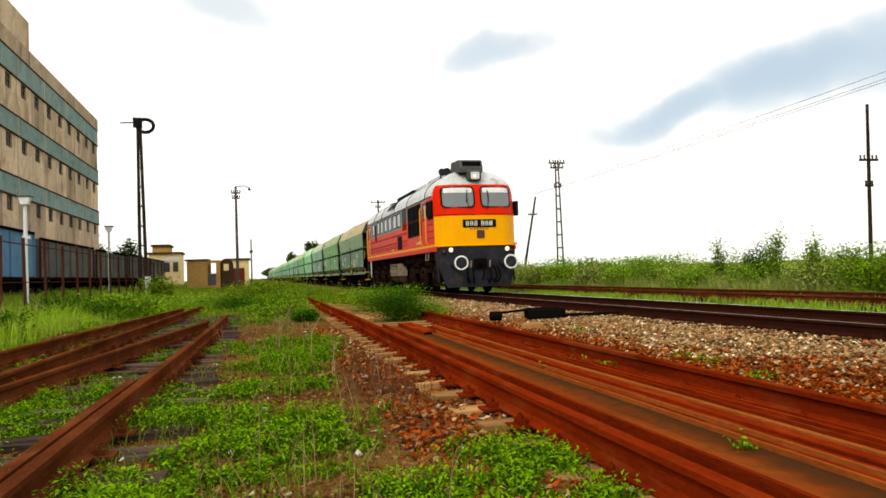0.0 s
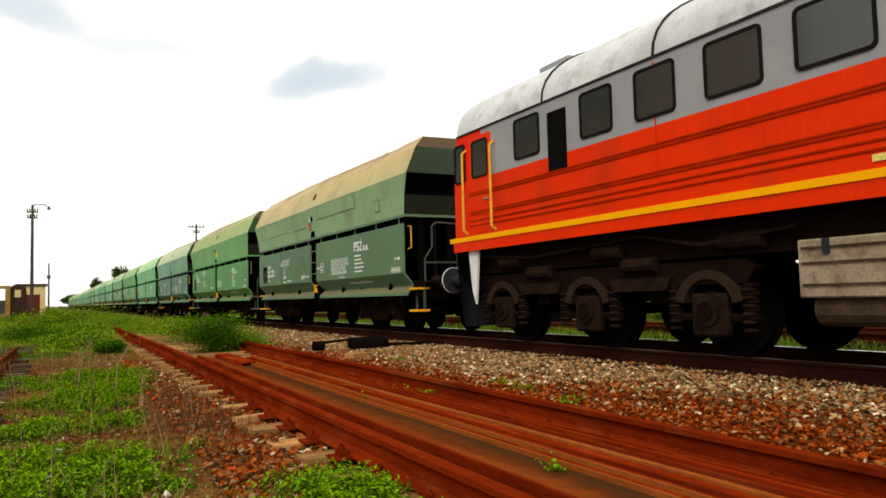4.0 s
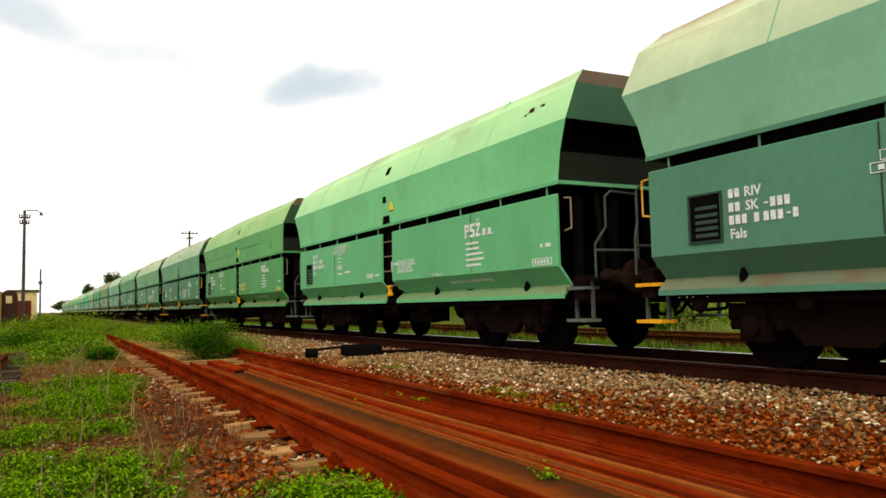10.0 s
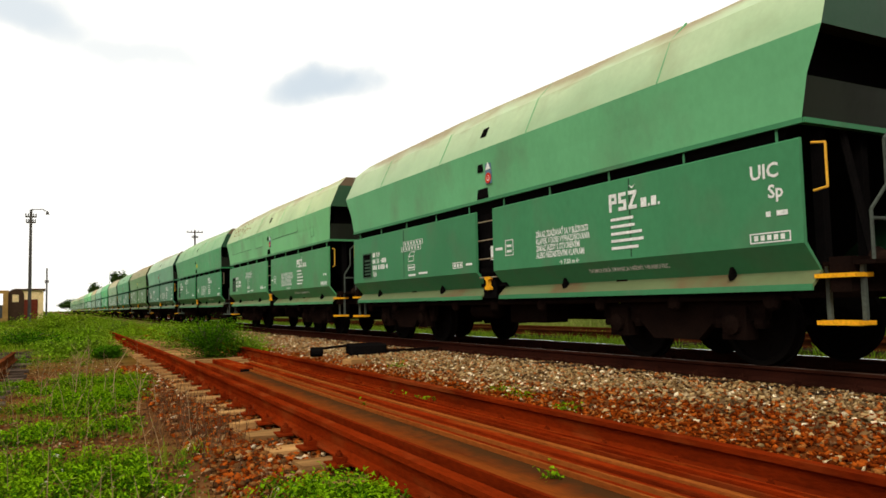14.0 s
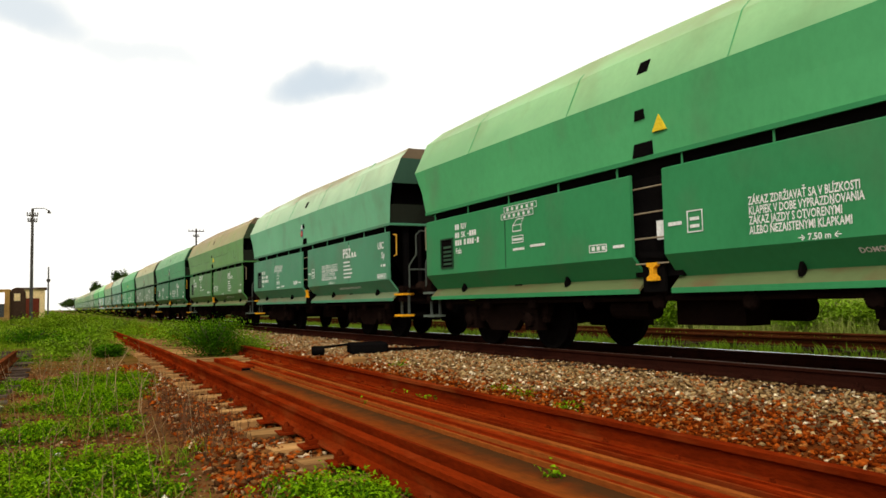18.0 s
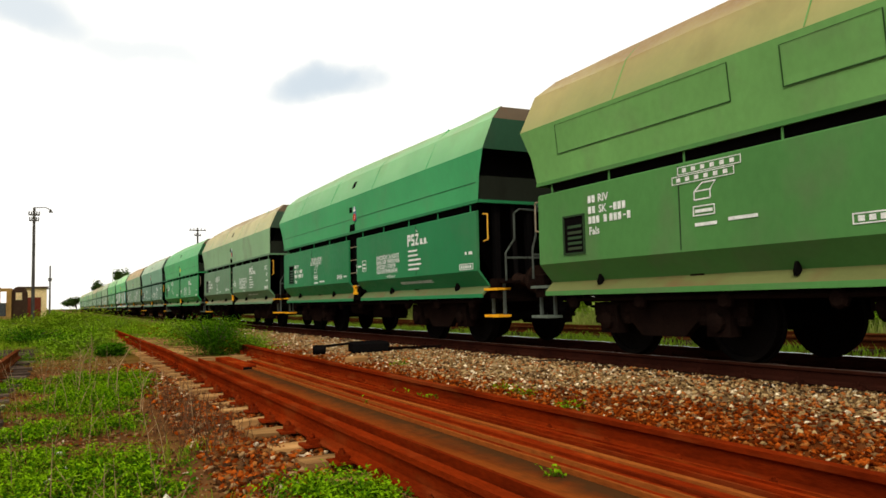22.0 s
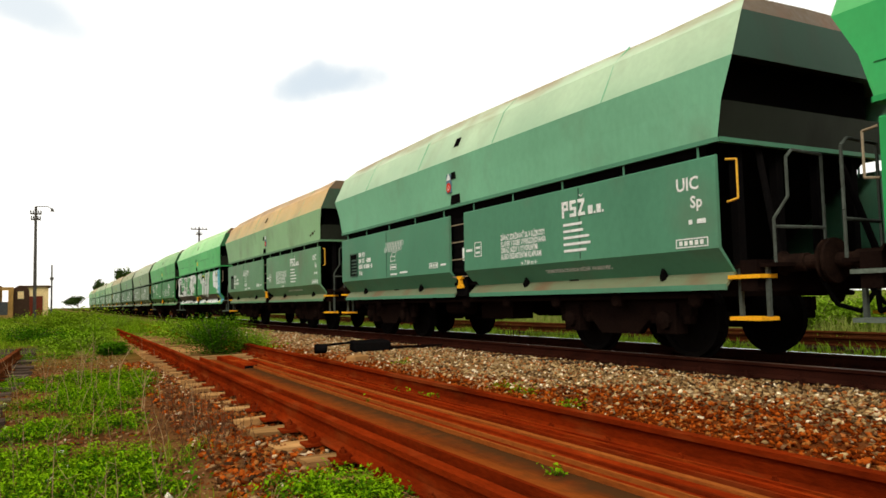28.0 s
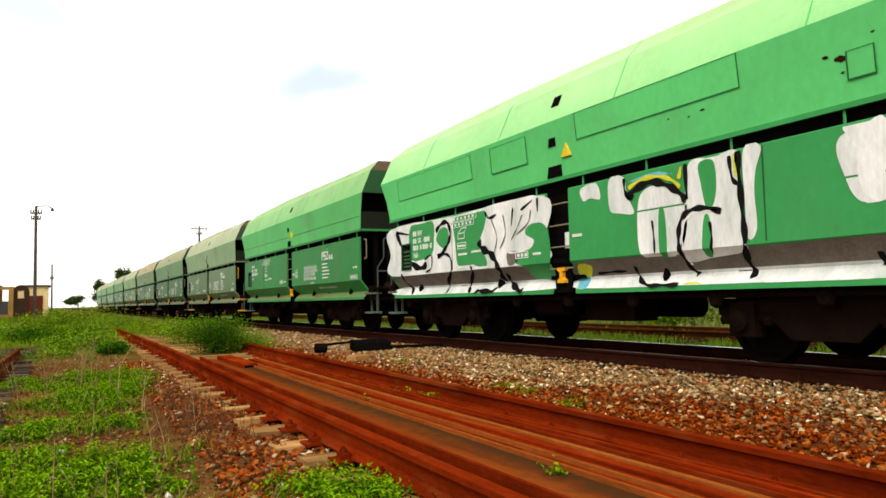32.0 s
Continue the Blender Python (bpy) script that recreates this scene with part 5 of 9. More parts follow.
def graffiti(w):
    left = right = None
    for o in w.children:
        if o.name.split(".")[0] == "side_door":
            c = o.data.vertices[0].co
            mid = sum((Vector(q) for q in o.bound_box), Vector()) / 8
            if mid.x < 0:
                left, right = (o, right) if mid.y > 0 else (left, o)
    for o in list(right.children) + [c for c in left.children]:
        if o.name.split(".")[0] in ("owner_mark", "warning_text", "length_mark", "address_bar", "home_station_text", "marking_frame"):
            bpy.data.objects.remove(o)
    bare = left.material_slots[0].material
    F, B = (lambda d, p, m=SILVER, l=0.006: spray_fill(d, p, m, l)), (lambda d, p, wd=0.05, m=SPRAYBLACK, l=0.009, c=False: spray_line(d, p, wd, m, l, c))
    # whitened lips and grey lower bands
    for d, y0, y1 in ((left, 0.28, 5.66), (right, -4.9, -0.35)):
        F(d, [(y0, 0.87), (y0, 1.0), ((y0 + y1) / 2, 1.02), (y1, 1.0), (y1, 0.87), ((y0 + y1) / 2, 0.86)], SILVER, 0.0055)
    # number-side door: silver ground with windows of bare paint
    F(left, [(5.68, 2.2), (2.9, 2.2), (0.27, 2.2), (0.25, 1.6), (0.3, 1.26), (2.9, 1.24), (5.66, 1.26), (5.68, 1.7)], SILVER, 0.0012)
    F(left, [(5.5, 1.22), (2.9, 1.23), (0.95, 1.22), (0.8, 1.1), (0.95, 1.0), (2.9, 1.0), (5.5, 1.0), (5.55, 1.1)], SPRAYGREY, 0.003)
    F(left, [(4.69, 2.18), (4.24, 2.19), (3.74, 2.18), (3.71, 1.85), (3.82, 1.59), (4.4, 1.5), (4.7, 1.56), (4.79, 1.88)], bare, 0.0024)
    F(left, [(2.94, 2.15), (2.4, 2.17), (1.88, 2.16), (1.9, 1.93), (2.05, 1.71), (1.97, 1.52), (1.86, 1.29), (2.35, 1.31), (2.8, 1.32), (2.9, 1.73)], bare, 0.0024)
    F(left, [(0.66, 1.81), (0.3, 1.81), (0.15, 1.6), (0.17, 1.22), (0.5, 1.22), (0.99, 1.26), (0.94, 1.41), (0.63, 1.47), (0.53, 1.59), (0.74, 1.69)], bare, 0.0024)
    F(left, [(3.62, 1.84), (3.43, 2.03), (3.18, 2.0), (3.14, 1.77), (3.36, 1.67)], bare, 0.0024)
    F(left, [(1.25, 1.45), (0.93, 1.44), (1.0, 1.29), (1.22, 1.26)], SPRAYGREY, 0.0024)
    B(left, [(5.37, 2.13), (5.03, 1.73), (4.7, 1.48), (4.28, 1.36), (4.01, 1.42)], 0.13, SPRAYBLACK)
    B(left, [(5.37, 2.13), (4.75, 2.03)], 0.05, SPRAYBLACK)
    B(left, [(5.08, 1.79), (4.72, 1.72)], 0.04, SPRAYBLACK)
    B(left, [(3.62, 1.99), (3.39, 2.11), (3.17, 2.11), (3.07, 1.92), (3.15, 1.75), (3.35, 1.61), (3.57, 1.53)], 0.09, SPRAYBLACK)
    B(left, [(3.57, 1.52), (3.28, 1.56), (3.08, 1.47), (3.07, 1.25), (3.48, 1.04), (3.44, 0.87)], 0.06, SPRAYBLACK)
    B(left, [(2.39, 1.31), (2.36, 1.2), (2.73, 0.99), (2.58, 0.87)], 0.06, SPRAYBLACK)
    B(left, [(2.09, 1.7), (2.0, 1.57), (1.78, 1.49), (1.6, 1.36), (1.53, 1.18), (1.61, 1.04)], 0.14, SPRAYBLACK)
    B(left, [(1.64, 1.03), (1.8, 0.92), (1.92, 0.87), (2.28, 0.89), (2.43, 0.87)], 0.08, SPRAYBLACK)
    B(left, [(1.38, 1.13), (1.43, 1.0), (1.1, 0.87), (0.99, 0.87)], 0.08, SPRAYBLACK)
    B(left, [(1.88, 2.15), (1.75, 2.04), (1.54, 2.07)], 0.05, SPRAYBLACK)
    B(left, [(1.05, 2.12), (1.11, 1.85)], 0.04, SPRAYBLACK)
    B(left, [(0.84, 2.06), (0.54, 2.17)], 0.04, SPRAYBLACK)
    B(left, [(0.41, 2.19), (0.41, 1.99)], 0.05, SPRAYBLACK)
    B(left, [(5.13, 1.28), (5.15, 1.09), (4.86, 0.87)], 0.08, SPRAYBLACK)
    B(left, [(4.1, 1.51), (3.82, 1.57), (3.83, 1.34), (4.07, 1.27)], 0.04, SPRAYBLACK)
    B(left, [(1.21, 1.45), (0.93, 1.44), (0.65, 1.49)], 0.03, SPRAYWHITE)
    B(left, [(3.01, 2.04), (2.9, 1.73), (2.88, 1.34), (2.25, 1.31)], 0.035, SPRAYWHITE)
    B(left, [(1.68, 2.0), (1.53, 1.71), (1.63, 1.45)], 0.03, SPRAYGREY)
    B(left, [(1.34, 2.05), (1.28, 1.74), (1.45, 1.53)], 0.03, SPRAYGREY)
    B(left, [(0.8, 1.99), (0.96, 1.79), (1.12, 1.64)], 0.03, SPRAYGREY)
    B(left, [(0.58, 2.03), (0.66, 1.85), (0.97, 1.71)], 0.03, SPRAYGREY)
    # name-side door
    F(right, [(-0.58, 2.17), (-0.9, 2.2), (-0.97, 1.99), (-0.78, 2.03), (-0.63, 2.01)], SILVER, 0.0035)
    F(right, [(-1.15, 2.2), (-1.42, 2.2), (-1.47, 1.98), (-1.58, 1.74), (-1.31, 1.77), (-1.15, 1.83)], SILVER, 0.0035)
    F(right, [(-1.68, 1.91), (-1.86, 2.02), (-2.11, 2.0), (-2.34, 1.86), (-2.42, 1.75), (-2.38, 1.38), (-2.22, 1.2), (-1.91, 1.2), (-1.67, 1.24), (-1.63, 1.58)], SILVER, 0.0035)
    F(right, [(-2.46, 2.17), (-2.8, 2.19), (-3.13, 2.2), (-3.15, 1.78), (-3.18, 1.32), (-3.14, 1.18), (-2.74, 1.15), (-2.28, 1.13), (-2.37, 1.51)], SILVER, 0.0035)
    F(right, [(-3.2, 2.2), (-3.41, 2.2), (-3.34, 1.98), (-3.31, 1.76), (-3.32, 1.39), (-3.21, 1.3), (-3.19, 1.72)], SILVER, 0.0035)
    F(right, [(-2.61, 2.16), (-2.81, 2.16), (-2.84, 1.88), (-2.78, 1.68), (-2.69, 1.68), (-2.63, 1.94)], bare, 0.0048)
    F(right, [(-2.65, 1.57), (-2.73, 1.56), (-2.73, 1.21), (-2.61, 1.18)], bare, 0.0048)
    F(right, [(-1.99, 1.71), (-2.08, 1.7), (-2.09, 1.23), (-1.98, 1.22)], bare, 0.0048)
    F(right, [(-4.27, 2.19), (-4.47, 2.2), (-4.65, 2.2), (-4.63, 1.81), (-4.57, 1.52), (-4.43, 1.6), (-4.38, 1.8), (-4.42, 1.92), (-4.36, 2.06)], SILVER, 0.0035)
    F(right, [(-4.24, 2.12), (-4.89, 2.19), (-5.3, 2.2), (-5.35, 1.75), (-5.26, 1.42), (-4.76, 1.51), (-4.42, 1.51), (-4.27, 1.74)], SILVER, 0.003)
    F(right, [(-0.42, 1.2), (-1.5, 1.22), (-2.9, 1.21), (-4.9, 1.22), (-4.95, 1.1), (-4.9, 1.0), (-2.9, 0.995), (-0.42, 1.0)], SPRAYGREY, 0.003)
    B(right, [(-1.43, 2.18), (-1.44, 2.03), (-1.51, 1.92), (-1.59, 1.96)], 0.05, SPRAYBLACK)
    B(right, [(-1.47, 1.94), (-1.62, 2.02), (-1.86, 2.07), (-2.1, 2.01), (-2.3, 1.9), (-2.41, 1.79)], 0.09, SPRAYBLACK)
    B(right, [(-2.89, 1.61), (-2.69, 1.67), (-2.47, 1.67), (-2.33, 1.58), (-2.28, 1.39), (-2.29, 1.2), (-2.3, 1.05), (-2.38, 0.97)], 0.07, SPRAYBLACK)
    B(right, [(-1.88, 1.62), (-1.9, 1.42), (-1.9, 1.23)], 0.035, SPRAYBLACK)
    B(right, [(-2.73, 1.52), (-2.75, 1.35), (-2.72, 1.19)], 0.04, SPRAYBLACK)
    B(right, [(-3.13, 2.2), (-3.14, 1.89), (-3.16, 1.55), (-3.17, 1.26), (-3.09, 1.08), (-3.14, 0.91)], 0.08, SPRAYBLACK)
    B(right, [(-3.02, 2.17), (-3.05, 1.94), (-3.12, 1.86)], 0.05, SPRAYBLACK)
    B(right, [(-2.42, 2.19), (-2.43, 1.8)], 0.06, SPRAYBLACK)
    B(right, [(-1.44, 1.11), (-1.43, 0.98), (-1.64, 0.88), (-1.89, 0.87), (-2.15, 0.87)], 0.05, SPRAYBLACK)
    B(right, [(-0.69, 1.05), (-0.98, 1.06), (-1.25, 1.06)], 0.035, SPRAYBLACK)
    B(right, [(-4.46, 1.09), (-4.45, 0.97)], 0.06, SPRAYBLACK)
    B(right, [(-1.51, 2.05), (-1.72, 2.12), (-2.0, 2.12), (-2.22, 2.04), (-2.33, 1.94)], 0.055, SPRAYYEL)
    B(right, [(-3.09, 2.18), (-3.1, 1.94)], 0.05, SPRAYYEL)
    B(right, [(-2.32, 2.04), (-2.36, 2.17)], 0.05, SPRAYYEL)
    B(right, [(-2.84, 1.63), (-2.69, 1.64), (-2.5, 1.63), (-2.38, 1.55), (-2.33, 1.39), (-2.35, 1.21), (-2.34, 1.08)], 0.03, SPRAYWHITE)
    F(right, [(-1.52, 2.13), (-1.73, 2.16), (-2.01, 2.17), (-2.22, 2.11), (-2.09, 2.12), (-1.77, 2.12)], SPRAYBLUE, 0.004)
    F(right, [(-0.39, 1.17), (-0.66, 1.15), (-0.48, 0.98), (-0.42, 0.87), (-0.25, 0.91)], SPRAYYEL, 0.005)
    F(right, [(-0.26, 1.04), (-0.45, 1.02), (-0.52, 0.87), (-0.33, 0.87)], SPRAYBLUE, 0.0065)
    F(right, [(-2.22, 0.87), (-2.36, 0.89), (-2.56, 0.87), (-2.92, 0.87), (-3.04, 0.87), (-2.63, 0.87)], SPRAYYEL, 0.008)
    B(right, [(-4.93, 2.2), (-4.92, 2.09), (-5.07, 1.98), (-5.25, 2.02), (-5.3, 2.16)], 0.07, SPRAYBLACK)
    B(right, [(-5.04, 2.19), (-5.04, 2.08), (-5.16, 2.06), (-5.21, 2.19)], 0.04, SPRAYYEL)
    F(right, [(-5.32, 2.2), (-5.75, 2.2), (-5.78, 1.71), (-5.81, 1.27), (-5.63, 0.96), (-5.71, 0.87), (-5.26, 0.87), (-4.9, 1.03), (-5.37, 1.2), (-5.34, 1.66)], SPRAYBLUE, 0.006)
    B(right, [(-4.82, 1.13), (-5.14, 1.1), (-4.93, 0.93), (-5.33, 0.87)], 0.06, SPRAYYEL)


graffiti(WAGONS[15])


# rubbed-out spray strokes on the first wagon's door
FADED = mat("rubbed_pale_spray_paint", (0.20, 0.29, 0.22), (0.14, 0.22, 0.17), rough=0.5, scale=6, fine=30, bump=0.0, mix=0.9)
for o in WAGONS[0].children:
    if o.name.split(".")[0] == "side_door" and o.bound_box[0][0] < 0 and sum(q[1] for q in o.bound_box) > 0:
        for pts, wd in (([(2.35, 2.05), (2.4, 1.8), (2.3, 1.6), (2.5, 1.45), (2.3, 1.32)], 0.05), ([(1.95, 2.1), (1.9, 1.9), (1.75, 1.65), (1.8, 1.5)], 0.03), ([(1.5, 2.1), (1.45, 1.85), (1.25, 1.75), (1.3, 1.5), (1.2, 1.35)], 0.03),
                        ([(1.15, 1.95), (0.9, 2.02), (0.6, 1.98), (0.45, 1.8)], 0.06), ([(0.95, 1.62), (0.8, 1.5), (0.85, 1.32), (0.7, 1.28)], 0.08), ([(2.0, 1.33), (1.5, 1.36)], 0.02), ([(1.7, 2.1), (1.72, 1.8)], 0.02)):
            spray_line(o, pts, wd, FADED, 0.004)


def scar(w, cells, material, on_top=False, seed=5):
    """Flaked patches on an upper wall or top plate: (y, z, size)."""
    r = random.Random(seed)
    for y, z, s in cells:
        bm = bmesh.new()
        ring = []
        for i in range(9):
            a = 2 * math.pi * i / 9
            yy, zz = y + math.cos(a) * s * r.uniform(0.5, 1.4), z + math.sin(a) * s * 0.45 * r.uniform(0.5, 1.3)
            xx = ((1.50 - 0.25 * (zz - 3.20) / 0.54 if zz < FOLD_Z else FOLD_X - 0.27 * (zz - FOLD_Z) / 0.27) + 0.012) if on_top else 1.43 + (0.0625 * (zz - 2.4) if zz < 2.8 else 0.025 + 0.1 * (zz - 2.8)) + 0.007
            ring.append(bm.verts.new((-xx, yy, zz)))
        bm.faces.new(ring)
        part("rust_scar", bm, material, w)


scar(WAGONS[15], [(-4.3, 2.80, 0.07), (-4.15, 2.86, 0.04), (-4.45, 2.83, 0.03), (-4.6, 2.95, 0.025), (-4.3, 2.68, 0.02), (-2.2, 2.74, 0.02), (-2.5, 2.70, 0.02), (-2.7, 2.73, 0.03)], RUST_DARK)
scar(WAGONS[14], [(-5.2, 2.62, 0.10), (-5.0, 2.58, 0.08), (-5.35, 2.66, 0.05)], RUST_DARK, seed=6)
scar(WAGONS[3], [(-5.1, 3.55, 0.10), (-5.35, 3.56, 0.07), (-4.95, 3.5, 0.04)], IRONRED, True, seed=7)
r6 = random.Random(8)
scar(WAGONS[6], [(5.5 - 0.045 * i + r6.uniform(-.1, .1), 3.62 + 0.12 * math.sin(i * 0.7) + r6.uniform(-.1, .1), r6.uniform(0.02, 0.07)) for i in range(60)], SCRAPE, True, seed=9)

# ================= locomotive =================
LY1 = 17.1               # rear end of the body, from the front buffer faces
ZF, ZG, ZR = 1.62, 3.46, 4.42   # floor edge, gutter, roof ridge


def half_w(z):
    """Half width of the body at a height."""
    if z < 1.66:
        return 1.47 - 0.30 * (max(0, 1.45 - z) / 1.2) ** 1.3
    if z <= ZG:
        return 1.47
    t = min(1.0, (z - ZG) / (ZR - ZG))
    return 1.47 * (1 - t ** 2.1) ** 0.62


def nose_y(x, z):
    """How far back the front face lies at (x, z)."""
    u = min(1.0, abs(x) / 1.47)
    y = 0.72 + 0.10 * u * u + 0.42 * max(0, (u - 0.55) / 0.45) ** 2.4
    if z > 2.7:
        y += 0.16 * (z - 2.7)
    if z > 3.45:
        y += 0.75 * ((z - 3.45) / 1.0) ** 2.2
    if z < 1.6:
        y += 0.10 * (1.6 - z) ** 1.5 - 0.16 * max(0, 0.9 - z)
    return y


def front_patch(zs, nx, off=0.0, back=False):
    bm = bmesh.new()
    rows = []
    for z in zs:
        w = half_w(z)
        rows.append([(w * (2 * i / nx - 1), (LY1 + 0.95 - nose_y(w * (2 * i / nx - 1), z) + off) if back else nose_y(w * (2 * i / nx - 1), z) - off, z) for i in range(nx + 1)])
    surf(bm, rows)
    return bm


def steps(a, b, n):
    return [a + (b - a) * i / n for i in range(n + 1)]


def side_patch(z0, z1, y0, y1, s, nz=2, off=0.0):
    """Side wall between two heights; y0 None: start from the nose, y1 None: to the tail."""
    bm = bmesh.new()
    rows = []
    for z in steps(z0, z1, nz):
        ya = nose_y(1.47, z) if y0 is None else y0
        yb = LY1 + 0.95 - nose_y(1.47, z) if y1 is None else y1
        rows.append([(s * (half_w(z) + off), y, z) for y in steps(ya, yb, 6)])
    surf(bm, rows)
    return bm


def rounded(cx, cz, w, h, r, n=4):
    pts = []
    for sx, sz, a0 in ((1, 1, 0), (-1, 1, 90), (-1, -1, 180), (1, -1, 270)):
        for k in range(n + 1):
            a = radians(a0 + 90 * k / n)
            pts.append((cx + sx * (w / 2 - r) + r * math.cos(a), cz + sz * (h / 2 - r) + r * math.sin(a)))
    return pts


def frame_on_side(parent, yc, zc, w, h, s, rim=0.035, r=0.07, glass=GLASS, rim_mat=BLACK):
    """A framed pane set in the side wall."""
    bm = bmesh.new()
    o, i = rounded(yc, zc, w, h, r), rounded(yc, zc, w - 2 * rim, h - 2 * rim, r * 0.7)
    x0, x1 = s * 1.472, s * 1.487
    O0, O1 = [bm.verts.new((x0, *p)) for p in o], [bm.verts.new((x1, *p)) for p in o]
    I0, I1 = [bm.verts.new((x0, *p)) for p in i], [bm.verts.new((x1, *p)) for p in i]
    n = len(o)
    for k in range(n):
        j = (k + 1) % n
        bm.faces.new((O0[k], O0[j], O1[j], O1[k]))
        bm.faces.new((O1[k], O1[j], I1[j], I1[k]))
        bm.faces.new((I1[k], I1[j], I0[j], I0[k]))
    f = part("window", bm, rim_mat, parent)
    bm = bmesh.new()
    prism(bm, i, 0, s * 1.472, s * 1.477)
    part("pane", bm, glass, f)
    return f


def front_frame(parent, pts, name, material, lift, inner=None):
    """A plate or ring laid on the front face."""
    bm = bmesh.new()
    A = [bm.verts.new((x, nose_y(x, z) - lift, z)) for x, z in pts]
    B = [bm.verts.new((x, nose_y(x, z) + 0.01, z)) for x, z in pts]
    n = len(pts)
    if inner:
        C = [bm.verts.new((x, nose_y(x, z) - lift, z)) for x, z in inner]
        D = [bm.verts.new((x, nose_y(x, z) + 0.01, z)) for x, z in inner]
    for k in range(n):
        j = (k + 1) % n
        bm.faces.new((A[k], A[j], B[j], B[k]))
        if inner:
            bm.faces.new((A[k], C[k], C[j], A[j]))
            bm.faces.new((C[k], D[k], D[j], C[j]))
    if not inner:
        bm.faces.new(A)
    return part(name, bm, material, parent)


def front_pane(parent, cx, cz, w, h, r, material, lift):
    """A curved pane that follows the front face."""
    bm = bmesh.new()
    rows = []
    for z in steps(cz - h / 2, cz + h / 2, 12):
        d = abs(z - cz) - (h / 2 - r)
        hw = w / 2 - (r - math.sqrt(max(0, r * r - d * d)) if d > 0 else 0)
        rows.append([(x, nose_y(x, z) - lift, z) for x in steps(cx - hw, cx + hw, 12)])
    surf(bm, rows)
    return part("pane", bm, material, parent)


def build_loco():
    o = thing("diesel_locomotive", "orange-red diesel locomotive with a yellow front, grey roof and dark apron", "locomotive", at=(TRACK_X, 30, 0))
    # front and tail faces
    for back in (False, True):
        part("apron", front_patch(steps(0.22, 1.66, 6), 16, 0.0, back), LOCO_DARK, o, "dark slate front apron")
        part("front_panel", front_patch(steps(1.66, 2.70, 4), 16, 0.0, back), LOCO_YEL, o, "amber-yellow front panel")
        part("cab_front", front_patch(steps(2.70, 3.80, 9), 16, 0.0, back), REDP, o, "red cab front")
        part("roof_dome", front_patch(steps(3.80, ZR, 9), 16, 0.0, back), LOCO_GREY, o, smooth=True)
    # sides
    for s in (-1, 1):
        part("body_side", side_patch(ZF, 2.66, None, None, s), ORANGE, o)
        part("cab_side", side_patch(2.66, ZG, None, 2.25, s), REDP, o)
        part("upper_band", side_patch(2.66, ZG, 2.25, LY1 - 1.2, s), LOCO_BAND, o, "grey band round the side windows")
        part("cab_side", side_patch(2.66, ZG, LY1 - 1.2, None, s), REDP, o)
        # lower side of the band is orange-red ahead of the windows
        bm = bmesh.new()
        box(bm, s * 1.462, s * 1.474, 2.25, 5.9, 2.60, 2.95)
        part("side_panel", bm, ORANGE, o)
        # yellow floor stripe, skirt below it
        bm = bmesh.new()
        box(bm, s * 1.462, s * 1.484, 1.0, LY1 - 0.1, 1.66, 1.74)
        part("floor_stripe", bm, LOCO_YEL, o, "amber stripe along the floor edge")
        bm = bmesh.new()
        box(bm, s * 1.42, s * 1.468, 1.1, LY1 - 0.2, 1.50, 1.655)
        part("skirt", bm, ORANGE, o)
        # pressed ribs, in a darker red that paints in their shadow lines
        for y0, y1, zs in ((5.9, 16.3, (2.44, 2.40, 2.12, 2.08, 1.98, 1.90)), (1.3, 2.35, (2.46, 2.22, 1.98))):
            for z in zs:
                if y0 > 5 and z in (1.98, 2.08):
                    spans = ((y0 + 0.1, 6.9), (8.2, y1))
                else:
                    spans = ((y0, y1),)
                for a, b in spans:
                    bm = bmesh.new()
                    box(bm, s * 1.464, s * 1.484, a, b, z - 0.010, z + 0.010)
                    part("rib", bm, RIBRED, o)
        # vertical seams
        for y in (5.80, 12.0, 2.16, 3.20):
            bm = bmesh.new()
            box(bm, s * 1.464, s * 1.4765, y - 0.012, y + 0.012, 1.76, 3.40)
            part("seam_strip", bm, ORANGE, o)
        # windows
        for y0, y1 in ((7.2, 8.02), (8.2, 9.06), (9.36, 10.2), (10.5, 11.28), (11.65, 12.35), (12.7, 13.38), (14.25, 14.95)):
            frame_on_side(o, (y0 + y1) / 2, 3.06, (y1 - y0) * 0.94, 0.61, s)
        bm = bmesh.new()
        box(bm, s * 1.470, s * 1.479, 13.66, 14.08, 2.45, 3.28)
        part("side_slot", bm, GRILLE, o, "open dark slot in the side")
        # blanked window ahead of the row
        bm = bmesh.new()
        box(bm, s * 1.470, s * 1.480, 6.00, 6.86, 2.56, 3.42)
        bp = part("louvre_panel", bm, GRILLE, o, "tall louvred panel, grey above and red below")
        for j in range(13):
            y = 6.03 + 0.0665 * j
            for z0, z1, m in ((2.86, 3.42, LOCO_ROOFBOX), (2.56, 2.86, RIBRED)):
                bm = bmesh.new()
                box(bm, s * 1.478, s * 1.488, y - 0.016, y + 0.016, z0, z1)
                part("upright_slat", bm, m, bp)
        # big radiator grille, 3 by 2
        bm = bmesh.new()
        box(bm, s * 1.470, s * 1.478, 3.27, 5.68, 2.20, 3.38)
        gr = part("radiator_grille", bm, GRILLE, o, "black radiator grille in red frames")
        bm = bmesh.new()
        for y in (3.29, 4.07, 4.87, 5.66):
            box(bm, s * 1.474, s * 1.492, y - 0.022, y + 0.022, 2.18, 3.38)
        part("grille_post", bm, LOCO_DARK, gr)
        bm = bmesh.new()
        for z in (2.19, 2.78, 3.37):
            box(bm, s * 1.474, s * 1.490, 3.27, 5.68, z - 0.018, z + 0.018)
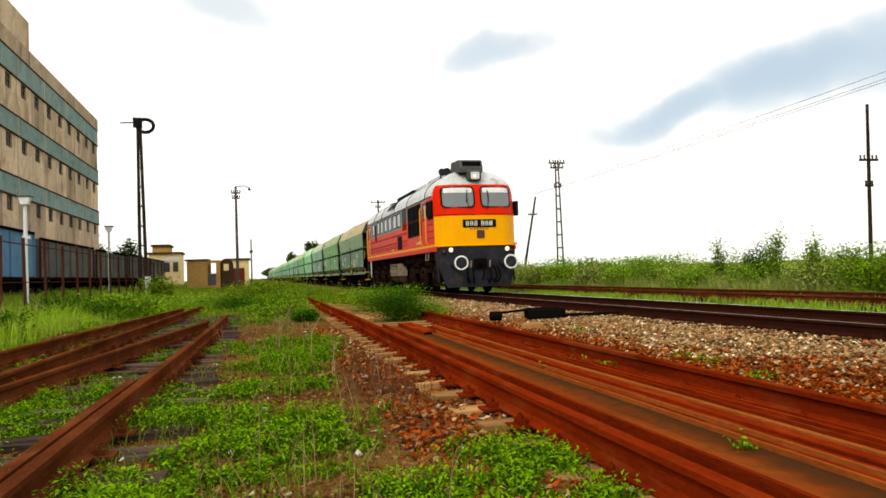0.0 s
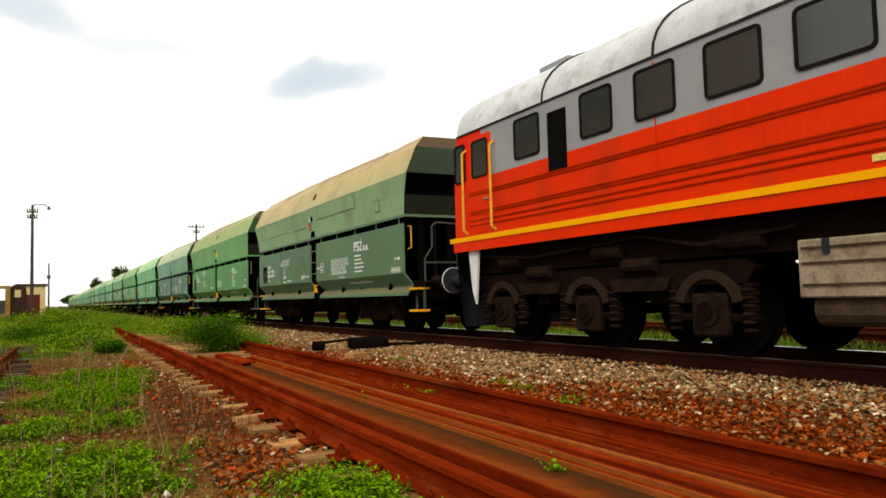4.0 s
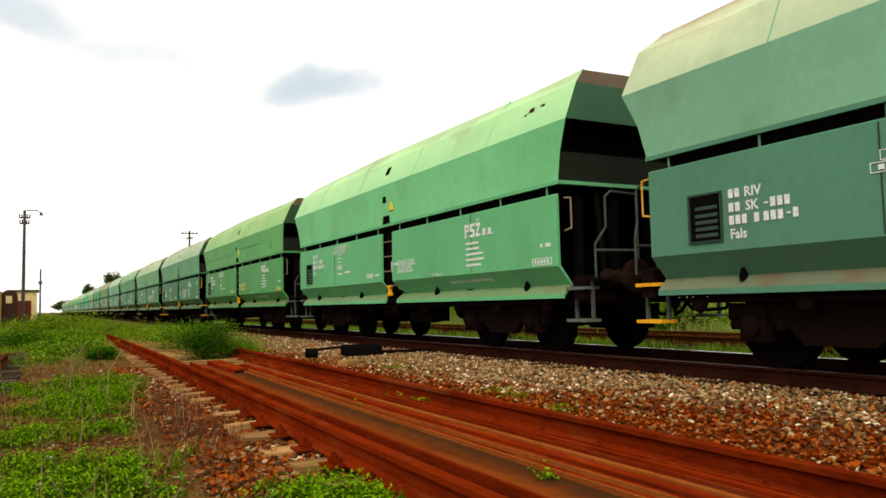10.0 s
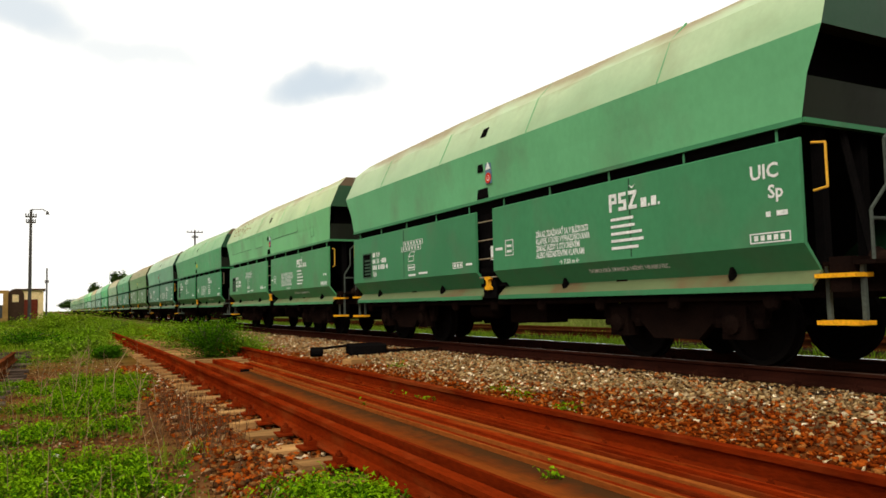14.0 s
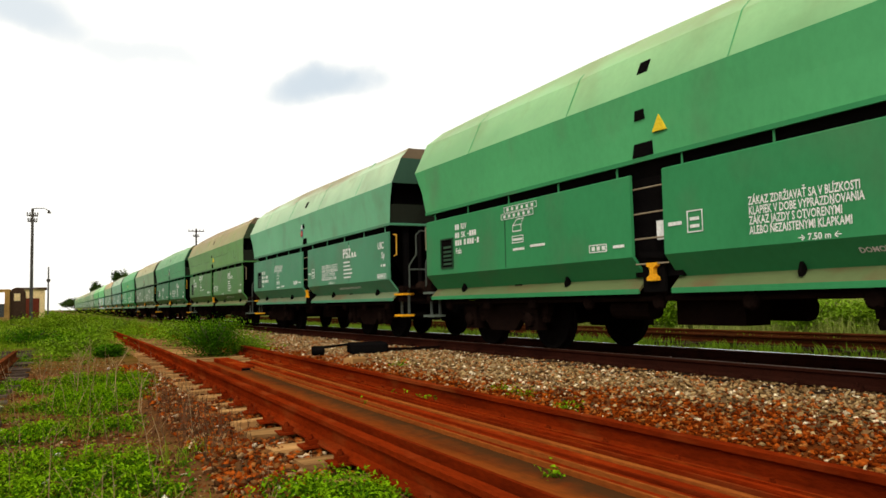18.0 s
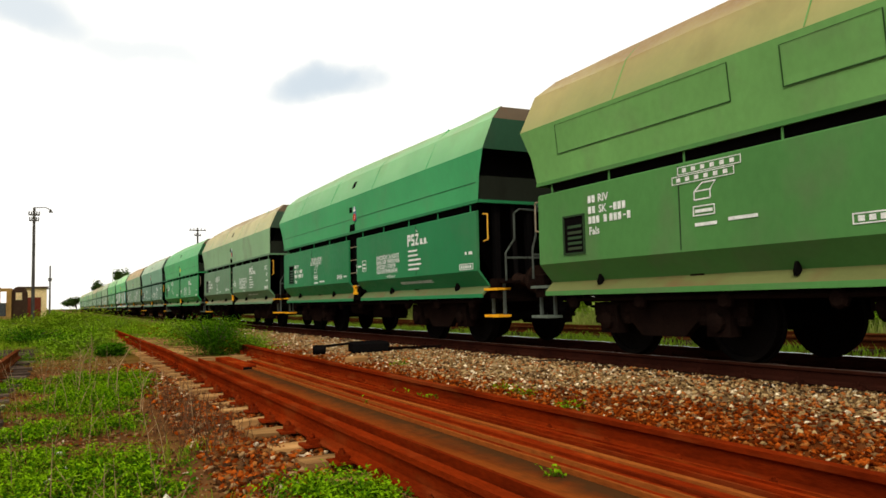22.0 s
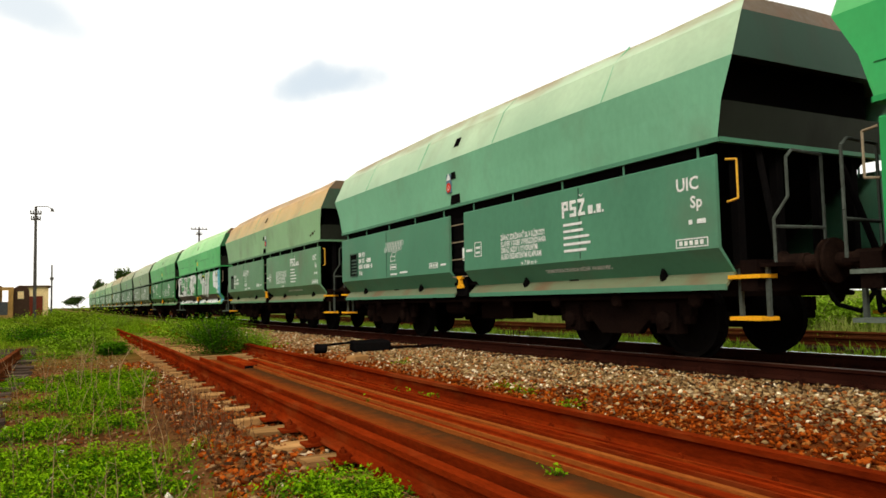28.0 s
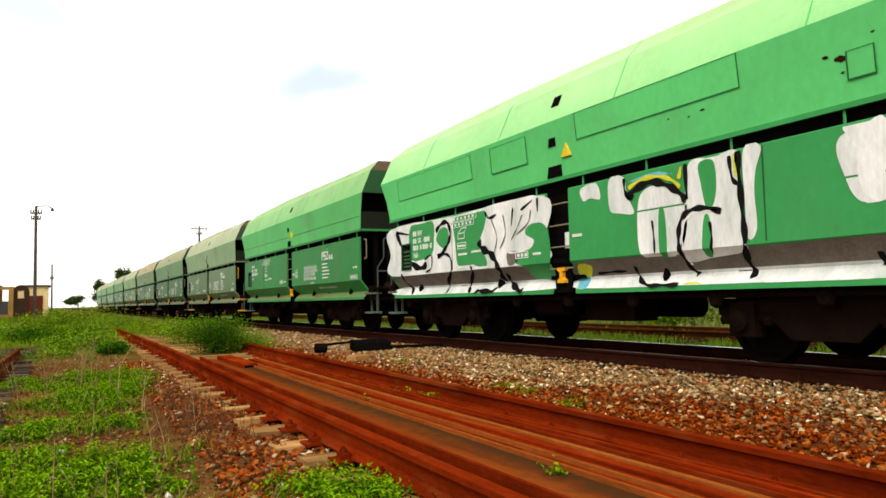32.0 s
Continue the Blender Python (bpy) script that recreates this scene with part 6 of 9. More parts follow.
        part("grille_rail", bm, REDDOOR, gr)
        # small louvred hatch low on the side
        bm = bmesh.new()
        box(bm, s * 1.470, s * 1.482, 7.05, 8.0, 1.80, 2.36)
        h = part("hatch", bm, LOCO_DARK, o, "dark louvred hatch")
        for k in range(8):
            bm = bmesh.new()
            box(bm, s * 1.478, s * 1.492, 7.08, 7.97, 1.84 + k * 0.065, 1.862 + k * 0.065)
            part("louvre", bm, GRILLE, h)
        # doors with handrails, at both cabs
        for y0, y1 in ((2.30, 3.04), (15.6, 16.3)):
            bm = bmesh.new()
            box(bm, s * 1.464, s * 1.476, y0, y1, 1.76, 3.36)
            d = part("cab_door", bm, ORANGE if y0 < 5 else ORANGE, o)
            frame_on_side(d, (y0 + y1) / 2, 2.98, (y1 - y0) * 0.72, 0.62, s, rim=0.03)
            bm = bmesh.new()
            rod(bm, (s * 1.49, y0 + 0.1, 2.3), (s * 1.49, y0 + 0.22, 2.3), 0.018, 6)
            part("door_handle", bm, CHROME, d)
            for y in (y0 - 0.09, y1 + 0.09):
                bm = bmesh.new()
                pipe(bm, [(s * 1.47, y, 1.78), (s * 1.55, y, 1.84), (s * 1.55, y, 3.12), (s * 1.47, y, 3.18)], 0.022, 8)
                part("handrail", bm, RAILYEL, o, "yellow handrail beside the cab door")
            bm = bmesh.new()
            if y0 < 5:
                pipe(bm, [(s * 1.42, y0 + 0.12, 1.52), (s * 1.44, y0 + 0.12, 1.22), (s * 1.44, y1 - 0.2, 1.22), (s * 1.42, y1 - 0.2, 1.52)], 0.02, 6)
            else:
                prism(bm, [(y1 - 0.1, 1.52), (y1 + 0.22, 1.52), (y1 + 0.12, 0.85), (y1 + 0.02, 0.62)], 0, s * 1.36, s * 1.40)
            part("foot_stirrup", bm, CHROME if y0 < 5 else POSTW, o)
        # cab side windows and mirror
        for y0, y1 in ((1.35, 2.15), (16.42, 16.78)):
            frame_on_side(o, (y0 + y1) / 2, 2.98, y1 - y0, 0.66, s, glass=GRILLE if y0 < 5 else GLASS)
        bm = bmesh.new()
        prism(bm, [(1.30, 2.72), (1.52, 2.72), (1.52, 3.24), (1.30, 3.24)], 0, s * 1.55, s * 1.68)
        rod(bm, (s * 1.46, 1.42, 3.0), (s * 1.56, 1.42, 3.0), 0.02, 6)
        part("mirror", bm, BLACK, o)
        # side wing of the apron
        bm = bmesh.new()
        prism(bm, [(1.18, 1.60), (1.78, 1.60), (1.52, 1.15), (1.30, 0.62), (1.16, 0.40)], 0, s * 1.36, s * 1.40)
        part("apron_wing", bm, LOCO_DARK, o)
        # battery and tank boxes below the floor
        bm = bbox(min(s * 1.02, s * 1.43), max(s * 1.02, s * 1.43), 8.3, 10.3, 0.66, 1.20, 0.015)
        bt = part("battery_box", bm, BATT, o, "grey battery box with hinged lid")
        for z in (0.78, 0.98, 1.12):
            bm = bmesh.new()
            box(bm, s * 1.425, s * 1.448, 8.6, 10.25, z - 0.010, z + 0.010)
            part("lid_rib", bm, TANK, bt)
        for y in (8.75, 9.4, 10.0):
            bm = bmesh.new()
            box(bm, s * 1.425, s * 1.455, y - 0.03, y + 0.03, 1.06, 1.20)
            part("latch", bm, LOCO_DARK, bt)
        bm = bmesh.new()
        rod(bm, (s * 1.20, 8.35, 0.56), (s * 1.20, 10.2, 0.56), 0.17, 14)
        part("fuel_tank", bm, TANK, o)
        bm = bmesh.new()
        box(bm, s * 1.425, s * 1.444, 8.56, 8.585, 0.68, 1.18)
        part("lid_edge", bm, TANK, bt)
        # sand pipes, hoses and gear along the frame edge
        for run in ([(2.0, 1.45), (2.8, 1.36), (4.0, 1.20), (4.6, 1.12), (5.4, 1.30), (7.0, 1.36)], [(10.4, 1.35), (11.6, 1.25), (12.5, 1.42), (14.8, 1.30), (16.3, 1.4)]):
            bm = bmesh.new()
            pipe(bm, [(s * 1.3, y, z) for y, z in run], 0.022, 6)
            part("air_pipe", bm, GEAR, o)
        for y in (2.3, 4.4, 5.9, 6.8, 10.8, 12.9, 15.2):
            bm = bmesh.new()
            rod(bm, (s * 1.22, y, 1.27), (s * 1.22, y + 0.55, 1.27), 0.10, 10)
            part("air_cylinder", bm, GEAR, o)
    # roof
    bm = bmesh.new()
    ts = steps(-1, 1, 24)
    prof = []
    for t in ts:
        z = ZG + (ZR - ZG) * (1 - abs(t) ** 2.2)
        prof.append((math.copysign(half_w(z), t) if abs(t) > 1e-6 else 0.0, z))
    ys = steps(nose_y(0, ZR), LY1 + 0.95 - nose_y(0, ZR), 8)
    rows = []
    for y in ys:
        rows.append([(x, y, z) for x, z in prof])
    # meet the rounded dome at both ends
    rows[0] = [(x, nose_y(x, z), z) for x, z in prof]
    rows[-1] = [(x, LY1 + 0.95 - nose_y(x, z), z) for x, z in prof]
    surf(bm, rows)
    part("roof", bm, LOCO_GREY, o, smooth=True)
    for s in (-1, 1):
        bm = bmesh.new()
        box(bm, s * 1.45, s * 1.488, 1.6, LY1 - 0.4, ZG - 0.015, ZG + 0.012)
        part("gutter", bm, LOCO_DARK, o)
    # roof seams and curved ribs
    for y in (2.6, 5.9, 8.7, 12.0, 14.2):
        bm = bmesh.new()
        for (xa, za), (xb, zb) in zip(prof[:-1], prof[1:]):
            rod(bm, (xa, y, za + 0.004), (xb, y, zb + 0.004), 0.022, 5)
        part("roof_rib", bm, LOCO_DARK, o)
    # roof hatches, raised dark boxes along the ridge
    for y0, y1, w, h, m in ((3.3, 5.6, 0.62, 0.07, LOCO_GREY), (6.6, 8.5, 0.5, 0.12, LOCO_GREY), (8.3, 12.1, 0.66, 0.05, LOCO_DARK), (15.0, 15.8, 0.35, 0.14, LOCO_BAND)):
        bm = bmesh.new()
        box(bm, -w, w, y0, y1, ZR - 0.10, ZR + h)
        bevel(bm, 0.03)
        part("roof_hatch", bm, m, o)
    for s in (-1, 1):
        for y0, y1 in ((3.2, 4.2), (4.3, 5.5), (8.9, 9.7), (9.85, 10.7)):
            bm = bmesh.new()
            za, zb = 3.68, 4.05
            A = [(s * (half_w(za) + 0.01), y, za) for y in (y0, y1)]
            B = [(s * (half_w(zb) + 0.012), y, zb + 0.012) for y in (y0, y1)]
            C = [(s * (half_w(3.88) + 0.014), y, 3.885) for y in (y0, y1)]
            surf(bm, [A, C, B])
            part("roof_window", bm, LOCO_DARK if y0 > 6 else LOCO_GREY, o)
    # air-conditioning unit and headlamp over the cab
    bm = bmesh.new()
    prism(bm, [(1.02, 4.22), (0.98, 4.40), (1.10, 4.68), (2.1, 4.72), (2.25, 4.3)], 0, -0.56, 0.30)
    bevel(bm, 0.02)
    ac = part("air_conditioner", bm, LOCO_ROOFBOX, o, "grey air-conditioning unit on the roof")
    bm = bmesh.new()
    prism(bm, [(0.975, 4.46), (1.045, 4.62), (1.10, 4.61), (1.04, 4.45)], 0, -0.44, 0.22)
    part("intake", bm, GRILLE, ac)
    bm = bmesh.new()
    prism(bm, [(0.86, 3.94), (0.84, 4.24), (0.98, 4.33), (1.3, 4.3), (1.3, 3.92)], 0, -0.27, 0.19)
    bevel(bm, 0.025, 2)
    hl = part("headlamp", bm, LOCO_ROOFBOX, o, "large square headlamp housing over the windscreens")
    bm = bmesh.new()
    prism(bm, rounded(-0.04, 4.10, 0.37, 0.31, 0.05), 1, 0.835, 0.86)
    part("lamp_rim", bm, BLACK, hl)
    bm = bmesh.new()
    prism(bm, rounded(-0.04, 4.10, 0.32, 0.26, 0.05), 1, 0.825, 0.86)
    part("reflector", bm, LOCO_GREY, hl)
    bm = bmesh.new()
    lathe(bm, [(0.045, 0.80), (0.06, 0.826)], 1, (-0.06, 0, 4.08), 12)
    part("bulb", bm, LAMP, hl, "lit headlamp bulb")
    # horns
    bm = bmesh.new()
    for x, y, ln in ((-0.80, 1.75, 0.5), (-0.95, 1.9, 0.35)):
        lathe(bm, [(0.14, 0), (0.10, 0.05), (0.05, 0.16), (0.04, ln)], 1, (x, y, 4.36), 14)
        rod(bm, (x, y + 0.2, 3.95), (x, y + 0.2, 4.36), 0.03, 6)
    part("horn", bm, LOCO_DARK, o)
    bm = bmesh.new()
    pipe(bm, [(-0.9, 2.3, 4.0), (-0.9, 2.3, 4.16), (-0.9, 3.2, 4.16), (-0.9, 3.2, 4.0)], 0.015, 6)
    part("roof_rail", bm, CHROME, o)
    # windscreens
    for cx in (-0.685, 0.685):
        a, b = rounded(cx, 3.35, 1.16, 0.76, 0.15, 5), rounded(cx, 3.35, 1.07, 0.67, 0.12, 5)
        f = front_frame(o, a, "windscreen", BLACK, 0.045, b)
        front_pane(f, cx, 3.35, 1.09, 0.69, 0.13, WIND, 0.03)
        front_pane(f, cx, 3.585, 0.98, 0.17, 0.03, POSTW, 0.034).name = "sun_blind"
        bm = bmesh.new()
        sx = 0.28 if cx < 0 else -0.28
        p0, p1 = (cx + sx * 1.3, 2.90), (cx + sx, 3.40)
        rod(bm, (p0[0], nose_y(*p0) - 0.07, p0[1]), (p1[0], nose_y(*p1) - 0.07, p1[1]), 0.010, 5)
        rod(bm, (p1[0], nose_y(*p1) - 0.065, 3.14), (p1[0] + 0.04 * (1 if cx < 0 else -1), nose_y(p1[0], 3.58) - 0.065, 3.58), 0.016, 5)
        part("wiper", bm, BLACK, f)
    # rails and strips on the front
    bm = bmesh.new()
    for x0, x1 in ((-1.42, -0.12), (0.12, 1.42)):
        pts = [(x, nose_y(x, 2.76) - 0.05, 2.76) for x in steps(x0, x1, 6)]
        pipe(bm, pts, 0.014, 6)
    part("front_handrail", bm, REDP, o)
    bm = bmesh.new()
    pipe(bm, [(x, nose_y(x, 1.66) - 0.01, 1.665) for x in steps(-1.45, 1.45, 14)], 0.028, 6)
    part("front_strip", bm, LOCO_YEL, o)
    # number plate (plain bars) and small hatch
    pl = front_frame(o, rounded(0.02, 2.42, 1.20, 0.27, 0.01, 1), "number_board", BLACK, 0.03)
    for k, x in enumerate((-0.42, -0.27, -0.12, 0.13, 0.28, 0.43)):
        bm = bmesh.new()
        z0, z1, ya = 2.335, 2.505, nose_y(x, 2.42) - 0.036
        for q in ((x - 0.055, x - 0.025, z0, z1), (x + 0.025, x + 0.055, z0, z1), (x - 0.055, x + 0.055, z1 - 0.03, z1), (x - 0.055, x + 0.055, z0, z0 + 0.03), (x - 0.03, x + 0.03, 2.405, 2.435)):
            box(bm, q[0], q[1], ya, ya + 0.008, q[2], q[3])
        part("number_bar", bm, WHITE, pl)
    bm = bmesh.new()
    for k, x in enumerate((-0.28, -0.14, -0.03, 0.08, 0.19, 0.29)):
        ya = nose_y(x, 2.23) - 0.006
        box(bm, x - 0.035, x - 0.015, ya, ya + 0.01, 2.19, 2.27)
        box(bm, x - 0.035, x + 0.03, ya, ya + 0.01, 2.255 if k % 2 else 2.22, 2.27 if k % 2 else 2.235)
        box(bm, x + 0.015, x + 0.032, ya, ya + 0.01, 2.19, 2.27)
    part("owner_mark", bm, ROOFT, o)
    front_frame(o, rounded(0.05, 2.04, 0.27, 0.27, 0.02, 2), "front_hatch", ROOFT, 0.03)
    # lamps beside the buffers
    for s in (-1, 1):
        for x, r, m, z in ((1.02 * s, 0.085, LAMP, 1.52), (1.22 * s, 0.07, REDLENS, 1.46)):
            bm = bmesh.new()
            ya = nose_y(x, z)
            lathe(bm, [(r + 0.03, ya + 0.12), (r + 0.03, ya - 0.03), (r, ya - 0.045), (r - 0.008, ya - 0.02)], 1, (x, 0, z), 18)
            h = part("marker_lamp", bm, LOCO_DARK, o)
            bm = bmesh.new()
            lathe(bm, [(r - 0.006, ya - 0.025), (r * 0.6, ya - 0.046), (0.01, ya - 0.054)], 1, (x, 0, z), 18)
            part("lens", bm, m, h)
        # buffers with white-ringed heads
        for e, yb in ((1, 0.0), (-1, LY1 + 0.95)):
            bm = bmesh.new()
            lathe(bm, [(0.17, yb + e * 0.95), (0.17, yb + e * 0.60), (0.12, yb + e * 0.56), (0.12, yb + e * 0.30), (0.09, yb + e * 0.30), (0.09, yb + e * 0.07), (0.23, yb + e * 0.05), (0.24, yb + e * 0.01), (0.2, yb + e * 0.004)], 1, (s * 0.875, 0, 1.06), 24)
            bf = part("buffer", bm, LOCO_DARK, o)
            bm = bmesh.new()
            lathe(bm, [(0.243, yb + e * 0.03), (0.243, yb + e * 0.006), (0.196, yb - e * 0.002), (0.19, yb + e * 0.01)], 1, (s * 0.875, 0, 1.06), 28)
            part("buffer_ring", bm, WHITE, bf, "white-painted rim")
    # coupling and hoses
    for e, yb in ((1, 0.0), (-1, LY1 + 0.95)):
        bm = bmesh.new()
        rod(bm, (0, yb + e * 0.95, 1.02), (0, yb + e * 0.45, 1.02), 0.06, 8)
        part("draw_hook", bm, SOOT_SHADE, o)
        bm = bmesh.new()
        pipe(bm, [(0, yb + e * 0.5, 1.02), (0.05, yb + e * 0.45, 0.7), (0, yb + e * 0.5, 0.45)], 0.035, 6)
        part("coupling_link", bm, SOOT_SHADE, o)
        for x in (-0.5, -0.3, 0.3, 0.5, 0.62):
            bm = bmesh.new()
            pipe(bm, [(x, yb + e * 0.85, 0.95), (x, yb + e * 0.6, 0.85), (x * 1.05, yb + e * 0.52, 0.55), (x * 0.92, yb + e * 0.6, 0.36), (x * 0.82, yb + e * 0.72, 0.5)], 0.026, 6)
            part("brake_hose", bm, SOOT_SHADE, o)
        bm = bmesh.new()
        box(bm, -0.22, 0.22, yb + e * 0.70, yb + e * 0.9, 0.86, 1.2)
        part("draw_plate", bm, SOOT_SHADE, o)
        bm = bmesh.new()
        for x in (-0.34, 0.34):
            rod(bm, (x, yb + e * 0.72, 0.90), (x, yb + e * 0.66, 1.12), 0.03, 6)
        part("air_cock", bm, BATT, o)
    # frame and bogies
    bm = bmesh.new()
    box(bm, -1.2, 1.2, 1.2, LY1 - 0.4, 1.12, 1.62)
    box(bm, -0.9, 0.9, 7.6, 10.2, 0.45, 1.2)
    part("main_frame", bm, UNDER, o)
    for by in (4.35, 13.7):
        bm = bmesh.new()
        for s in (-1, 1):
            prism(bm, [(by - 2.75, 0.98), (by - 2.6, 1.08), (by + 2.6, 1.08), (by + 2.75, 0.98), (by + 2.6, 0.82), (by - 2.6, 0.82)], 0, s * 1.06, s * 1.2)
            for a in (-2.1, 0, 2.1):
                lathe(bm, [(0.22, 0), (0.22, 0.07), (0.12, 0.10), (0.10, 0.16)] if s > 0 else [(0.22, 0), (0.22, -0.07), (0.12, -0.10), (0.10, -0.16)], 0, (s * 1.12, by + a, 0.525), 14)
                for d in (-0.52, 0.52):
                    for k in range(5):
                        lathe(bm, [(0.075, 0), (0.095, 0.02), (0.095, 0.045), (0.075, 0.06)], 2, (s * 1.13, by + a + d, 0.42 + 0.085 * k), 8)
                rod(bm, (s * 1.13, by + a - 0.6, 0.45), (s * 1.13, by + a + 0.6, 0.45), 0.05, 6)
        box(bm, -1.05, 1.05, by - 0.35, by + 0.35, 0.7, 1.12)
        for a in (-1.2, 1.2):
            box(bm, -1.05, 1.05, by + a - 0.15, by + a + 0.15, 0.6, 0.95)
        bog = part("bogie", bm, UNDER, o)
        for s in (-1, 1):
            for a in (-2.1, 0, 2.1):
                bm = bmesh.new()
                pts = [(by + a + 0.50 * math.cos(radians(q)), 0.52 + 0.46 * math.sin(radians(q))) for q in range(15, 166, 15)] + [(by + a + 0.36 * math.cos(radians(q)), 0.52 + 0.36 * math.sin(radians(q))) for q in range(165, 14, -15)]
                prism(bm, pts, 0, s * 1.10, s * 1.22)
                part("axle_guard", bm, AXLE, bog)
                bm = bmesh.new()
                box(bm, s * 1.10, s * 1.215, by + a - 0.25, by + a + 0.25, 0.24, 0.72)
                bevel(bm, 0.03)
                lathe(bm, [(0.17, 0), (0.17, 0.035), (0.08, 0.05)] if s > 0 else [(0.17, 0), (0.17, -0.035), (0.08, -0.05)], 0, (s * 1.215, by + a, 0.525), 14)
                part("axle_box", bm, GEAR, bog)
                for d in (-0.52, 0.52):
                    for k in range(6):
                        bm = bmesh.new()
                        lathe(bm, [(0.055, 0), (0.08, 0.015), (0.08, 0.030), (0.055, 0.045)], 2, (s * 1.17, by + a + d, 0.30 + 0.085 * k), 10)
                        part("spring_coil", bm, GEAR, bog)
            for a in (-1.05, 1.05):
                bm = bmesh.new()
                prism(bm, [(by + a - 0.55, 0.92), (by + a + 0.55, 0.92), (by + a + 0.45, 0.76), (by + a - 0.45, 0.76)], 0, s * 1.12, s * 1.25)
                part("equaliser_beam", bm, GEAR, bog)
                bm = bmesh.new()
                rod(bm, (s * 1.22, by + a - 0.3, 1.08), (s * 1.22, by + a + 0.25, 1.08), 0.09, 10)
                part("brake_cylinder", bm, GEAR, bog)
        for a in (-2.1, 0, 2.1):
            ws = part("wheelset", wheelset_bm(0.525), WHEEL, bog)
            ws.location = (0, by + a, 0.525)
    # owner's mark on the side, as plain blocks
    for s in (-1,):
        bm = bmesh.new()
        for k in range(7):
            y = 4.20 - 0.135 * k
            if k == 1:
                box(bm, s * 1.482, s * 1.472, y - 0.07, y - 0.02, 1.90, 1.92)
                continue
            box(bm, s * 1.482, s * 1.472, y - 0.02, y, 1.85, 1.95)
            box(bm, s * 1.482, s * 1.472, y - 0.095, y - 0.075, 1.85, 1.95)
            box(bm, s * 1.4815, s * 1.472, y - 0.095, y, 1.89 if k % 2 else 1.93, 1.908 if k % 2 else 1.95)
        part("owner_mark", bm, YELLOW_TXT, o)
        bm = bmesh.new()
        box(bm, s * 1.482, s * 1.472, 9.0, 9.5, 1.80, 1.86)
        part("number_bar", bm, YELLOW_TXT, o)
    return o


LAMP = lamp_glow("lit_warm_lamp", (1.0, 0.86, 0.6), 0.75)
REDLENS = glass_pane("dark_red_lens", (0.12, 0.01, 0.01), 0.15)
LOCO = build_loco()

# ================= surroundings =================
def at(t, d):
    """A point on the plan: t = x over y, d = distance."""
    y = d / math.sqrt(1 + t * t)
    return t * y, y


def build_factory():
    """Long four-storey works with concrete and teal bands, parallel to the lines."""
    X, Y0, Y1, H, D = -16.0, 30.0, 86.0, 18.4, 14.0
    b = thing("factory_building", "long weathered concrete factory with teal cladding bands and small dark windows", "building", at=(X, 0, 0))
    bm = bmesh.new()
    box(bm, -D, -0.25, Y0 + 0.2, Y1 - 0.25, -0.5, H - 0.6)
    part("core_wall", bm, CONC, b)
    levels = ((17.15, 1.55), (12.8, 1.3), (8.45, 1.3))
    for k, (zt, hb) in enumerate(levels):
        bm = bmesh.new()
        box(bm, -0.35, 0.10, Y0, Y1, zt - hb, zt)
        band = part("teal_band", bm, TEAL, b, "faded teal cladding band")
        for j in range(1, 8):
            bm = bmesh.new()
            box(bm, 0.10, 0.125, Y0 + j * 7.0 - 0.05, Y0 + j * 7.0 + 0.05, zt - hb, zt)
            part("band_joint", bm, CONC, band)
        bm = bmesh.new()
        box(bm, -0.30, 0.16, Y0, Y1, zt - hb - 0.08, zt - hb)
        box(bm, -0.30, 0.16, Y0, Y1, zt, zt + 0.08)
        part("ledge", bm, ROOFT, b)
        # concrete panels with windows right below the band
        y, n = Y0, 0
        zl = levels[k + 1][0] + 0.08 if k < 2 else -0.5
        while y < Y1 - 0.1:
            bm = bmesh.new()
            y1 = min(Y1, y + 3.5)
            zw0, zw1 = zt - hb - 1.15, zt - hb - 0.12
            wy0, wy1 = y + 1.0, y + 2.3
            for q in ((y + 0.02, y1 - 0.02, zl, zw0), (y + 0.02, wy0, zw0, zt - hb - 0.08), (wy1, y1 - 0.02, zw0, zt - hb - 0.08), (wy0, wy1, zw1, zt - hb - 0.08)):
                box(bm, -0.25, 0.03 + 0.01 * (n % 3), *q)
            part("wall_panel", bm, CONC, b)
            bm = bmesh.new()
            box(bm, -0.20, -0.12, wy0, wy1, zw0, zw1)
            w = part("window", bm, DARKWIN, b)
            bm = bmesh.new()
            for a in (wy0, (wy0 + wy1) / 2 - 0.02, wy1 - 0.05):
                box(bm, -0.12, -0.07, a, a + 0.05, zw0, zw1)
            box(bm, -0.12, -0.07, wy0, wy1, (zw0 + zw1) / 2 - 0.02, (zw0 + zw1) / 2 + 0.02)
            part("window_frame", bm, GREYIRON, w)
            y += 3.5
            n += 1
    bm = bmesh.new()
    prism(bm, [(0.0, 4.1), (2.6, 3.7), (2.6, 3.5), (0.0, 3.8)], 1, Y0, Y1)
    part("canopy", bm, ROOFT, b, "dark low canopy along the works")
    bm = bmesh.new()
    box(bm, -D, 0.14, Y0, Y1, H - 1.16, H)
    part("parapet", bm, CONC, b)
    bm = bmesh.new()
    box(bm, -D * 0.8, -0.1, Y0, 61.8, H, H + 2.4)
    part("roof_house", bm, CONC, b)


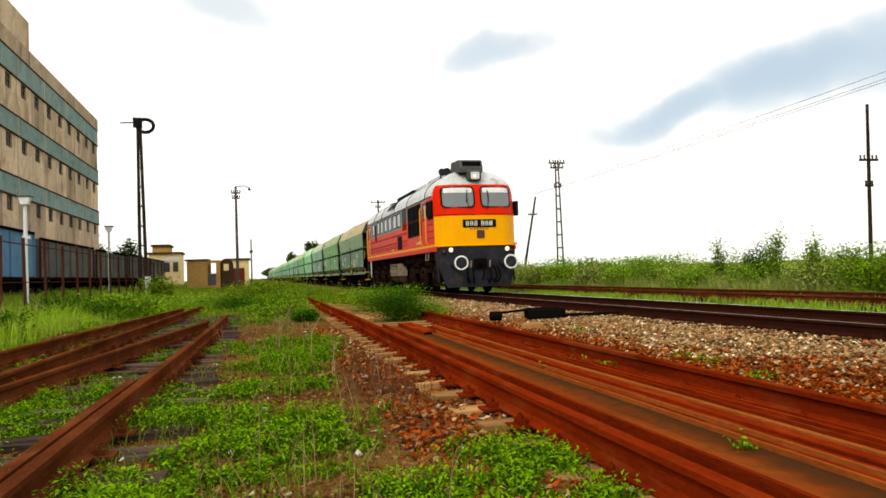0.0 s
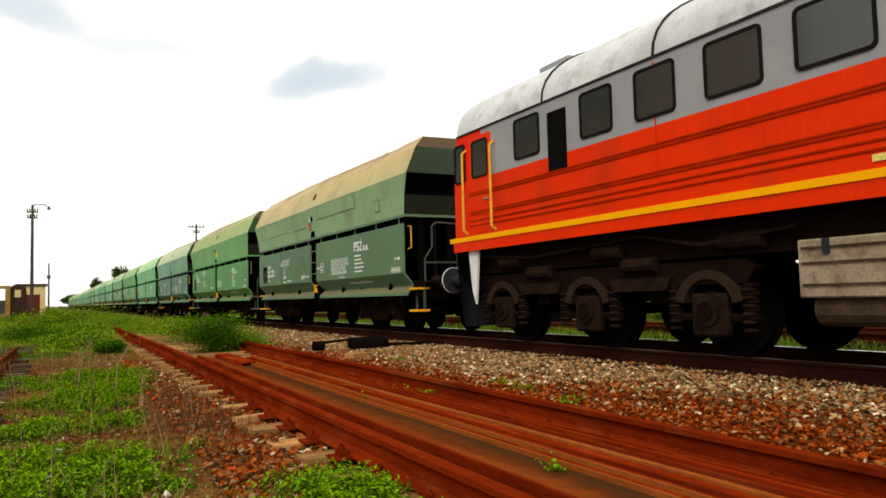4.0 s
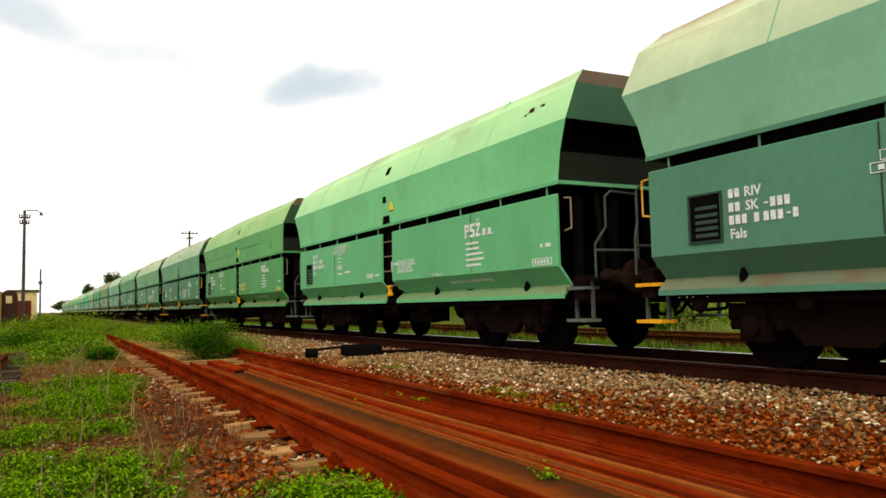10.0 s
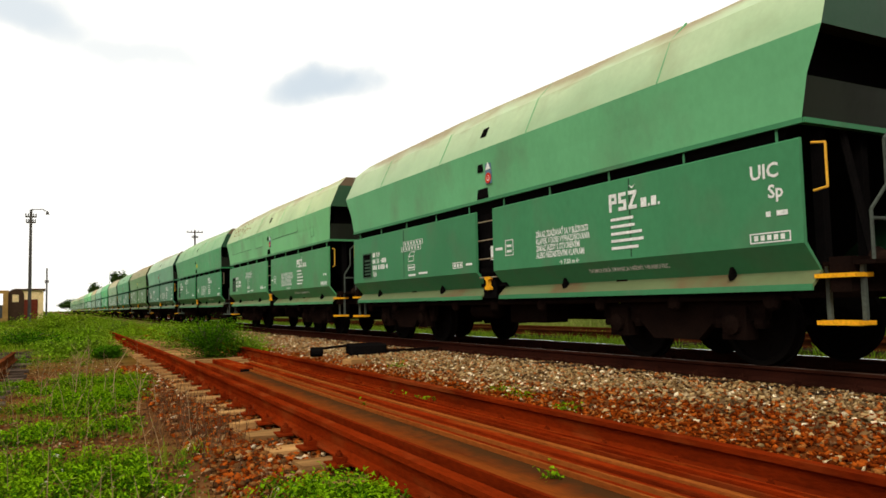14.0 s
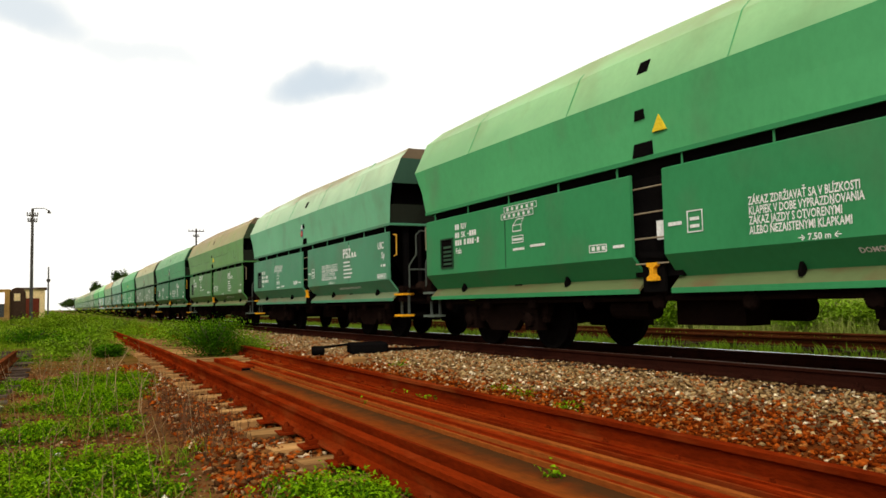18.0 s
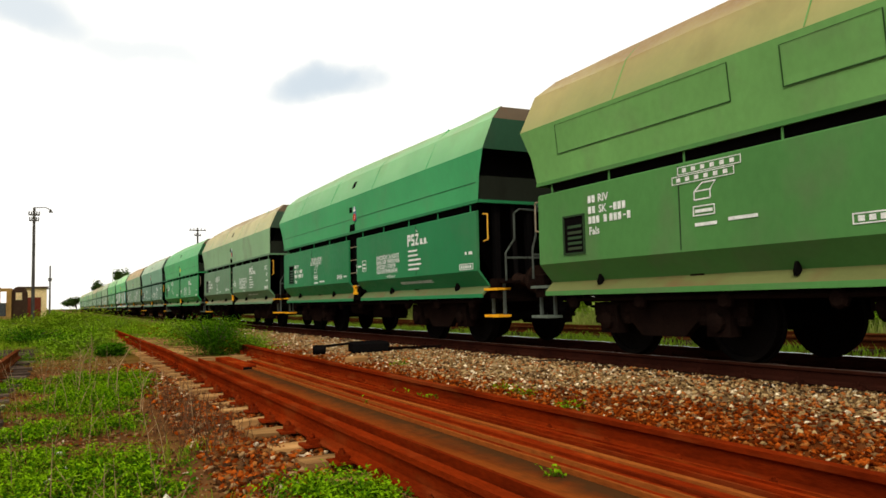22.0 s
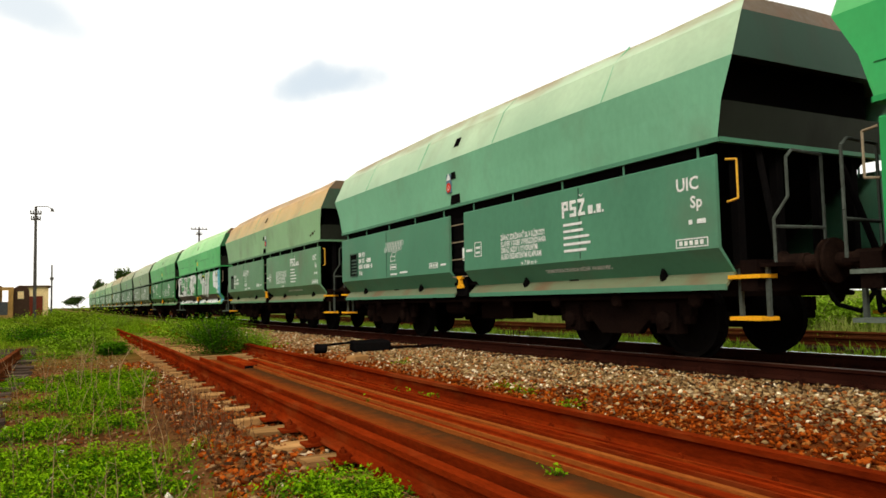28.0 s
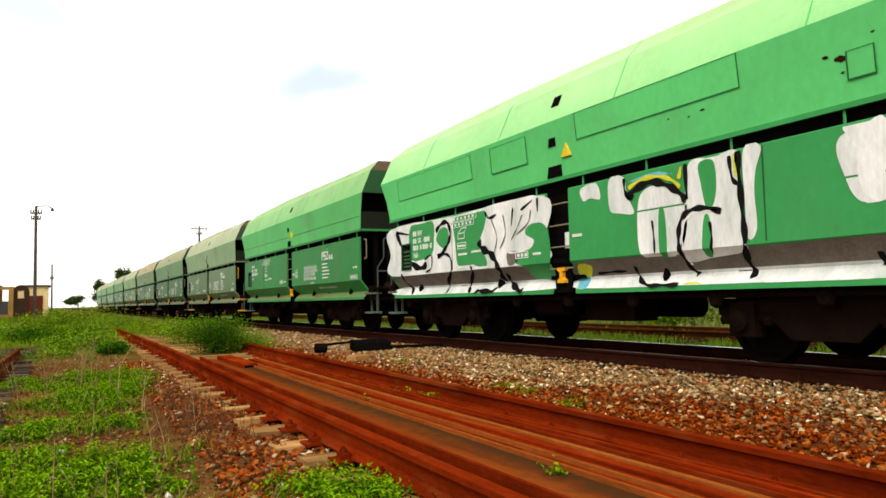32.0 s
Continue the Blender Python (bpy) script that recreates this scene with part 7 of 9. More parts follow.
def gondola(name, label, m, x, y0, y1, z1):
    """Parked open wagon seen beyond the fence."""
    g = thing(name, label, "wagon", "wagons parked by the works", at=(x, (y0 + y1) / 2, 0.25))
    h = (y1 - y0) / 2
    bm = bmesh.new()
    for s in (-1, 1):
        box(bm, s * 1.40, s * 1.34, -h, h, 0.95, z1)
        box(bm, -1.34, 1.34, s * h - 0.05, s * h + 0.05, 0.95, z1)
    box(bm, -1.34, 1.34, -h, h, 0.95, 1.1)
    part("body", bm, m, g)
    for j in range(9):
        for s in (-1, 1):
            bm = bmesh.new()
            box(bm, s * 1.40, s * 1.48, -h + j * h / 4 - 0.05, -h + j * h / 4 + 0.05, 0.9, z1)
            part("body_rib", bm, IRONRED if m == PARKGREY and j in (0, 8) else m, g)
    bm = bmesh.new()
    for s in (-1, 1):
        box(bm, s * 1.38, s * 1.50, -h, h, z1 - 0.06, z1 + 0.06)
        box(bm, s * 1.38, s * 1.50, -h, h, 0.84, 0.98)
    part("body_rail", bm, UNDER, g)
    for by in (-h * 0.6, h * 0.6):
        bm = bmesh.new()
        for s in (-1, 1):
            box(bm, s * 0.98, s * 1.1, by - 1.2, by + 1.2, 0.35, 0.65)
        box(bm, -1, 1, by - 0.2, by + 0.2, 0.4, 0.84)
        bo = part("bogie", bm, UNDER, g)
        for a in (-0.9, 0.9):
            for s in (-1, 1):
                bm = bmesh.new()
                lathe(bm, [(0.46, s * 0.68), (0.46, s * 0.8)], 0, (0, by + a, 0.46), 16)
                part("wheel", bm, WHEEL, bo)
    return g


def build_left_side():
    x = -12.0
    y = 26.0
    k = 0
    for m, ln, z1, lab in ((PARKBLUE, 14.8, 3.15, "faded blue open wagon parked behind the fence"), (PARKGREY, 13.0, 2.95, "dirty grey open wagon parked behind the fence"), (PARKGREY, 13.0, 2.9, "dirty grey open wagon parked behind the fence"),
                           (PARKGREY, 13.0, 3.0, "dirty grey open wagon parked behind the fence"), (PARKGREY, 12, 3.0, "dirty grey open wagon parked behind the fence")):
        gondola("parked_wagon", lab, m, x, y, y + ln, z1)
        y += ln + 1.1
    # fence of rusty posts with rails
    f = thing("iron_fence", "rusty iron fence of posts and thin rails in tall grass", "fence", at=(-7.0, 0, 0))
    y = 14.0
    r = random.Random(3)
    while y < 62:
        bm = bmesh.new()
        lean = r.uniform(-.06, .06)
        box(bm, -0.04, 0.04, -0.04, 0.04, 0, 2.5 + r.uniform(-.15, .1), Matrix.Translation((0, y, -0.15)) @ Matrix.Rotation(lean, 4, "X"))
        part("post", bm, IRONRED, f)
        y += 2.4
    for z in (0.9, 2.1):
        bm = bmesh.new()
        rod(bm, (0, 14, z), (0, 62, z), 0.02, 5)
        part("fence_rail", bm, IRONRED, f)
    # white lamp posts
    for t, d, h in ((-0.268, 31.7, 4.15), (-0.174, 46.8, 4.1)):
        px_, py_ = at(t, d)
        p_ = thing("lamp_post", "white lamp post with a small square head", "street lamp", "white lamp posts by the fence", at=(px_, py_, -0.2))
        bm = bmesh.new()
        rod(bm, (0, 0, 0), (0, 0, h - 0.1), 0.085, 10, 0.065)
        part("pole", bm, POSTW, p_)
        bm = bmesh.new()
        prism(bm, [(-0.12, h - 0.12), (0.12, h - 0.12), (0.20, h + 0.16), (-0.20, h + 0.16)], 1, -0.16, 0.16)
        part("lamp_head", bm, POSTW, p_)
        bm = bmesh.new()
        box(bm, -0.24, 0.24, -0.2, 0.2, h + 0.16, h + 0.20)
        part("lamp_cap", bm, GREYIRON, p_)
        bm = bmesh.new()
        box(bm, -0.10, 0.16, -0.09, 0.09, h * 0.66, h * 0.66 + 0.12)
        part("bracket", bm, POSTW, p_)
    # old signal mast with a ring head
    mx, my = at(-0.1364, 38.6)
    s = thing("signal_mast", "old lattice signal mast with a dark ring-shaped head", "signal", at=(mx, my, -0.25))
    for sx, lab in ((-0.12, ""), (0.16, "")):
        bm = bmesh.new()
        rod(bm, (sx * 1.1 + 0.05, 0, 0), (sx * 0.4, 0, 8.7), 0.095, 6, 0.07)
        part("mast_leg", bm, POLEW, s)
    bm = bmesh.new()
    for k in range(9):
        z = 0.9 + k * 0.95
        w = 0.2 * (1 - k / 14)
        box(bm, -w, w + 0.06, -0.03, 0.03, z - 0.04, z + 0.04)
    part("mast_batten", bm, POLEW, s)
    bm = bmesh.new()
    n = 20
    for k in range(n):
        a, b2 = 2 * math.pi * k / n, 2 * math.pi * (k + 1) / n
        rod(bm, (0.30 + 0.38 * math.cos(a), 0, 8.62 + 0.32 * math.sin(a)), (0.30 + 0.38 * math.cos(b2), 0, 8.62 + 0.32 * math.sin(b2)), 0.085, 6)
    box(bm, -0.25, 0.15, -0.1, 0.1, 8.55, 9.0)
    part("ring_head", bm, BLACK, s)
    bm = bmesh.new()
    rod(bm, (-0.85, 0, 8.75), (0, 0, 8.78), 0.03, 6)
    part("arm", bm, BLACK, s)
    bm = bmesh.new()
    box(bm, 0.15, 0.38, -0.15, 0.15, 0.1, 1.3)
    part("base_cover", bm, POSTW, s)


def pole(name, label, t, d, h, m, arms=(), lean=(0, 0), lamp=False, r=0.11, lattice=False):
    x, y = at(t, d)
    o = thing(name, label, "utility pole", at=(x, y, -0.1))
    top = Vector((lean[0], lean[1], h))
    if lattice:
        for s in (-1, 1):
            bm = bmesh.new()
            rod(bm, (s * 0.22, 0, 0), (s * 0.09, 0, h), 0.06, 6, 0.05)
            part("leg", bm, m, o)
        bm = bmesh.new()
        for k in range(int(h / 0.85)):
            z = 0.5 + k * 0.85
            w = 0.26 - 0.16 * z / h
            box(bm, -w, w, -0.03, 0.03, z - 0.05, z + 0.05)
        part("batten", bm, m, o)
    else:
        bm = bmesh.new()
        rod(bm, (0, 0, 0), top, r, 10, r * 0.7)
        part("shaft", bm, m, o)
    for z, w in arms:
        bm = bmesh.new()
        c = top * (z / h)
        box(bm, c.x - w, c.x + w, c.y - 0.05, c.y + 0.05, z - 0.05, z + 0.05)
        a = part("crossarm", bm, m, o)
        bm = bmesh.new()
        for q in (-0.9, -0.45, 0.45, 0.9):
            lathe(bm, [(0.02, 0.05), (0.05, 0.10), (0.03, 0.14), (0.05, 0.18), (0.02, 0.24)], 2, (c.x + q * w, c.y, z), 8)
        part("insulator", bm, POLEC, a)
    if lamp:
        bm = bmesh.new()
        pipe(bm, [top, top + Vector((0.7, 0, 0.05)), top + Vector((1.0, 0, -0.12))], 0.03, 6)
        prism(bm, [(top.x + 0.9, h - 0.3), (top.x + 1.15, h - 0.3), (top.x + 1.05, h - 0.08), (top.x + 0.95, h - 0.08)], 1, -0.1, 0.1)
        part("lamp_arm", bm, m, o)
    return o


def hut(name, label, t0, t1, d, h, wall, depth=5.0, door=None, roof_h=0.25, windows=0):
    x0, y0 = at(t0, d)
    x1, _ = at(t1, d)
    w = x1 - x0
    o = thing(name, label, "building", at=(x0, y0, -0.3))
    H = h + 0.3
    bm = bmesh.new()
    box(bm, 0, w, 0, depth, 0, H - roof_h)
    part("wall", bm, wall, o)
    bm = bmesh.new()
    box(bm, -0.18, w + 0.18, -0.2, depth + 0.2, H - roof_h, H)
    part("roof", bm, ROOFT, o)
    if door:
        bm = bmesh.new()
        box(bm, w * door[0], w * door[1], -0.06, 0.02, 0.2, (H - roof_h) * door[2])
        part("door", bm, door[3], o)
    for k in range(windows):
        xa = w * (0.12 + 0.8 * k / max(1, windows))
        bm = bmesh.new()
        box(bm, xa, xa + w * 0.5 / windows, -0.05, 0.02, H * 0.45, H * 0.75)
        wn = part("window", bm, DARKWIN, o)
        bm = bmesh.new()
        box(bm, xa - 0.05, xa + w * 0.5 / windows + 0.05, -0.09, 0.0, H * 0.45 - 0.1, H * 0.45)
        part("window_sill", bm, PLASTER, wn)
    return o


build_factory()
build_left_side()
pole("lamp_pole", "tall grey pole with a small street lamp arm", -0.0200, 59, 8.0, POLEC, ((7.5, 0.35), (7.1, 0.3)), lamp=True, r=0.12)
pole("short_pole", "short dark pole beside the hut", -0.0024, 80, 5.0, POLEC, ((3.6, 0.15),), r=0.09)
pole("twin_leg_mast", "narrow twin-legged line mast with crossarms", 0.4312, 49, 7.95, POLEC, ((7.75, 0.55), (7.45, 0.45), (6.2, 0.25)), lattice=True)
pole("leaning_pole", "leaning dark timber pole with a crossarm", 0.3727, 70, 7.7, POLEW, ((6.0, 0.45),), lean=(1.55, 0), r=0.12)
pole("timber_pole", "dark timber telegraph pole with a crossarm", 0.975, 39.6, 8.0, POLEW, ((5.4, 0.5), (4.2, 0.2)), lean=(0.25, 0), r=0.10)
pole("line_pole", "far timber line pole behind the train", 0.1668, 90, 9.9, POLEW, ((9.6, 0.9), (9.0, 0.35)), r=0.13)
house = hut("cream_house", "half-ruined cream plaster house with open window holes", -0.1284, -0.090, 100, 4.5, PLASTER)
for xa, xb, za, zb, m, nm in ((0.35, 1.35, 2.5, 3.3, DARKWIN, "window"), (1.9, 2.5, 2.3, 3.5, DARKWIN, "window"), (2.9, 3.5, 2.3, 3.5, DARKWIN, "window"), (1.7, 3.7, 3.65, 4.1, POSTW, "white_band"), (0.2, 1.5, 1.3, 2.3, POSTW, "white_patch")):
    bm = bmesh.new()
    box(bm, xa, xb, -0.06, 0.02, za, zb)
    part(nm, bm, m, house)
hut("roof_room", "small tan upper room on the cream house", -0.1235, -0.1045, 100.5, 5.5, TANWALL)


def ruined_shed():
    """Tan shed with a hole through it and an arched brick bay beside it."""
    x0, y0 = at(-0.0828, 70)
    o = thing("yard_shed", "low tan ruined shed with an open window and a dark arch", "building", at=(x0, y0, -0.3))
    W, H, D = 2.85, 2.85, 3.5
    for nm, q in (("front_wall", (0, 1.75, 0, 0.2, 0, H)), ("front_wall", (2.5, W, 0, 0.2, 0, H)), ("front_wall", (1.75, 2.5, 0, 0.2, 2.6, H)), ("front_wall", (1.75, 2.5, 0, 0.2, 0, 0.6)), ("side_wall", (0, 0.2, 0.2, D, 0, H)), ("side_wall", (W - 0.2, W, 0.2, D, 0, H)), ("back_wall", (0.2, 1.9, D - 0.2, D, 0, H)), ("back_wall", (1.9, W - 0.2, D - 0.2, D, 0, 1.7))):
        bm = bmesh.new()
        box(bm, *q)
        part(nm, bm, TANWALL, o)
    bm = bmesh.new()
    box(bm, -0.15, 1.9, -0.15, D + 0.1, H, H + 0.14)
    part("roof", bm, ROOFT, o)
    bm = bmesh.new()
    box(bm, 1.78, 2.47, 0.05, 0.12, 0.6, 1.65)
    part("door", bm, DARKWIN, o)
    bm = bmesh.new()
    n = 9
    pts = [(W + 0.02, 0.0), (W + 0.02, 2.3)] + [(W + 0.55 - 0.53 * math.cos(math.pi * k / n), 2.55 + 0.45 * math.sin(math.pi * k / n)) for k in range(n + 1)] + [(W + 1.1, 2.3), (W + 1.1, 0.0)]
    prism(bm, pts, 1, 0.3, 2.5)
    part("arch_bay", bm, ARCHBRICK, o, "dark arched brick bay")
    bm = bmesh.new()
    box(bm, W + 0.3, W + 0.75, 0.24, 0.29, 1.9, 2.5)
    part("opening", bm, PLASTER, o)


ruined_shed()
hut("yard_hut", "small cream hut with a dark red gate", -0.0335, -0.006, 82, 3.0, PLASTER, door=(0.25, 0.8, 0.72, REDDOOR), roof_h=0.15)
# three wires that run past overhead to the leaning pole
for k, dz in enumerate((0, 0.3, 0.85)):
    bm = bmesh.new()
    pts = []
    for i in range(13):
        y = -20 + 85 * i / 12
        pts.append((25.4 + 0.3 * k, y, 9.3 + dz - 1.6 * (y + 20) / 85 * (1 + 0.35 * dz) - 0.8 * (1 - ((i - 6) / 6) ** 2) * 0.6))
    rings = [[bm.verts.new((p[0] + 0.009 * dx, p[1], p[2] + 0.009 * dzz)) for dx, dzz in ((1, 0), (0, 1), (-1, 0), (0, -1))] for p in pts]
    for A, B in zip(rings[:-1], rings[1:]):
        for i in range(4):
            bm.faces.new((A[i], A[(i + 1) % 4], B[(i + 1) % 4], B[i]))
    tagged(part("overhead_wire", bm, BLACK), "thin dark overhead wire strung along the line", "wire", "overhead wires")
# timber pole off to the side that holds the near ends of the wires
pole("wire_pole", "dark timber pole that carries the wires", -1.28, -32.6, 10.3, POLEW, ((9.3, 0.8),), r=0.13)

# point machine by the main line
def build_point_machine():
    o = thing("point_lever", "low black point lever box with a counterweight beside the line", "railway switch", at=(4.92, 13.5, -0.2))
    o.rotation_euler = (0, 0, radians(-12))
    part("lever_box", bbox(0.15, 0.85, -0.28, 0.38, 0.0, 0.21, 0.03), SOOT_SHADE, o)
    bm = bmesh.new()
    lathe(bm, [(0.05, -0.12), (0.09, -0.11), (0.09, 0.11), (0.05, 0.12)], 0, (-0.45, 0.0, 0.09), 14)
    part("counterweight", bm, SOOT_SHADE, o)
    bm = bmesh.new()
    rod(bm, (-0.45, 0, 0.14), (0.3, 0.05, 0.2), 0.025, 6)
    part("lever", bm, SOOT_SHADE, o)
    bm = bmesh.new()
    box(bm, 0.75, 2.2, -0.06, 0.06, 0.03, 0.09)
    part("throw_rod", bm, UNDER, o)
    b2 = thing("timber_block", "pale squared timber block on the ballast", "block", at=(4.45, 11.6, -0.24), rz=24)
    part("block", bbox(-0.17, 0.17, -0.11, 0.11, 0, 0.12, 0.02), SLEEPER_TAN, b2)


build_point_machine()

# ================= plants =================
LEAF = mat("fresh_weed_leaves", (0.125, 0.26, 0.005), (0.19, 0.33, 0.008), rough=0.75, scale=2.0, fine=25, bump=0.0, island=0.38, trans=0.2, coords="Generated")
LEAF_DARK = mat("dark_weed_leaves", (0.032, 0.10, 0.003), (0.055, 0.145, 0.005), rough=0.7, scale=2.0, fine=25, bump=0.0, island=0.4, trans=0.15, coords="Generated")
LEAF_MID = mat("mid_green_yard_leaves", (0.12, 0.235, 0.010), (0.20, 0.30, 0.02), rough=0.75, scale=9.0, fine=40, bump=0.0, island=0.35, trans=0.2, coords="Generated", mix=0.9)
GRASS = mat("mixed_grass_blades", (0.12, 0.22, 0.008), (0.21, 0.25, 0.022), rough=0.85, scale=3.0, fine=20, bump=0.0, island=0.4, trans=0.2, coords="Generated", mix=0.9)
GRASS_L = mat("bright_tall_grass", (0.19, 0.34, 0.012), (0.31, 0.40, 0.05), rough=0.85, scale=9.0, fine=40, bump=0.0, island=0.35, trans=0.2, coords="Generated", mix=0.9)
GRASS_R = mat("tall_field_grass", (0.17, 0.26, 0.025), (0.36, 0.34, 0.12), rough=0.8, scale=14.0, fine=60, bump=0.0, island=0.35, trans=0.2, coords="Generated", mix=0.9)
STRAW = mat("dry_stalks", (0.27, 0.18, 0.09), (0.12, 0.075, 0.035), rough=0.9, scale=3, fine=30, bump=0.0, island=0.5)
DEADSCRUB = mat("dead_brown_scrub", (0.10, 0.046, 0.022), (0.05, 0.022, 0.011), rough=0.9, scale=3, fine=30, bump=0.0, island=0.4)
TREELEAF = mat("tree_leaves", (0.045, 0.085, 0.018), (0.075, 0.12, 0.03), rough=0.7, bump=0.0, island=0.5, trans=0.25, coords="Generated")
BUSHLEAF = mat("bright_bush_leaves", (0.19, 0.34, 0.018), (0.27, 0.41, 0.035), rough=0.75, bump=0.0, island=0.35, trans=0.25, coords="Generated")
BARK = mat("grey_brown_bark", (0.09, 0.07, 0.05), rough=0.95, bump=0.5)
G = np.random.default_rng(4)


def leaves_at(P, size, wide=0.34, tilt=0.9):
    """Folded leaf shapes (two quads each) at points P. Returns verts, quads."""
    n = len(P)
    a = G.uniform(0, 2 * np.pi, n)
    t = G.uniform(-tilt, tilt, n)
    r = G.uniform(-0.6, 0.6, n)
    s = size * G.uniform(0.6, 1.4, n)
    fw = np.stack([np.cos(a) * np.cos(t), np.sin(a) * np.cos(t), np.sin(t)], 1)
    sd = np.stack([-np.sin(a), np.cos(a), r], 1)
    sd /= np.linalg.norm(sd, axis=1)[:, None]
    up = np.cross(fw, sd)
    L, Wd = s[:, None], (s * wide)[:, None]
    base, tip = P, P + fw * L
    m = P + fw * L * 0.5
    l, rr, mid = m + sd * Wd + up * Wd * 0.5, m - sd * Wd + up * Wd * 0.5, m
    V = np.stack([base, l, tip, mid, rr], 1).reshape(-1, 3)
    b = np.arange(n)[:, None] * 5
    F = np.concatenate([b + [0, 3, 2, 1], b + [0, 4, 2, 3]], 0)
    return V, F


def blades_at(P, h, w, bend=0.45):
    """Bent grass blades, two quads and a tip."""
    n = len(P)
    a, d = G.uniform(0, 2 * np.pi, n), G.uniform(0, 2 * np.pi, n)
    h = h * G.uniform(0.5, 1.25, n)
    w = w * G.uniform(0.6, 1.3, n)
    side = np.stack([np.cos(a), np.sin(a), np.zeros(n)], 1) * w[:, None] / 2
    lean = np.stack([np.cos(d), np.sin(d), np.zeros(n)], 1) * (h * G.uniform(0.05, bend, n))[:, None]
    up = np.zeros((n, 3))
    up[:, 2] = 1
    m = P + lean * 0.35 + up * (h * 0.55)[:, None]
    t = P + lean + up * (h * (1 - 0.15 * bend))[:, None]
    V = np.stack([P - side, P + side, m + side * 0.75, m - side * 0.75, t + side * 0.12, t - side * 0.12], 1).reshape(-1, 3)
    b = np.arange(n)[:, None] * 6
    return V, np.concatenate([b + [0, 1, 2, 3], b + [3, 2, 4, 5]], 0)


def gz_many(x, y):
    return np.array([ground_z(float(a), float(b)) for a, b in zip(x, y)])


def merge(parts):
    V, F, o = [], [], 0
    for v, f in parts:
        V.append(v)
        F.append(f + o)
        o += len(v)
    return np.concatenate(V), np.concatenate(F)


def on_rail(x, y):
    """True where a rail or the running line lies."""
    near = (np.abs(x - (1.535 + 0.0205 * y)) < 0.13) | ((x > 1.6 + 0.0205 * y) & (x < 3.2 + 0.0205 * y) & (y < 13))
    near |= (np.abs(x - (-1.06 + 0.027 * y)) < 0.07) & (y < 17.5)
    for a, b, y1 in ((-2.54, 0.040, 24.5), (-2.80, 0.126, 15.5), (-3.82, 0.078, 23.5)):
        near |= (np.abs(x - (a + b * y)) < 0.09) & (y < y1)
    near |= (x > 4.2) & (x < 11.0)
    return near


def patchy(x, y, s=0.5, seed=0.0):
    return np.array([noise.noise((float(a) * s + seed, float(b) * s, seed)) for a, b in zip(x, y)])


# where weeds stand thick (positive) or soil lies bare (negative): x, y, half widths, weight
WEED_DRIFTS = [(0.55, 10.7, 0.75, 1.1, 0.9), (-0.2, 5.4, 0.6, 0.45, 0.6), (0.1, 6.7, 0.45, 0.4, 0.5), (1.05, 5.0, 0.3, 0.3, 0.5), (1.5, 3.45, 0.5, 0.35, 0.9), (-1.7, 6.6, 0.6, 0.9, 0.4), (-0.3, 3.6, 0.8, 0.6, 0.45), (0.1, 8.6, 0.7, 0.35, 0.6),
               (-0.3, 13.4, 1.2, 1.6, -1.1), (1.2, 14.5, 0.6, 2.2, -1.2), (0.3, 7.6, 0.5, 0.3, -0.4), (0.45, 4.6, 0.3, 0.2, -0.35), (1.25, 4.6, 0.35, 0.5, -0.9), (1.1, 7.2, 0.32, 2.2, -1.1), (-0.9, 9.2, 0.9, 0.6, -0.6), (0.6, 5.9, 0.25, 0.25, -0.3), (-0.7, 4.5, 0.35, 0.2, -0.35), (-0.75, 3.4, 0.5, 0.7, 0.4), (-1.6, 4.6, 0.6, 1.4, 0.4)]


def drift(x, y):
    d = np.zeros(len(x))
    for cx, cy, rx, ry, wt in WEED_DRIFTS:
        d += wt * np.exp(-((x - cx) / rx) ** 2 - ((y - cy) / ry) ** 2)
    return d


def low_weeds():
    """Leafy weeds over the near ground, in drifts with bare soil between."""
    n = 17000
    y = 1.9 + 16 * G.random(n) ** 1.35
    x = G.uniform(-1, 1, n) * (1.3 + y * 0.40) - 0.25 - 0.1 * y
    d = 0.7 * patchy(x, y, 0.75, 2.0) + 0.75 * patchy(x, y, 2.1, 5.0) + 0.55 * patchy(x, y, 5.2, 8.0)
    d += drift(x, y)
    keep = (d > 0.16 + 0.25 * (x < -2.6)) & ~on_rail(x, y) & (x < 1.05 + 0.02 * y + 0.62 * (y < 4.0))
    x, y, d = x[keep], y[keep], d[keep]
    z = gz_many(x, y)
    lush = np.clip(patchy(x, y, 1.6, 21.0) + 0.25, 0, 1)
    hi, lo = [], []
    for a, b, c, q0, lu in zip(x, y, z, d, lush):
        k = int(G.integers(26, 60))
        rad = G.uniform(0.03, 0.075)
        top = (0.035 + 0.055 * min(1, max(0, q0)) + 0.11 * lu) * G.uniform(0.6, 1.3)
        q = G.normal(0, 1, (k, 3)) * [rad, rad, 0]
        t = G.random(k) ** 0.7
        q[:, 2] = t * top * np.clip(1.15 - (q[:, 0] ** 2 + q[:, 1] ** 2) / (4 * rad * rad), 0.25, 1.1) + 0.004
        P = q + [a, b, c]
        # top leaves get the bright green, lower ones a darker copy as painted shade
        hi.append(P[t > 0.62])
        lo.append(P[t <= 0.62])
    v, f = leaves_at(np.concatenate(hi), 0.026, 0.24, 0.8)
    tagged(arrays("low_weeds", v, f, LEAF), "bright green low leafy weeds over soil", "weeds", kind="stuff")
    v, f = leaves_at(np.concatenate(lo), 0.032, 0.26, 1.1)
    return tagged(arrays("low_weeds", v, f, LEAF_DARK), "lower weed leaves, coloured darker green as depth shading", "weeds", kind="stuff")


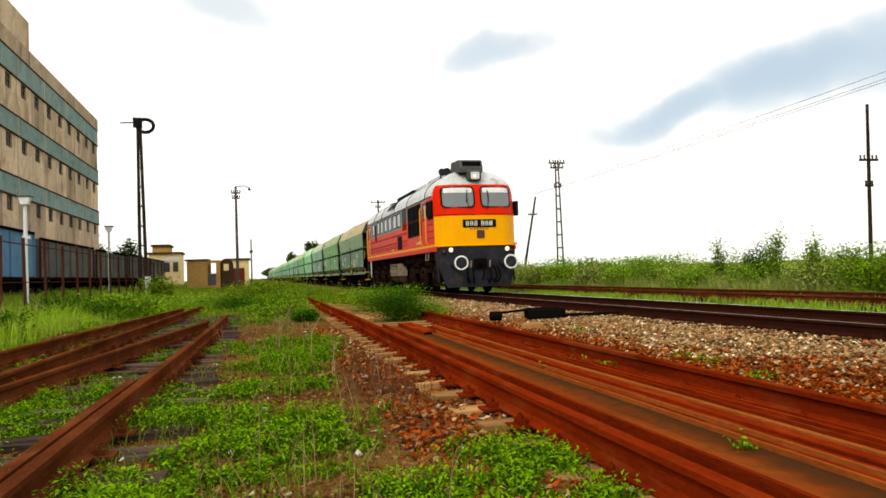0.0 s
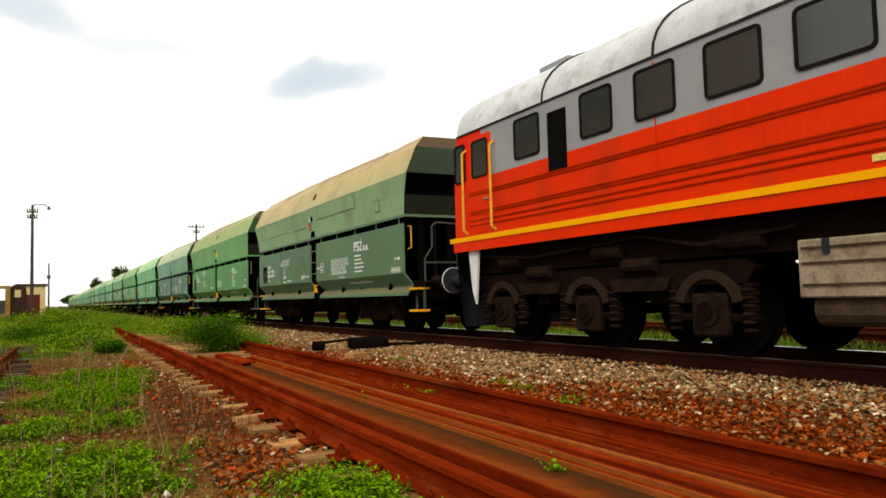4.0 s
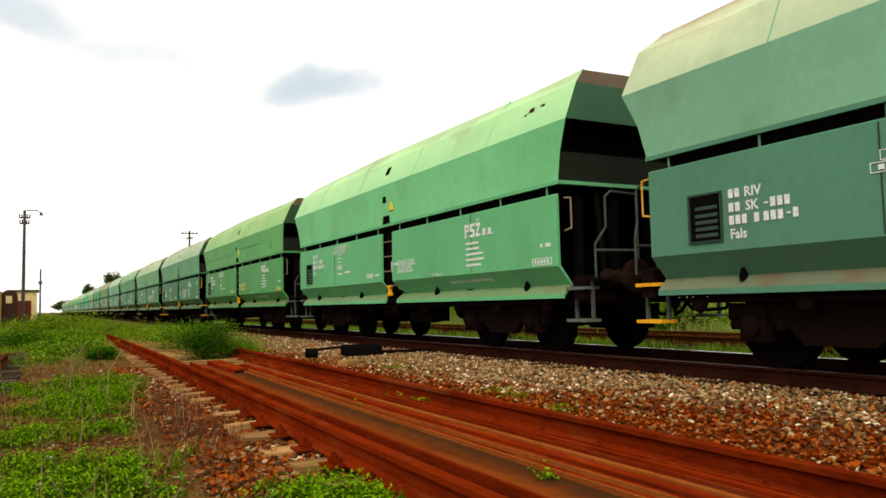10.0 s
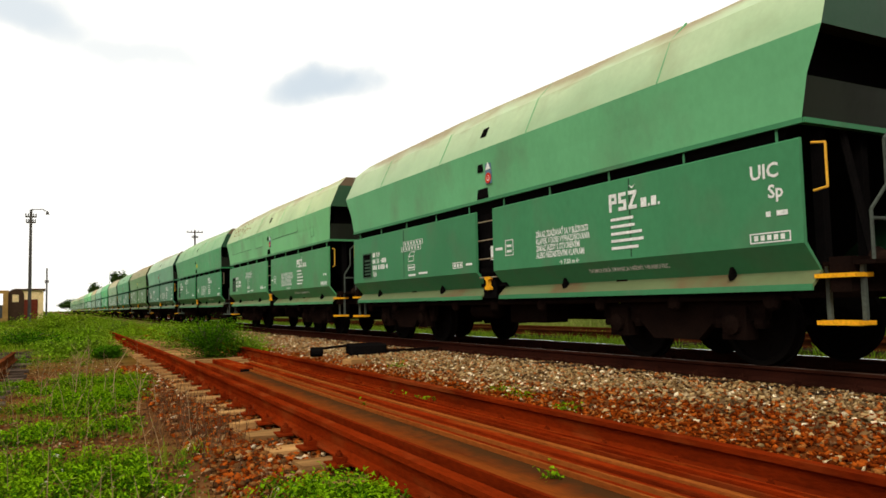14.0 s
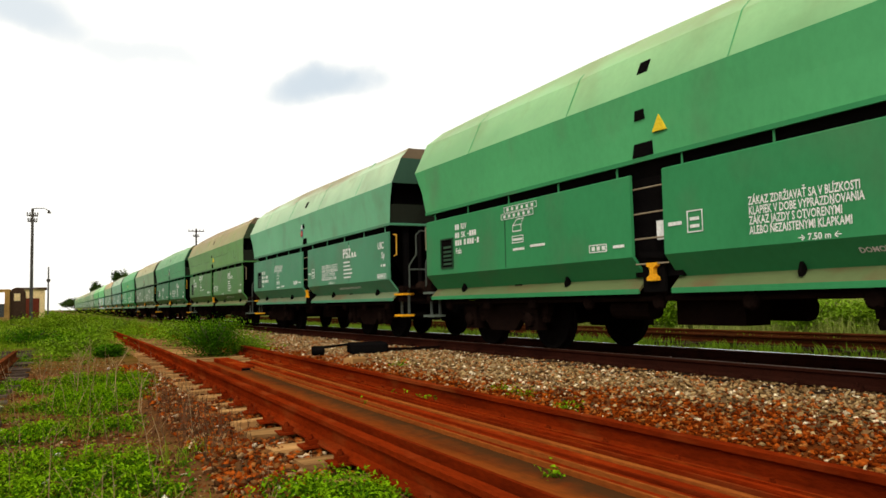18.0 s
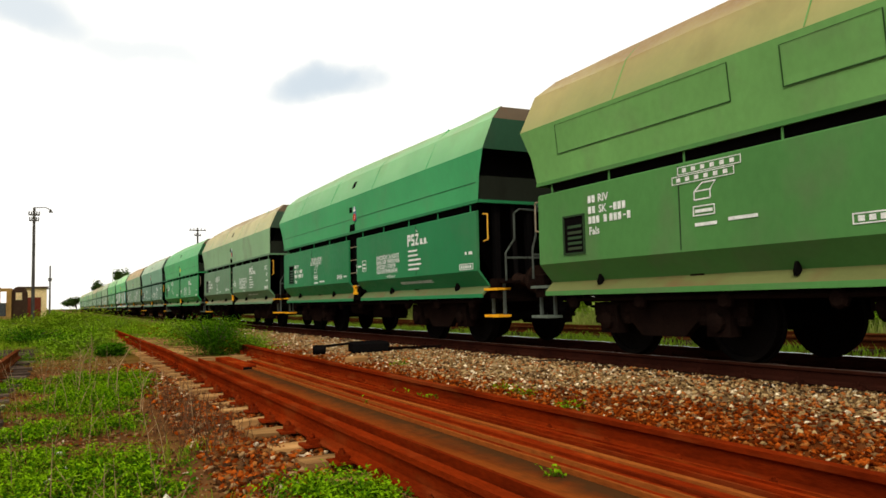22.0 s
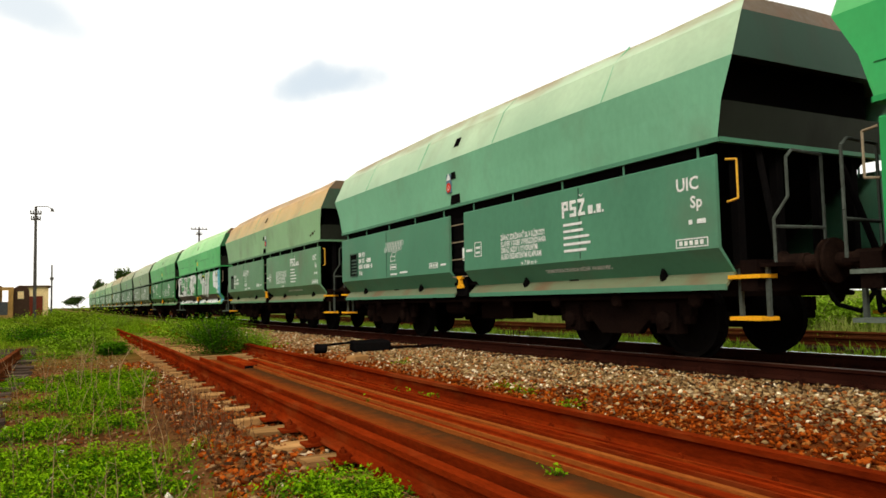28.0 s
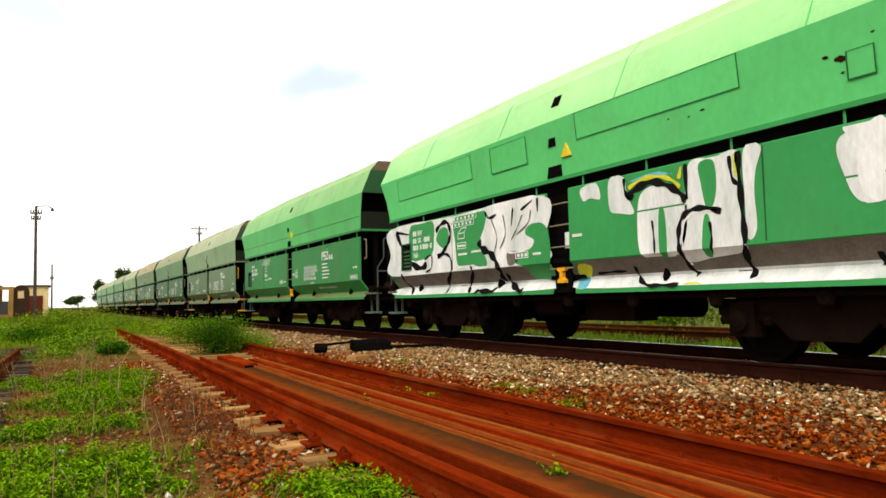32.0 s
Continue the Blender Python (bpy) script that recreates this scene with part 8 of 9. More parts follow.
def near_grass():
    parts = []
    n = 38000
    y = 2.0 + 14 * G.random(n) ** 1.2
    x = G.uniform(-1, 1, n) * (1.5 + y * 0.42) - 0.12 * y
    k = (patchy(x, y, 0.9, 12.0) + 0.5 * patchy(x, y, 2.6, 2.0) + 0.6 * drift(x, y) > 0.06 + 0.10 * (y > 8)) & ~on_rail(x, y) & (x < 0.9 + 0.02 * y)
    x, y = x[k], y[k]
    P = np.stack([x, y, gz_many(x, y)], 1)
    parts.append(blades_at(P, 0.07 + 0.13 * np.clip(patchy(x, y, 1.1, 30.0) + 0.3, 0, 1), 0.0045, 0.9))
    # rank growth farther off, between and over the lines
    n = 90000
    y = 13 + 95 * G.random(n) ** 1.6
    x = -9.5 + 14.0 * G.random(n) * (0.98 + 0.0 * y)
    far = np.clip((y - 14) / 14, 0, 1)
    k = (patchy(x, y, 0.45, 3.0) + 0.3 * patchy(x, y, 1.3, 3.0) + 0.5 * drift(x, y) > 0.30 - 0.75 * far) & (x < 4.3) & ~((x > 1.3) & (y < 15.5)) & ~((np.abs(x - (2.3 + 0.02 * y)) < 1.0) & (y < 30) & (G.random(n) < 0.9)) & ~on_rail(x, y)
    x, y = x[k], y[k]
    P = np.stack([x, y, gz_many(x, y)], 1)
    hgt = (0.12 + 0.30 * np.clip((y - 15) / 14, 0, 1)) * (0.7 + 0.9 * np.clip(patchy(x, y, 0.3, 9.0) + 0.3, 0, 1))
    parts.append(blades_at(P, hgt * (0.45 + 0.55 * np.clip((y - 20) / 10, 0, 1)), 0.016, 0.8))
    v, f = merge(parts)
    tagged(arrays("yard_grass", v, f, GRASS), "uneven green grass of the neglected yard", "grass", kind="stuff")
    # broad-leaved growth among it, in clumps that leave the rails bare
    m = 900
    cy = 16 + 60 * G.random(m) ** 1.5
    cx = -8.5 + 12.8 * G.random(m)
    ok = (patchy(cx, cy, 0.35, 15.0) > -0.05) & ~((np.abs(cx - (2.3 + 0.02 * cy)) < 0.9) & (cy < 24)) & ~((cx > -3.6) & (cx < 0.2) & (cy < 22)) & ~on_rail(cx, cy)
    for mat_, pick, nm, lab in ((LEAF_MID, 0, "rank_weeds", "rank green weeds in clumps across the yard"), (LEAF, 1, "rank_weeds", "rank fresh green weeds in clumps across the yard")):
        cl = []
        for a, b in zip(cx[ok][pick::2], cy[ok][pick::2]):
            k = int(G.integers(50, 110))
            rad, h = G.uniform(0.12, 0.42), G.uniform(0.18, 0.55) * (0.6 + 0.4 * min(1.0, b / 30))
            q = G.normal(0, 1, (k, 3)) * [rad, rad, 0]
            q[:, 2] = G.random(k) ** 0.8 * h * np.exp(-(q[:, 0] ** 2 + q[:, 1] ** 2) / (3 * rad * rad))
            cl.append(q + [a, b, ground_z(float(a), float(b))])
        v, f = leaves_at(np.concatenate(cl), 0.075)
        tagged(arrays(nm, v, f, mat_), lab, "weeds", kind="stuff")


def left_bank():
    """Tall growth along the fence."""
    n = 60000
    y = 9 + 60 * G.random(n) ** 1.5
    x = -13 + 9.2 * G.random(n)
    k = (x < -3.0 - 0.02 * y) & ~on_rail(x, y)
    x, y = x[k], y[k]
    P = np.stack([x, y, gz_many(x, y)], 1)
    hgt = 0.22 + 0.55 * np.clip(patchy(x, y, 0.35, 1.0) + 0.25, 0, 1)
    v, f = blades_at(P, hgt, 0.017, 0.7)
    tagged(arrays("tall_grass", v, f, GRASS_L), "tall green grass along the fence", "grass", kind="stuff")
    # leafy growth in the grass
    n = 15000
    y = 11 + 50 * G.random(n) ** 1.5
    x = -12 + 8.0 * G.random(n)
    d = patchy(x, y, 0.45, 11.0) + 0.5 * patchy(x, y, 1.2, 4.0)
    k = (x < -3.2 - 0.02 * y) & (d > 0.05) & ~on_rail(x, y)
    x, y, d = x[k], y[k], d[k]
    z = gz_many(x, y) + G.random(len(x)) * (0.15 + 0.6 * np.clip(d, 0, 0.7))
    v, f = leaves_at(np.stack([x, y, z], 1), 0.075)
    tagged(arrays("bank_weeds", v, f, LEAF_MID), "leafy green weeds among the tall grass", "weeds", kind="stuff")
    # pale dry reeds
    n = 500
    y = 12 + 26 * G.random(n)
    x = -9.5 + 5.0 * G.random(n)
    k = patchy(x, y, 0.6, 17.0) > 0.1
    x, y = x[k], y[k]
    v, f = blades_at(np.stack([x, y, gz_many(x, y)], 1), 0.8, 0.02, 0.6)
    tagged(arrays("dry_reeds", v, f, STRAW), "pale dry reeds in the grass by the fence", "grass", kind="stuff")


def right_field():
    n = 90000
    y = -6 + 120 * G.random(n) ** 1.5
    x = 14.3 + 34 * G.random(n) ** 1.6
    P = np.stack([x, y, gz_many(x, y)], 1)
    hgt = (0.28 + 0.40 * np.clip((x - 14) / 5, 0, 1)) * (0.75 + 0.7 * np.clip(patchy(x, y, 0.22, 6.0) + 0.2, 0, 1))
    v, f = blades_at(P, hgt, 0.04, 0.6)
    tagged(arrays("field_grass", v, f, GRASS_R), "tall field grass beyond the far track", "grass", kind="stuff")
    n = 26000
    y = -6 + 60 * G.random(n)
    u = G.random(n)
    x = np.where(u < 0.5, 9.5 + 1.85 * G.random(n), np.where(u < 0.68, 11.65 + 1.25 * G.random(n), 13.15 + 1.6 * G.random(n))) + 0.003 * y
    k = patchy(x, y, 0.8, 5.0) > -0.22
    x, y = x[k], y[k]
    P = np.stack([x, y, gz_many(x, y)], 1)
    v, f = blades_at(P, 0.19, 0.022, 0.8)
    tagged(arrays("trackside_grass", v, f, BUSHLEAF), "short green weeds beside the far track", "grass", kind="stuff")
    # pale standing grass along the foot of the hedge
    n = 16000
    y = 2 + 60 * G.random(n) ** 1.2
    x = 14.1 + 1.3 * G.random(n) + 0.003 * y
    d = patchy(x, y, 0.5, 19.0)
    k = d > -0.15
    x, y, d = x[k], y[k], d[k]
    v, f = blades_at(np.stack([x, y, gz_many(x, y)], 1), 0.45 + 0.5 * np.clip(d, 0, 0.6), 0.022, 0.5)
    tagged(arrays("hedge_grass", v, f, GRASS_R), "pale standing grass along the foot of the hedge", "grass", kind="stuff")


def bush(name, label, x, y, w, h, material, n=2600, leaf=0.07, stems=7, z0=None, seed=1, squash=1.0):
    """Stems with leaf clumps of uneven outline."""
    r = np.random.default_rng(seed)
    b = thing(name, label, "bush", at=(x, y, (ground_z(x, y) if z0 is None else z0) - 0.03))
    bm = bmesh.new()
    tips = []
    for k in range(stems):
        a, sp = r.uniform(0, 2 * math.pi), r.uniform(0.15, 1.0) * w / 2
        hh = h * r.uniform(0.55, 1.0)
        p1 = Vector((math.cos(a) * sp * 0.4, math.sin(a) * sp * 0.4 * squash, hh * 0.5))
        p2 = Vector((math.cos(a) * sp, math.sin(a) * sp * squash, hh))
        pipe(bm, [Vector((0, 0, 0)), p1, p2], 0.004 + 0.005 * h, 5)
        tips += [p1, p2, (p1 + p2) / 2]
    part("branchwork", bm, BARK, b)
    c = np.array(tips)[r.integers(0, len(tips), n)]
    q = c + r.normal(0, 1, (n, 3)) * [w * 0.15, w * 0.15, h * 0.10]
    q[:, 2] = np.clip(q[:, 2], 0.02, None)
    low = r.random(n) < 0.3
    q[low, 2] *= r.random(int(low.sum()))
    v, f = leaves_at(q, leaf)
    arrays("foliage", v, f, material, b)
    return b


def tree(name, label, x, y, h, w, seed, material=TREELEAF, trunk=0.35, n=5000, leaf=0.3):
    r = np.random.default_rng(seed)
    b = thing(name, label, "tree", at=(x, y, -0.3))
    bm = bmesh.new()
    rod(bm, (0, 0, 0), (0.1, 0, h * trunk), 0.03 * h, 8, 0.02 * h)
    part("trunk", bm, BARK, b)
    bm = bmesh.new()
    tips = []
    for k in range(11):
        a = r.uniform(0, 2 * math.pi)
        rr = r.uniform(0.25, 1) * w / 2
        z = h * r.uniform(trunk + 0.1, 0.95)
        e = Vector((math.cos(a) * rr, math.sin(a) * rr, z))
        s0 = Vector((0.1, 0, h * trunk * r.uniform(0.7, 1)))
        rod(bm, s0, (s0 + e) / 2 + Vector((0, 0, 0.06 * h)), 0.012 * h, 5, 0.008 * h)
        rod(bm, (s0 + e) / 2 + Vector((0, 0, 0.06 * h)), e, 0.008 * h, 5, 0.003 * h)
        tips.append(e)
    part("limbs", bm, BARK, b)
    c = np.array(tips)[r.integers(0, len(tips), n)]
    q = c + r.normal(0, 1, (n, 3)) * [w * 0.10, w * 0.10, h * 0.07]
    v, f = leaves_at(q, leaf)
    arrays("crown", v, f, material, b)
    return b


low_weeds()
near_grass()
left_bank()
right_field()
bush("siding_bush", "bushy dark green weeds grown over the siding rails", 2.75, 14.7, 1.25, 0.72, LEAF_DARK, 9000, 0.035, 30, seed=3)
bush("siding_bush", "feathery green weeds beside the siding rail", 3.45, 15.0, 0.8, 0.42, LEAF_MID, 3500, 0.035, 16, seed=13)
bush("siding_bush", "bushy green weeds beside the siding", 3.3, 19.0, 2.0, 0.6, LEAF_MID, 5200, 0.05, 14, seed=4)
bush("siding_bush", "bushy green weeds beside the siding", 3.9, 23.5, 2.2, 0.6, LEAF, 4200, 0.05, 12, seed=5)
bush("yard_bush", "tall green bush by the signal mast", -3.6, 24.0, 2.2, 0.7, LEAF_MID, 4000, 0.10, 12, seed=8)
bush("yard_bush", "green bush in front of the huts", 0.2, 34.0, 3.6, 0.9, GRASS, 5000, 0.09, 14, seed=9)
bush("yard_bush", "olive bush below the signal mast", -4.4, 37.5, 1.5, 1.2, GRASS, 3000, 0.10, 12, seed=10)
bush("yard_bush", "rounded dark green bush in the grass", -4.6, 15.5, 0.9, 0.55, LEAF_DARK, 2200, 0.06, 9, seed=6)
bush("yard_bush", "leafy green bush near the turnout", -4.6, 22.0, 1.9, 0.62, LEAF_DARK, 4600, 0.05, 14, seed=7)
for k, (x, y, w, h, m) in enumerate(((0.5, 19.5, 1.3, 0.42, 0), (-0.6, 24.5, 1.8, 0.5, 1), (1.2, 27.0, 1.6, 0.55, 0), (-1.8, 29.0, 2.2, 0.6, 2), (0.3, 22.0, 1.2, 0.35, 1), (2.2, 33.0, 2.4, 0.65, 0), (-6.2, 27.0, 2.0, 0.8, 1), (1.1, 16.8, 0.7, 0.25, 1))):
    bush("yard_bush", ("leafy green weeds standing in the yard", "dark green weeds standing in the yard", "grassy tussock in the yard")[m], x, y, w, h, (LEAF_MID, LEAF_DARK, GRASS_L)[m], 2600, 0.055, 16, seed=60 + k)
OLIVELEAF = mat("olive_bush_leaves", (0.22, 0.28, 0.05), (0.32, 0.34, 0.10), rough=0.8, bump=0.0, island=0.35, trans=0.15, coords="Generated")
for k, (t, d, w, h) in enumerate(((0.50, 42, 5.0, 1.2), (0.56, 44, 4.0, 1.1), (0.62, 44, 3.5, 1.2), (0.40, 48, 5.0, 1.1))):
    x, y = at(t, d)
    bush("field_bush", "light green bush in the field grass", x, y, w, h, BUSHLEAF, 2600, 0.12, 9, seed=20 + k)
# lumpy hedge right behind the far track
HEDGE = [(BUSHLEAF, "bright green bush in the hedge behind the far track"), (LEAF_MID, "mid-green bush in the hedge behind the far track"), (OLIVELEAF, "pale olive bush in the hedge behind the far track"), (LEAF, "fresh green bush in the hedge behind the far track"), (GRASS_R, "dry grassy bush in the hedge behind the far track")]
r = random.Random(31)
y, k = 5.0, 0
while y < 62:
    m, lab = HEDGE[r.choice((0, 0, 1, 1, 2, 3, 4))]
    h = (1.0 if y < 26 else 1.3) * r.uniform(0.72, 1.22)
    w = h * r.uniform(1.2, 2.1)
    bush("hedge_bush", lab, 14.6 + r.uniform(0, 1.5) + 0.02 * max(0, y - 26), y, w, h, m, 3000, 0.075 if y < 30 else 0.11, 12, seed=200 + k)
    y += w * r.uniform(0.5, 0.8)
    k += 1
for k, (x, y, h) in enumerate(((15.4, 22.0, 1.75), (15.8, 21.1, 1.55), (15.35, 19.4, 1.75), (15.7, 20.1, 1.5), (15.33, 17.6, 1.65), (15.7, 16.9, 1.35), (14.9, 14.6, 1.3))):
    bush("sapling", "young broad-leaved sapling standing out of the hedge", x, y, 0.75, h, LEAF_DARK if k % 2 else LEAF_MID, 2000, 0.075, 6, seed=300 + k)
for k, (t, d, h, w) in enumerate(((0.052, 260, 9.0, 5), (0.080, 220, 10.4, 5), (0.026, 330, 5.0, 8), (-0.166, 95, 6.2, 4.5))):
    x, y = at(t, d)
    tree("far_tree", "distant dark green tree", x, y, h, w, 50 + k, n=2600, leaf=0.6 if d > 150 else 0.35)


def dry_stalks():
    bm = bmesh.new()
    r = random.Random(9)
    for k in range(75):
        y = 2.3 + 9 * r.random() ** 1.3
        x = r.uniform(-0.25, 0.30) * (1 + y * 0.18) + 0.02 * y + (0.35 if r.random() < 0.3 else 0)
        z = ground_z(x, y)
        h = r.uniform(0.12, 0.5) * (0.7 + 0.06 * y)
        lx, ly = r.uniform(-.12, .12), r.uniform(-.1, .1)
        p1, p2 = Vector((x + lx * .4, y + ly * .4, z + h * .55)), Vector((x + lx, y + ly, z + h))
        rod(bm, (x, y, z), p1, 0.003, 4, 0.0025)
        rod(bm, p1, p2, 0.0025, 4, 0.0012)
        for j in range(r.randint(0, 4)):
            q = p1.lerp(p2, r.random())
            rod(bm, q, q + Vector((r.uniform(-.07, .07), r.uniform(-.07, .07), r.uniform(.03, .1))), 0.002, 3, 0.001)
    for k in range(10):
        y, x = r.uniform(6.0, 14.5), r.uniform(-0.1, 0.75)
        z, h = ground_z(x, y), r.uniform(0.35, 0.75)
        p, d = Vector((x, y, z)), Vector((r.uniform(-.12, .12), r.uniform(-.1, .1), 1)).normalized()
        rod(bm, p, p + d * h * 0.6, 0.0055, 4, 0.004)
        for j in range(4):
            q = p + d * h * r.uniform(0.3, 0.6)
            e = q + Vector((r.uniform(-.25, .25), r.uniform(-.2, .2), r.uniform(.15, .4))) * h
            rod(bm, q, e, 0.0035, 4, 0.0018)
            rod(bm, q.lerp(e, 0.5), q.lerp(e, 0.5) + Vector((r.uniform(-.1, .1), 0, r.uniform(.05, .15))) * h, 0.0022, 3, 0.001)
    tagged(part("dry_stalks", bm, STRAW), "thin pale dry stalks among the weeds", "weeds", kind="stuff")
    bm = bmesh.new()
    for k in range(230):
        y = r.gauss(6.4, 1.0)
        x = r.gauss(1.0, 0.15) + 0.02 * (y - 6)
        z = ground_z(x, y)
        h = r.uniform(0.1, 0.32)
        rod(bm, (x, y, z), (x + r.uniform(-.1, .1), y + r.uniform(-.1, .1), z + h), 0.003, 3, 0.001)
    tagged(part("dead_scrub", bm, DEADSCRUB), "dead brown scrub beside the siding", "weeds", kind="stuff")


dry_stalks()


def weed_tuft(x, y, z, w, seed):
    r = np.random.default_rng(seed)
    o = thing("weed_tuft", "small bright green weed tuft", "weed", "weed tufts among rails and ballast", at=(x, y, z))
    q = r.normal(0, 1, (70, 3)) * [w * 0.5, w * 0.5, 0]
    q[:, 2] = np.abs(r.normal(0.03, 0.03, 70))
    v, f = leaves_at(q, 0.028)
    arrays("leaves", v, f, LEAF, o)
    bm = bmesh.new()
    for k in range(5):
        rod(bm, (0, 0, -0.02), (r.normal(0, w * 0.4), r.normal(0, w * 0.4), 0.06), 0.003, 4)
    part("stalk_base", bm, LEAF_DARK, o)


for k, (x, y, z, w) in enumerate(((2.87, 6.41, -0.15, 0.16), (3.08, 6.2, -0.15, 0.14), (2.22, 5.56, -0.09, 0.06), (2.04, 2.82, -0.09, 0.05), (4.27, 6.43, -0.22, 0.22), (4.07, 5.4, -0.22, 0.15), (4.72, 10.4, -0.2, 0.18), (4.35, 6.9, -0.22, 0.2))):
    weed_tuft(x, y, z, w, 70 + k)

# ================= stones =================
GREYS = [(0.0, (0.41, 0.25, 0.10)), (0.22, (0.26, 0.135, 0.05)), (0.38, (0.54, 0.36, 0.16)), (0.58, (0.07, 0.036, 0.015)), (0.70, (0.43, 0.31, 0.17)), (0.81, (0.38, 0.115, 0.026)), (0.945, (0.82, 0.68, 0.45))]
RUSTS = [(0.0, (0.28, 0.046, 0.005)), (0.25, (0.14, 0.021, 0.003)), (0.48, (0.38, 0.075, 0.009)), (0.70, (0.06, 0.011, 0.002)), (0.82, (0.31, 0.11, 0.026)), (0.93, (0.16, 0.08, 0.035)), (0.975, (0.55, 0.40, 0.23))]
BROWNS = [(0.0, (0.15, 0.065, 0.022)), (0.25, (0.07, 0.027, 0.010)), (0.45, (0.22, 0.09, 0.025)), (0.65, (0.19, 0.042, 0.008)), (0.80, (0.28, 0.165, 0.075)), (0.93, (0.035, 0.018, 0.009)), (0.987, (0.45, 0.36, 0.24))]
STONE = mat("mixed_ballast_stone", (0.2, 0.14, 0.08), (0.07, 0.046, 0.024), rough=0.95, scale=20, fine=90, bump=0.3, island=0.3, coords="Generated", mix=0.35, palette=GREYS)
# ballast colour with the shade below the train painted in
STONE_DARK = mat("shade_dark_ballast", (0.022, 0.014, 0.009), (0.010, 0.007, 0.005), rough=0.9, scale=6, fine=50, bump=0.3, island=0.6, coords="Generated")
STONE_OBJ = mat("single_ballast_stone", (0.2, 0.14, 0.08), (0.08, 0.052, 0.027), rough=0.95, scale=6, fine=50, bump=0.3, objvar=0.3, mix=0.5, palette=GREYS)
STONE_RUST = mat("rust_stained_stone", (0.2, 0.04, 0.006), (0.07, 0.012, 0.003), rough=0.95, scale=20, fine=90, bump=0.3, island=0.3, coords="Generated", mix=0.35, palette=RUSTS)
PEBBLE = mat("brown_yard_gravel", (0.15, 0.07, 0.03), (0.05, 0.022, 0.008), rough=0.95, scale=20, fine=90, bump=0.3, island=0.3, coords="Generated", mix=0.35, palette=BROWNS)


PALE = mat("pale_limestone", (0.72, 0.66, 0.55), (0.5, 0.43, 0.33), rough=0.9, scale=20, fine=90, bump=0.2, island=0.2, coords="Generated")


def stone_shapes(n=10):
    """Angular crushed stones: hulls of a few scattered points."""
    out = []
    r = random.Random(2)
    for k in range(n):
        bm = bmesh.new()
        for i in range(8):
            d = Vector((r.gauss(0, 1), r.gauss(0, 1), r.gauss(0, 1))).normalized() * r.uniform(0.75, 1.35)
            bm.verts.new((d.x * 1.1, d.y * 0.85, d.z * 0.8))
        bmesh.ops.convex_hull(bm, input=list(bm.verts))
        for v in [v for v in bm.verts if not v.link_faces]:
            bm.verts.remove(v)
        bmesh.ops.recalc_face_normals(bm, faces=bm.faces)
        bm.verts.index_update()
        V = np.array([v.co[:] for v in bm.verts])
        F = np.array([[q.index for q in f.verts] for f in bm.faces])
        bm.free()
        out.append((V, F))
    return out


SHAPES = stone_shapes()


def stone_field(name, label, x, y, z, size, material):
    parts = []
    kinds = G.integers(0, len(SHAPES), len(x))
    for k, (V, F) in enumerate(SHAPES):
        i = np.nonzero(kinds == k)[0]
        m = len(i)
        a = G.uniform(0, 2 * np.pi, m)
        s = (size * G.uniform(0.55, 1.5, m))[:, None]
        el = G.uniform(0.8, 1.35, m)[:, None]
        P = np.broadcast_to(V[None], (m, *V.shape)).copy()
        P[:, :, 0] *= el
        c, sn = np.cos(a)[:, None], np.sin(a)[:, None]
        X, Y = P[:, :, 0] * c - P[:, :, 1] * sn, P[:, :, 0] * sn + P[:, :, 1] * c
        tilt = G.uniform(-.5, .5, m)[:, None]
        Z = P[:, :, 2] + tilt * X
        W = np.stack([X * s + x[i][:, None], Y * s + y[i][:, None], Z * s + z[i][:, None]], 2)
        parts.append((W.reshape(-1, 3), (F[None] + (np.arange(m) * len(V))[:, None, None]).reshape(-1, 3)))
    v, f = merge(parts)
    return tagged(arrays(name, v, f, material), label, "gravel", kind="stuff")


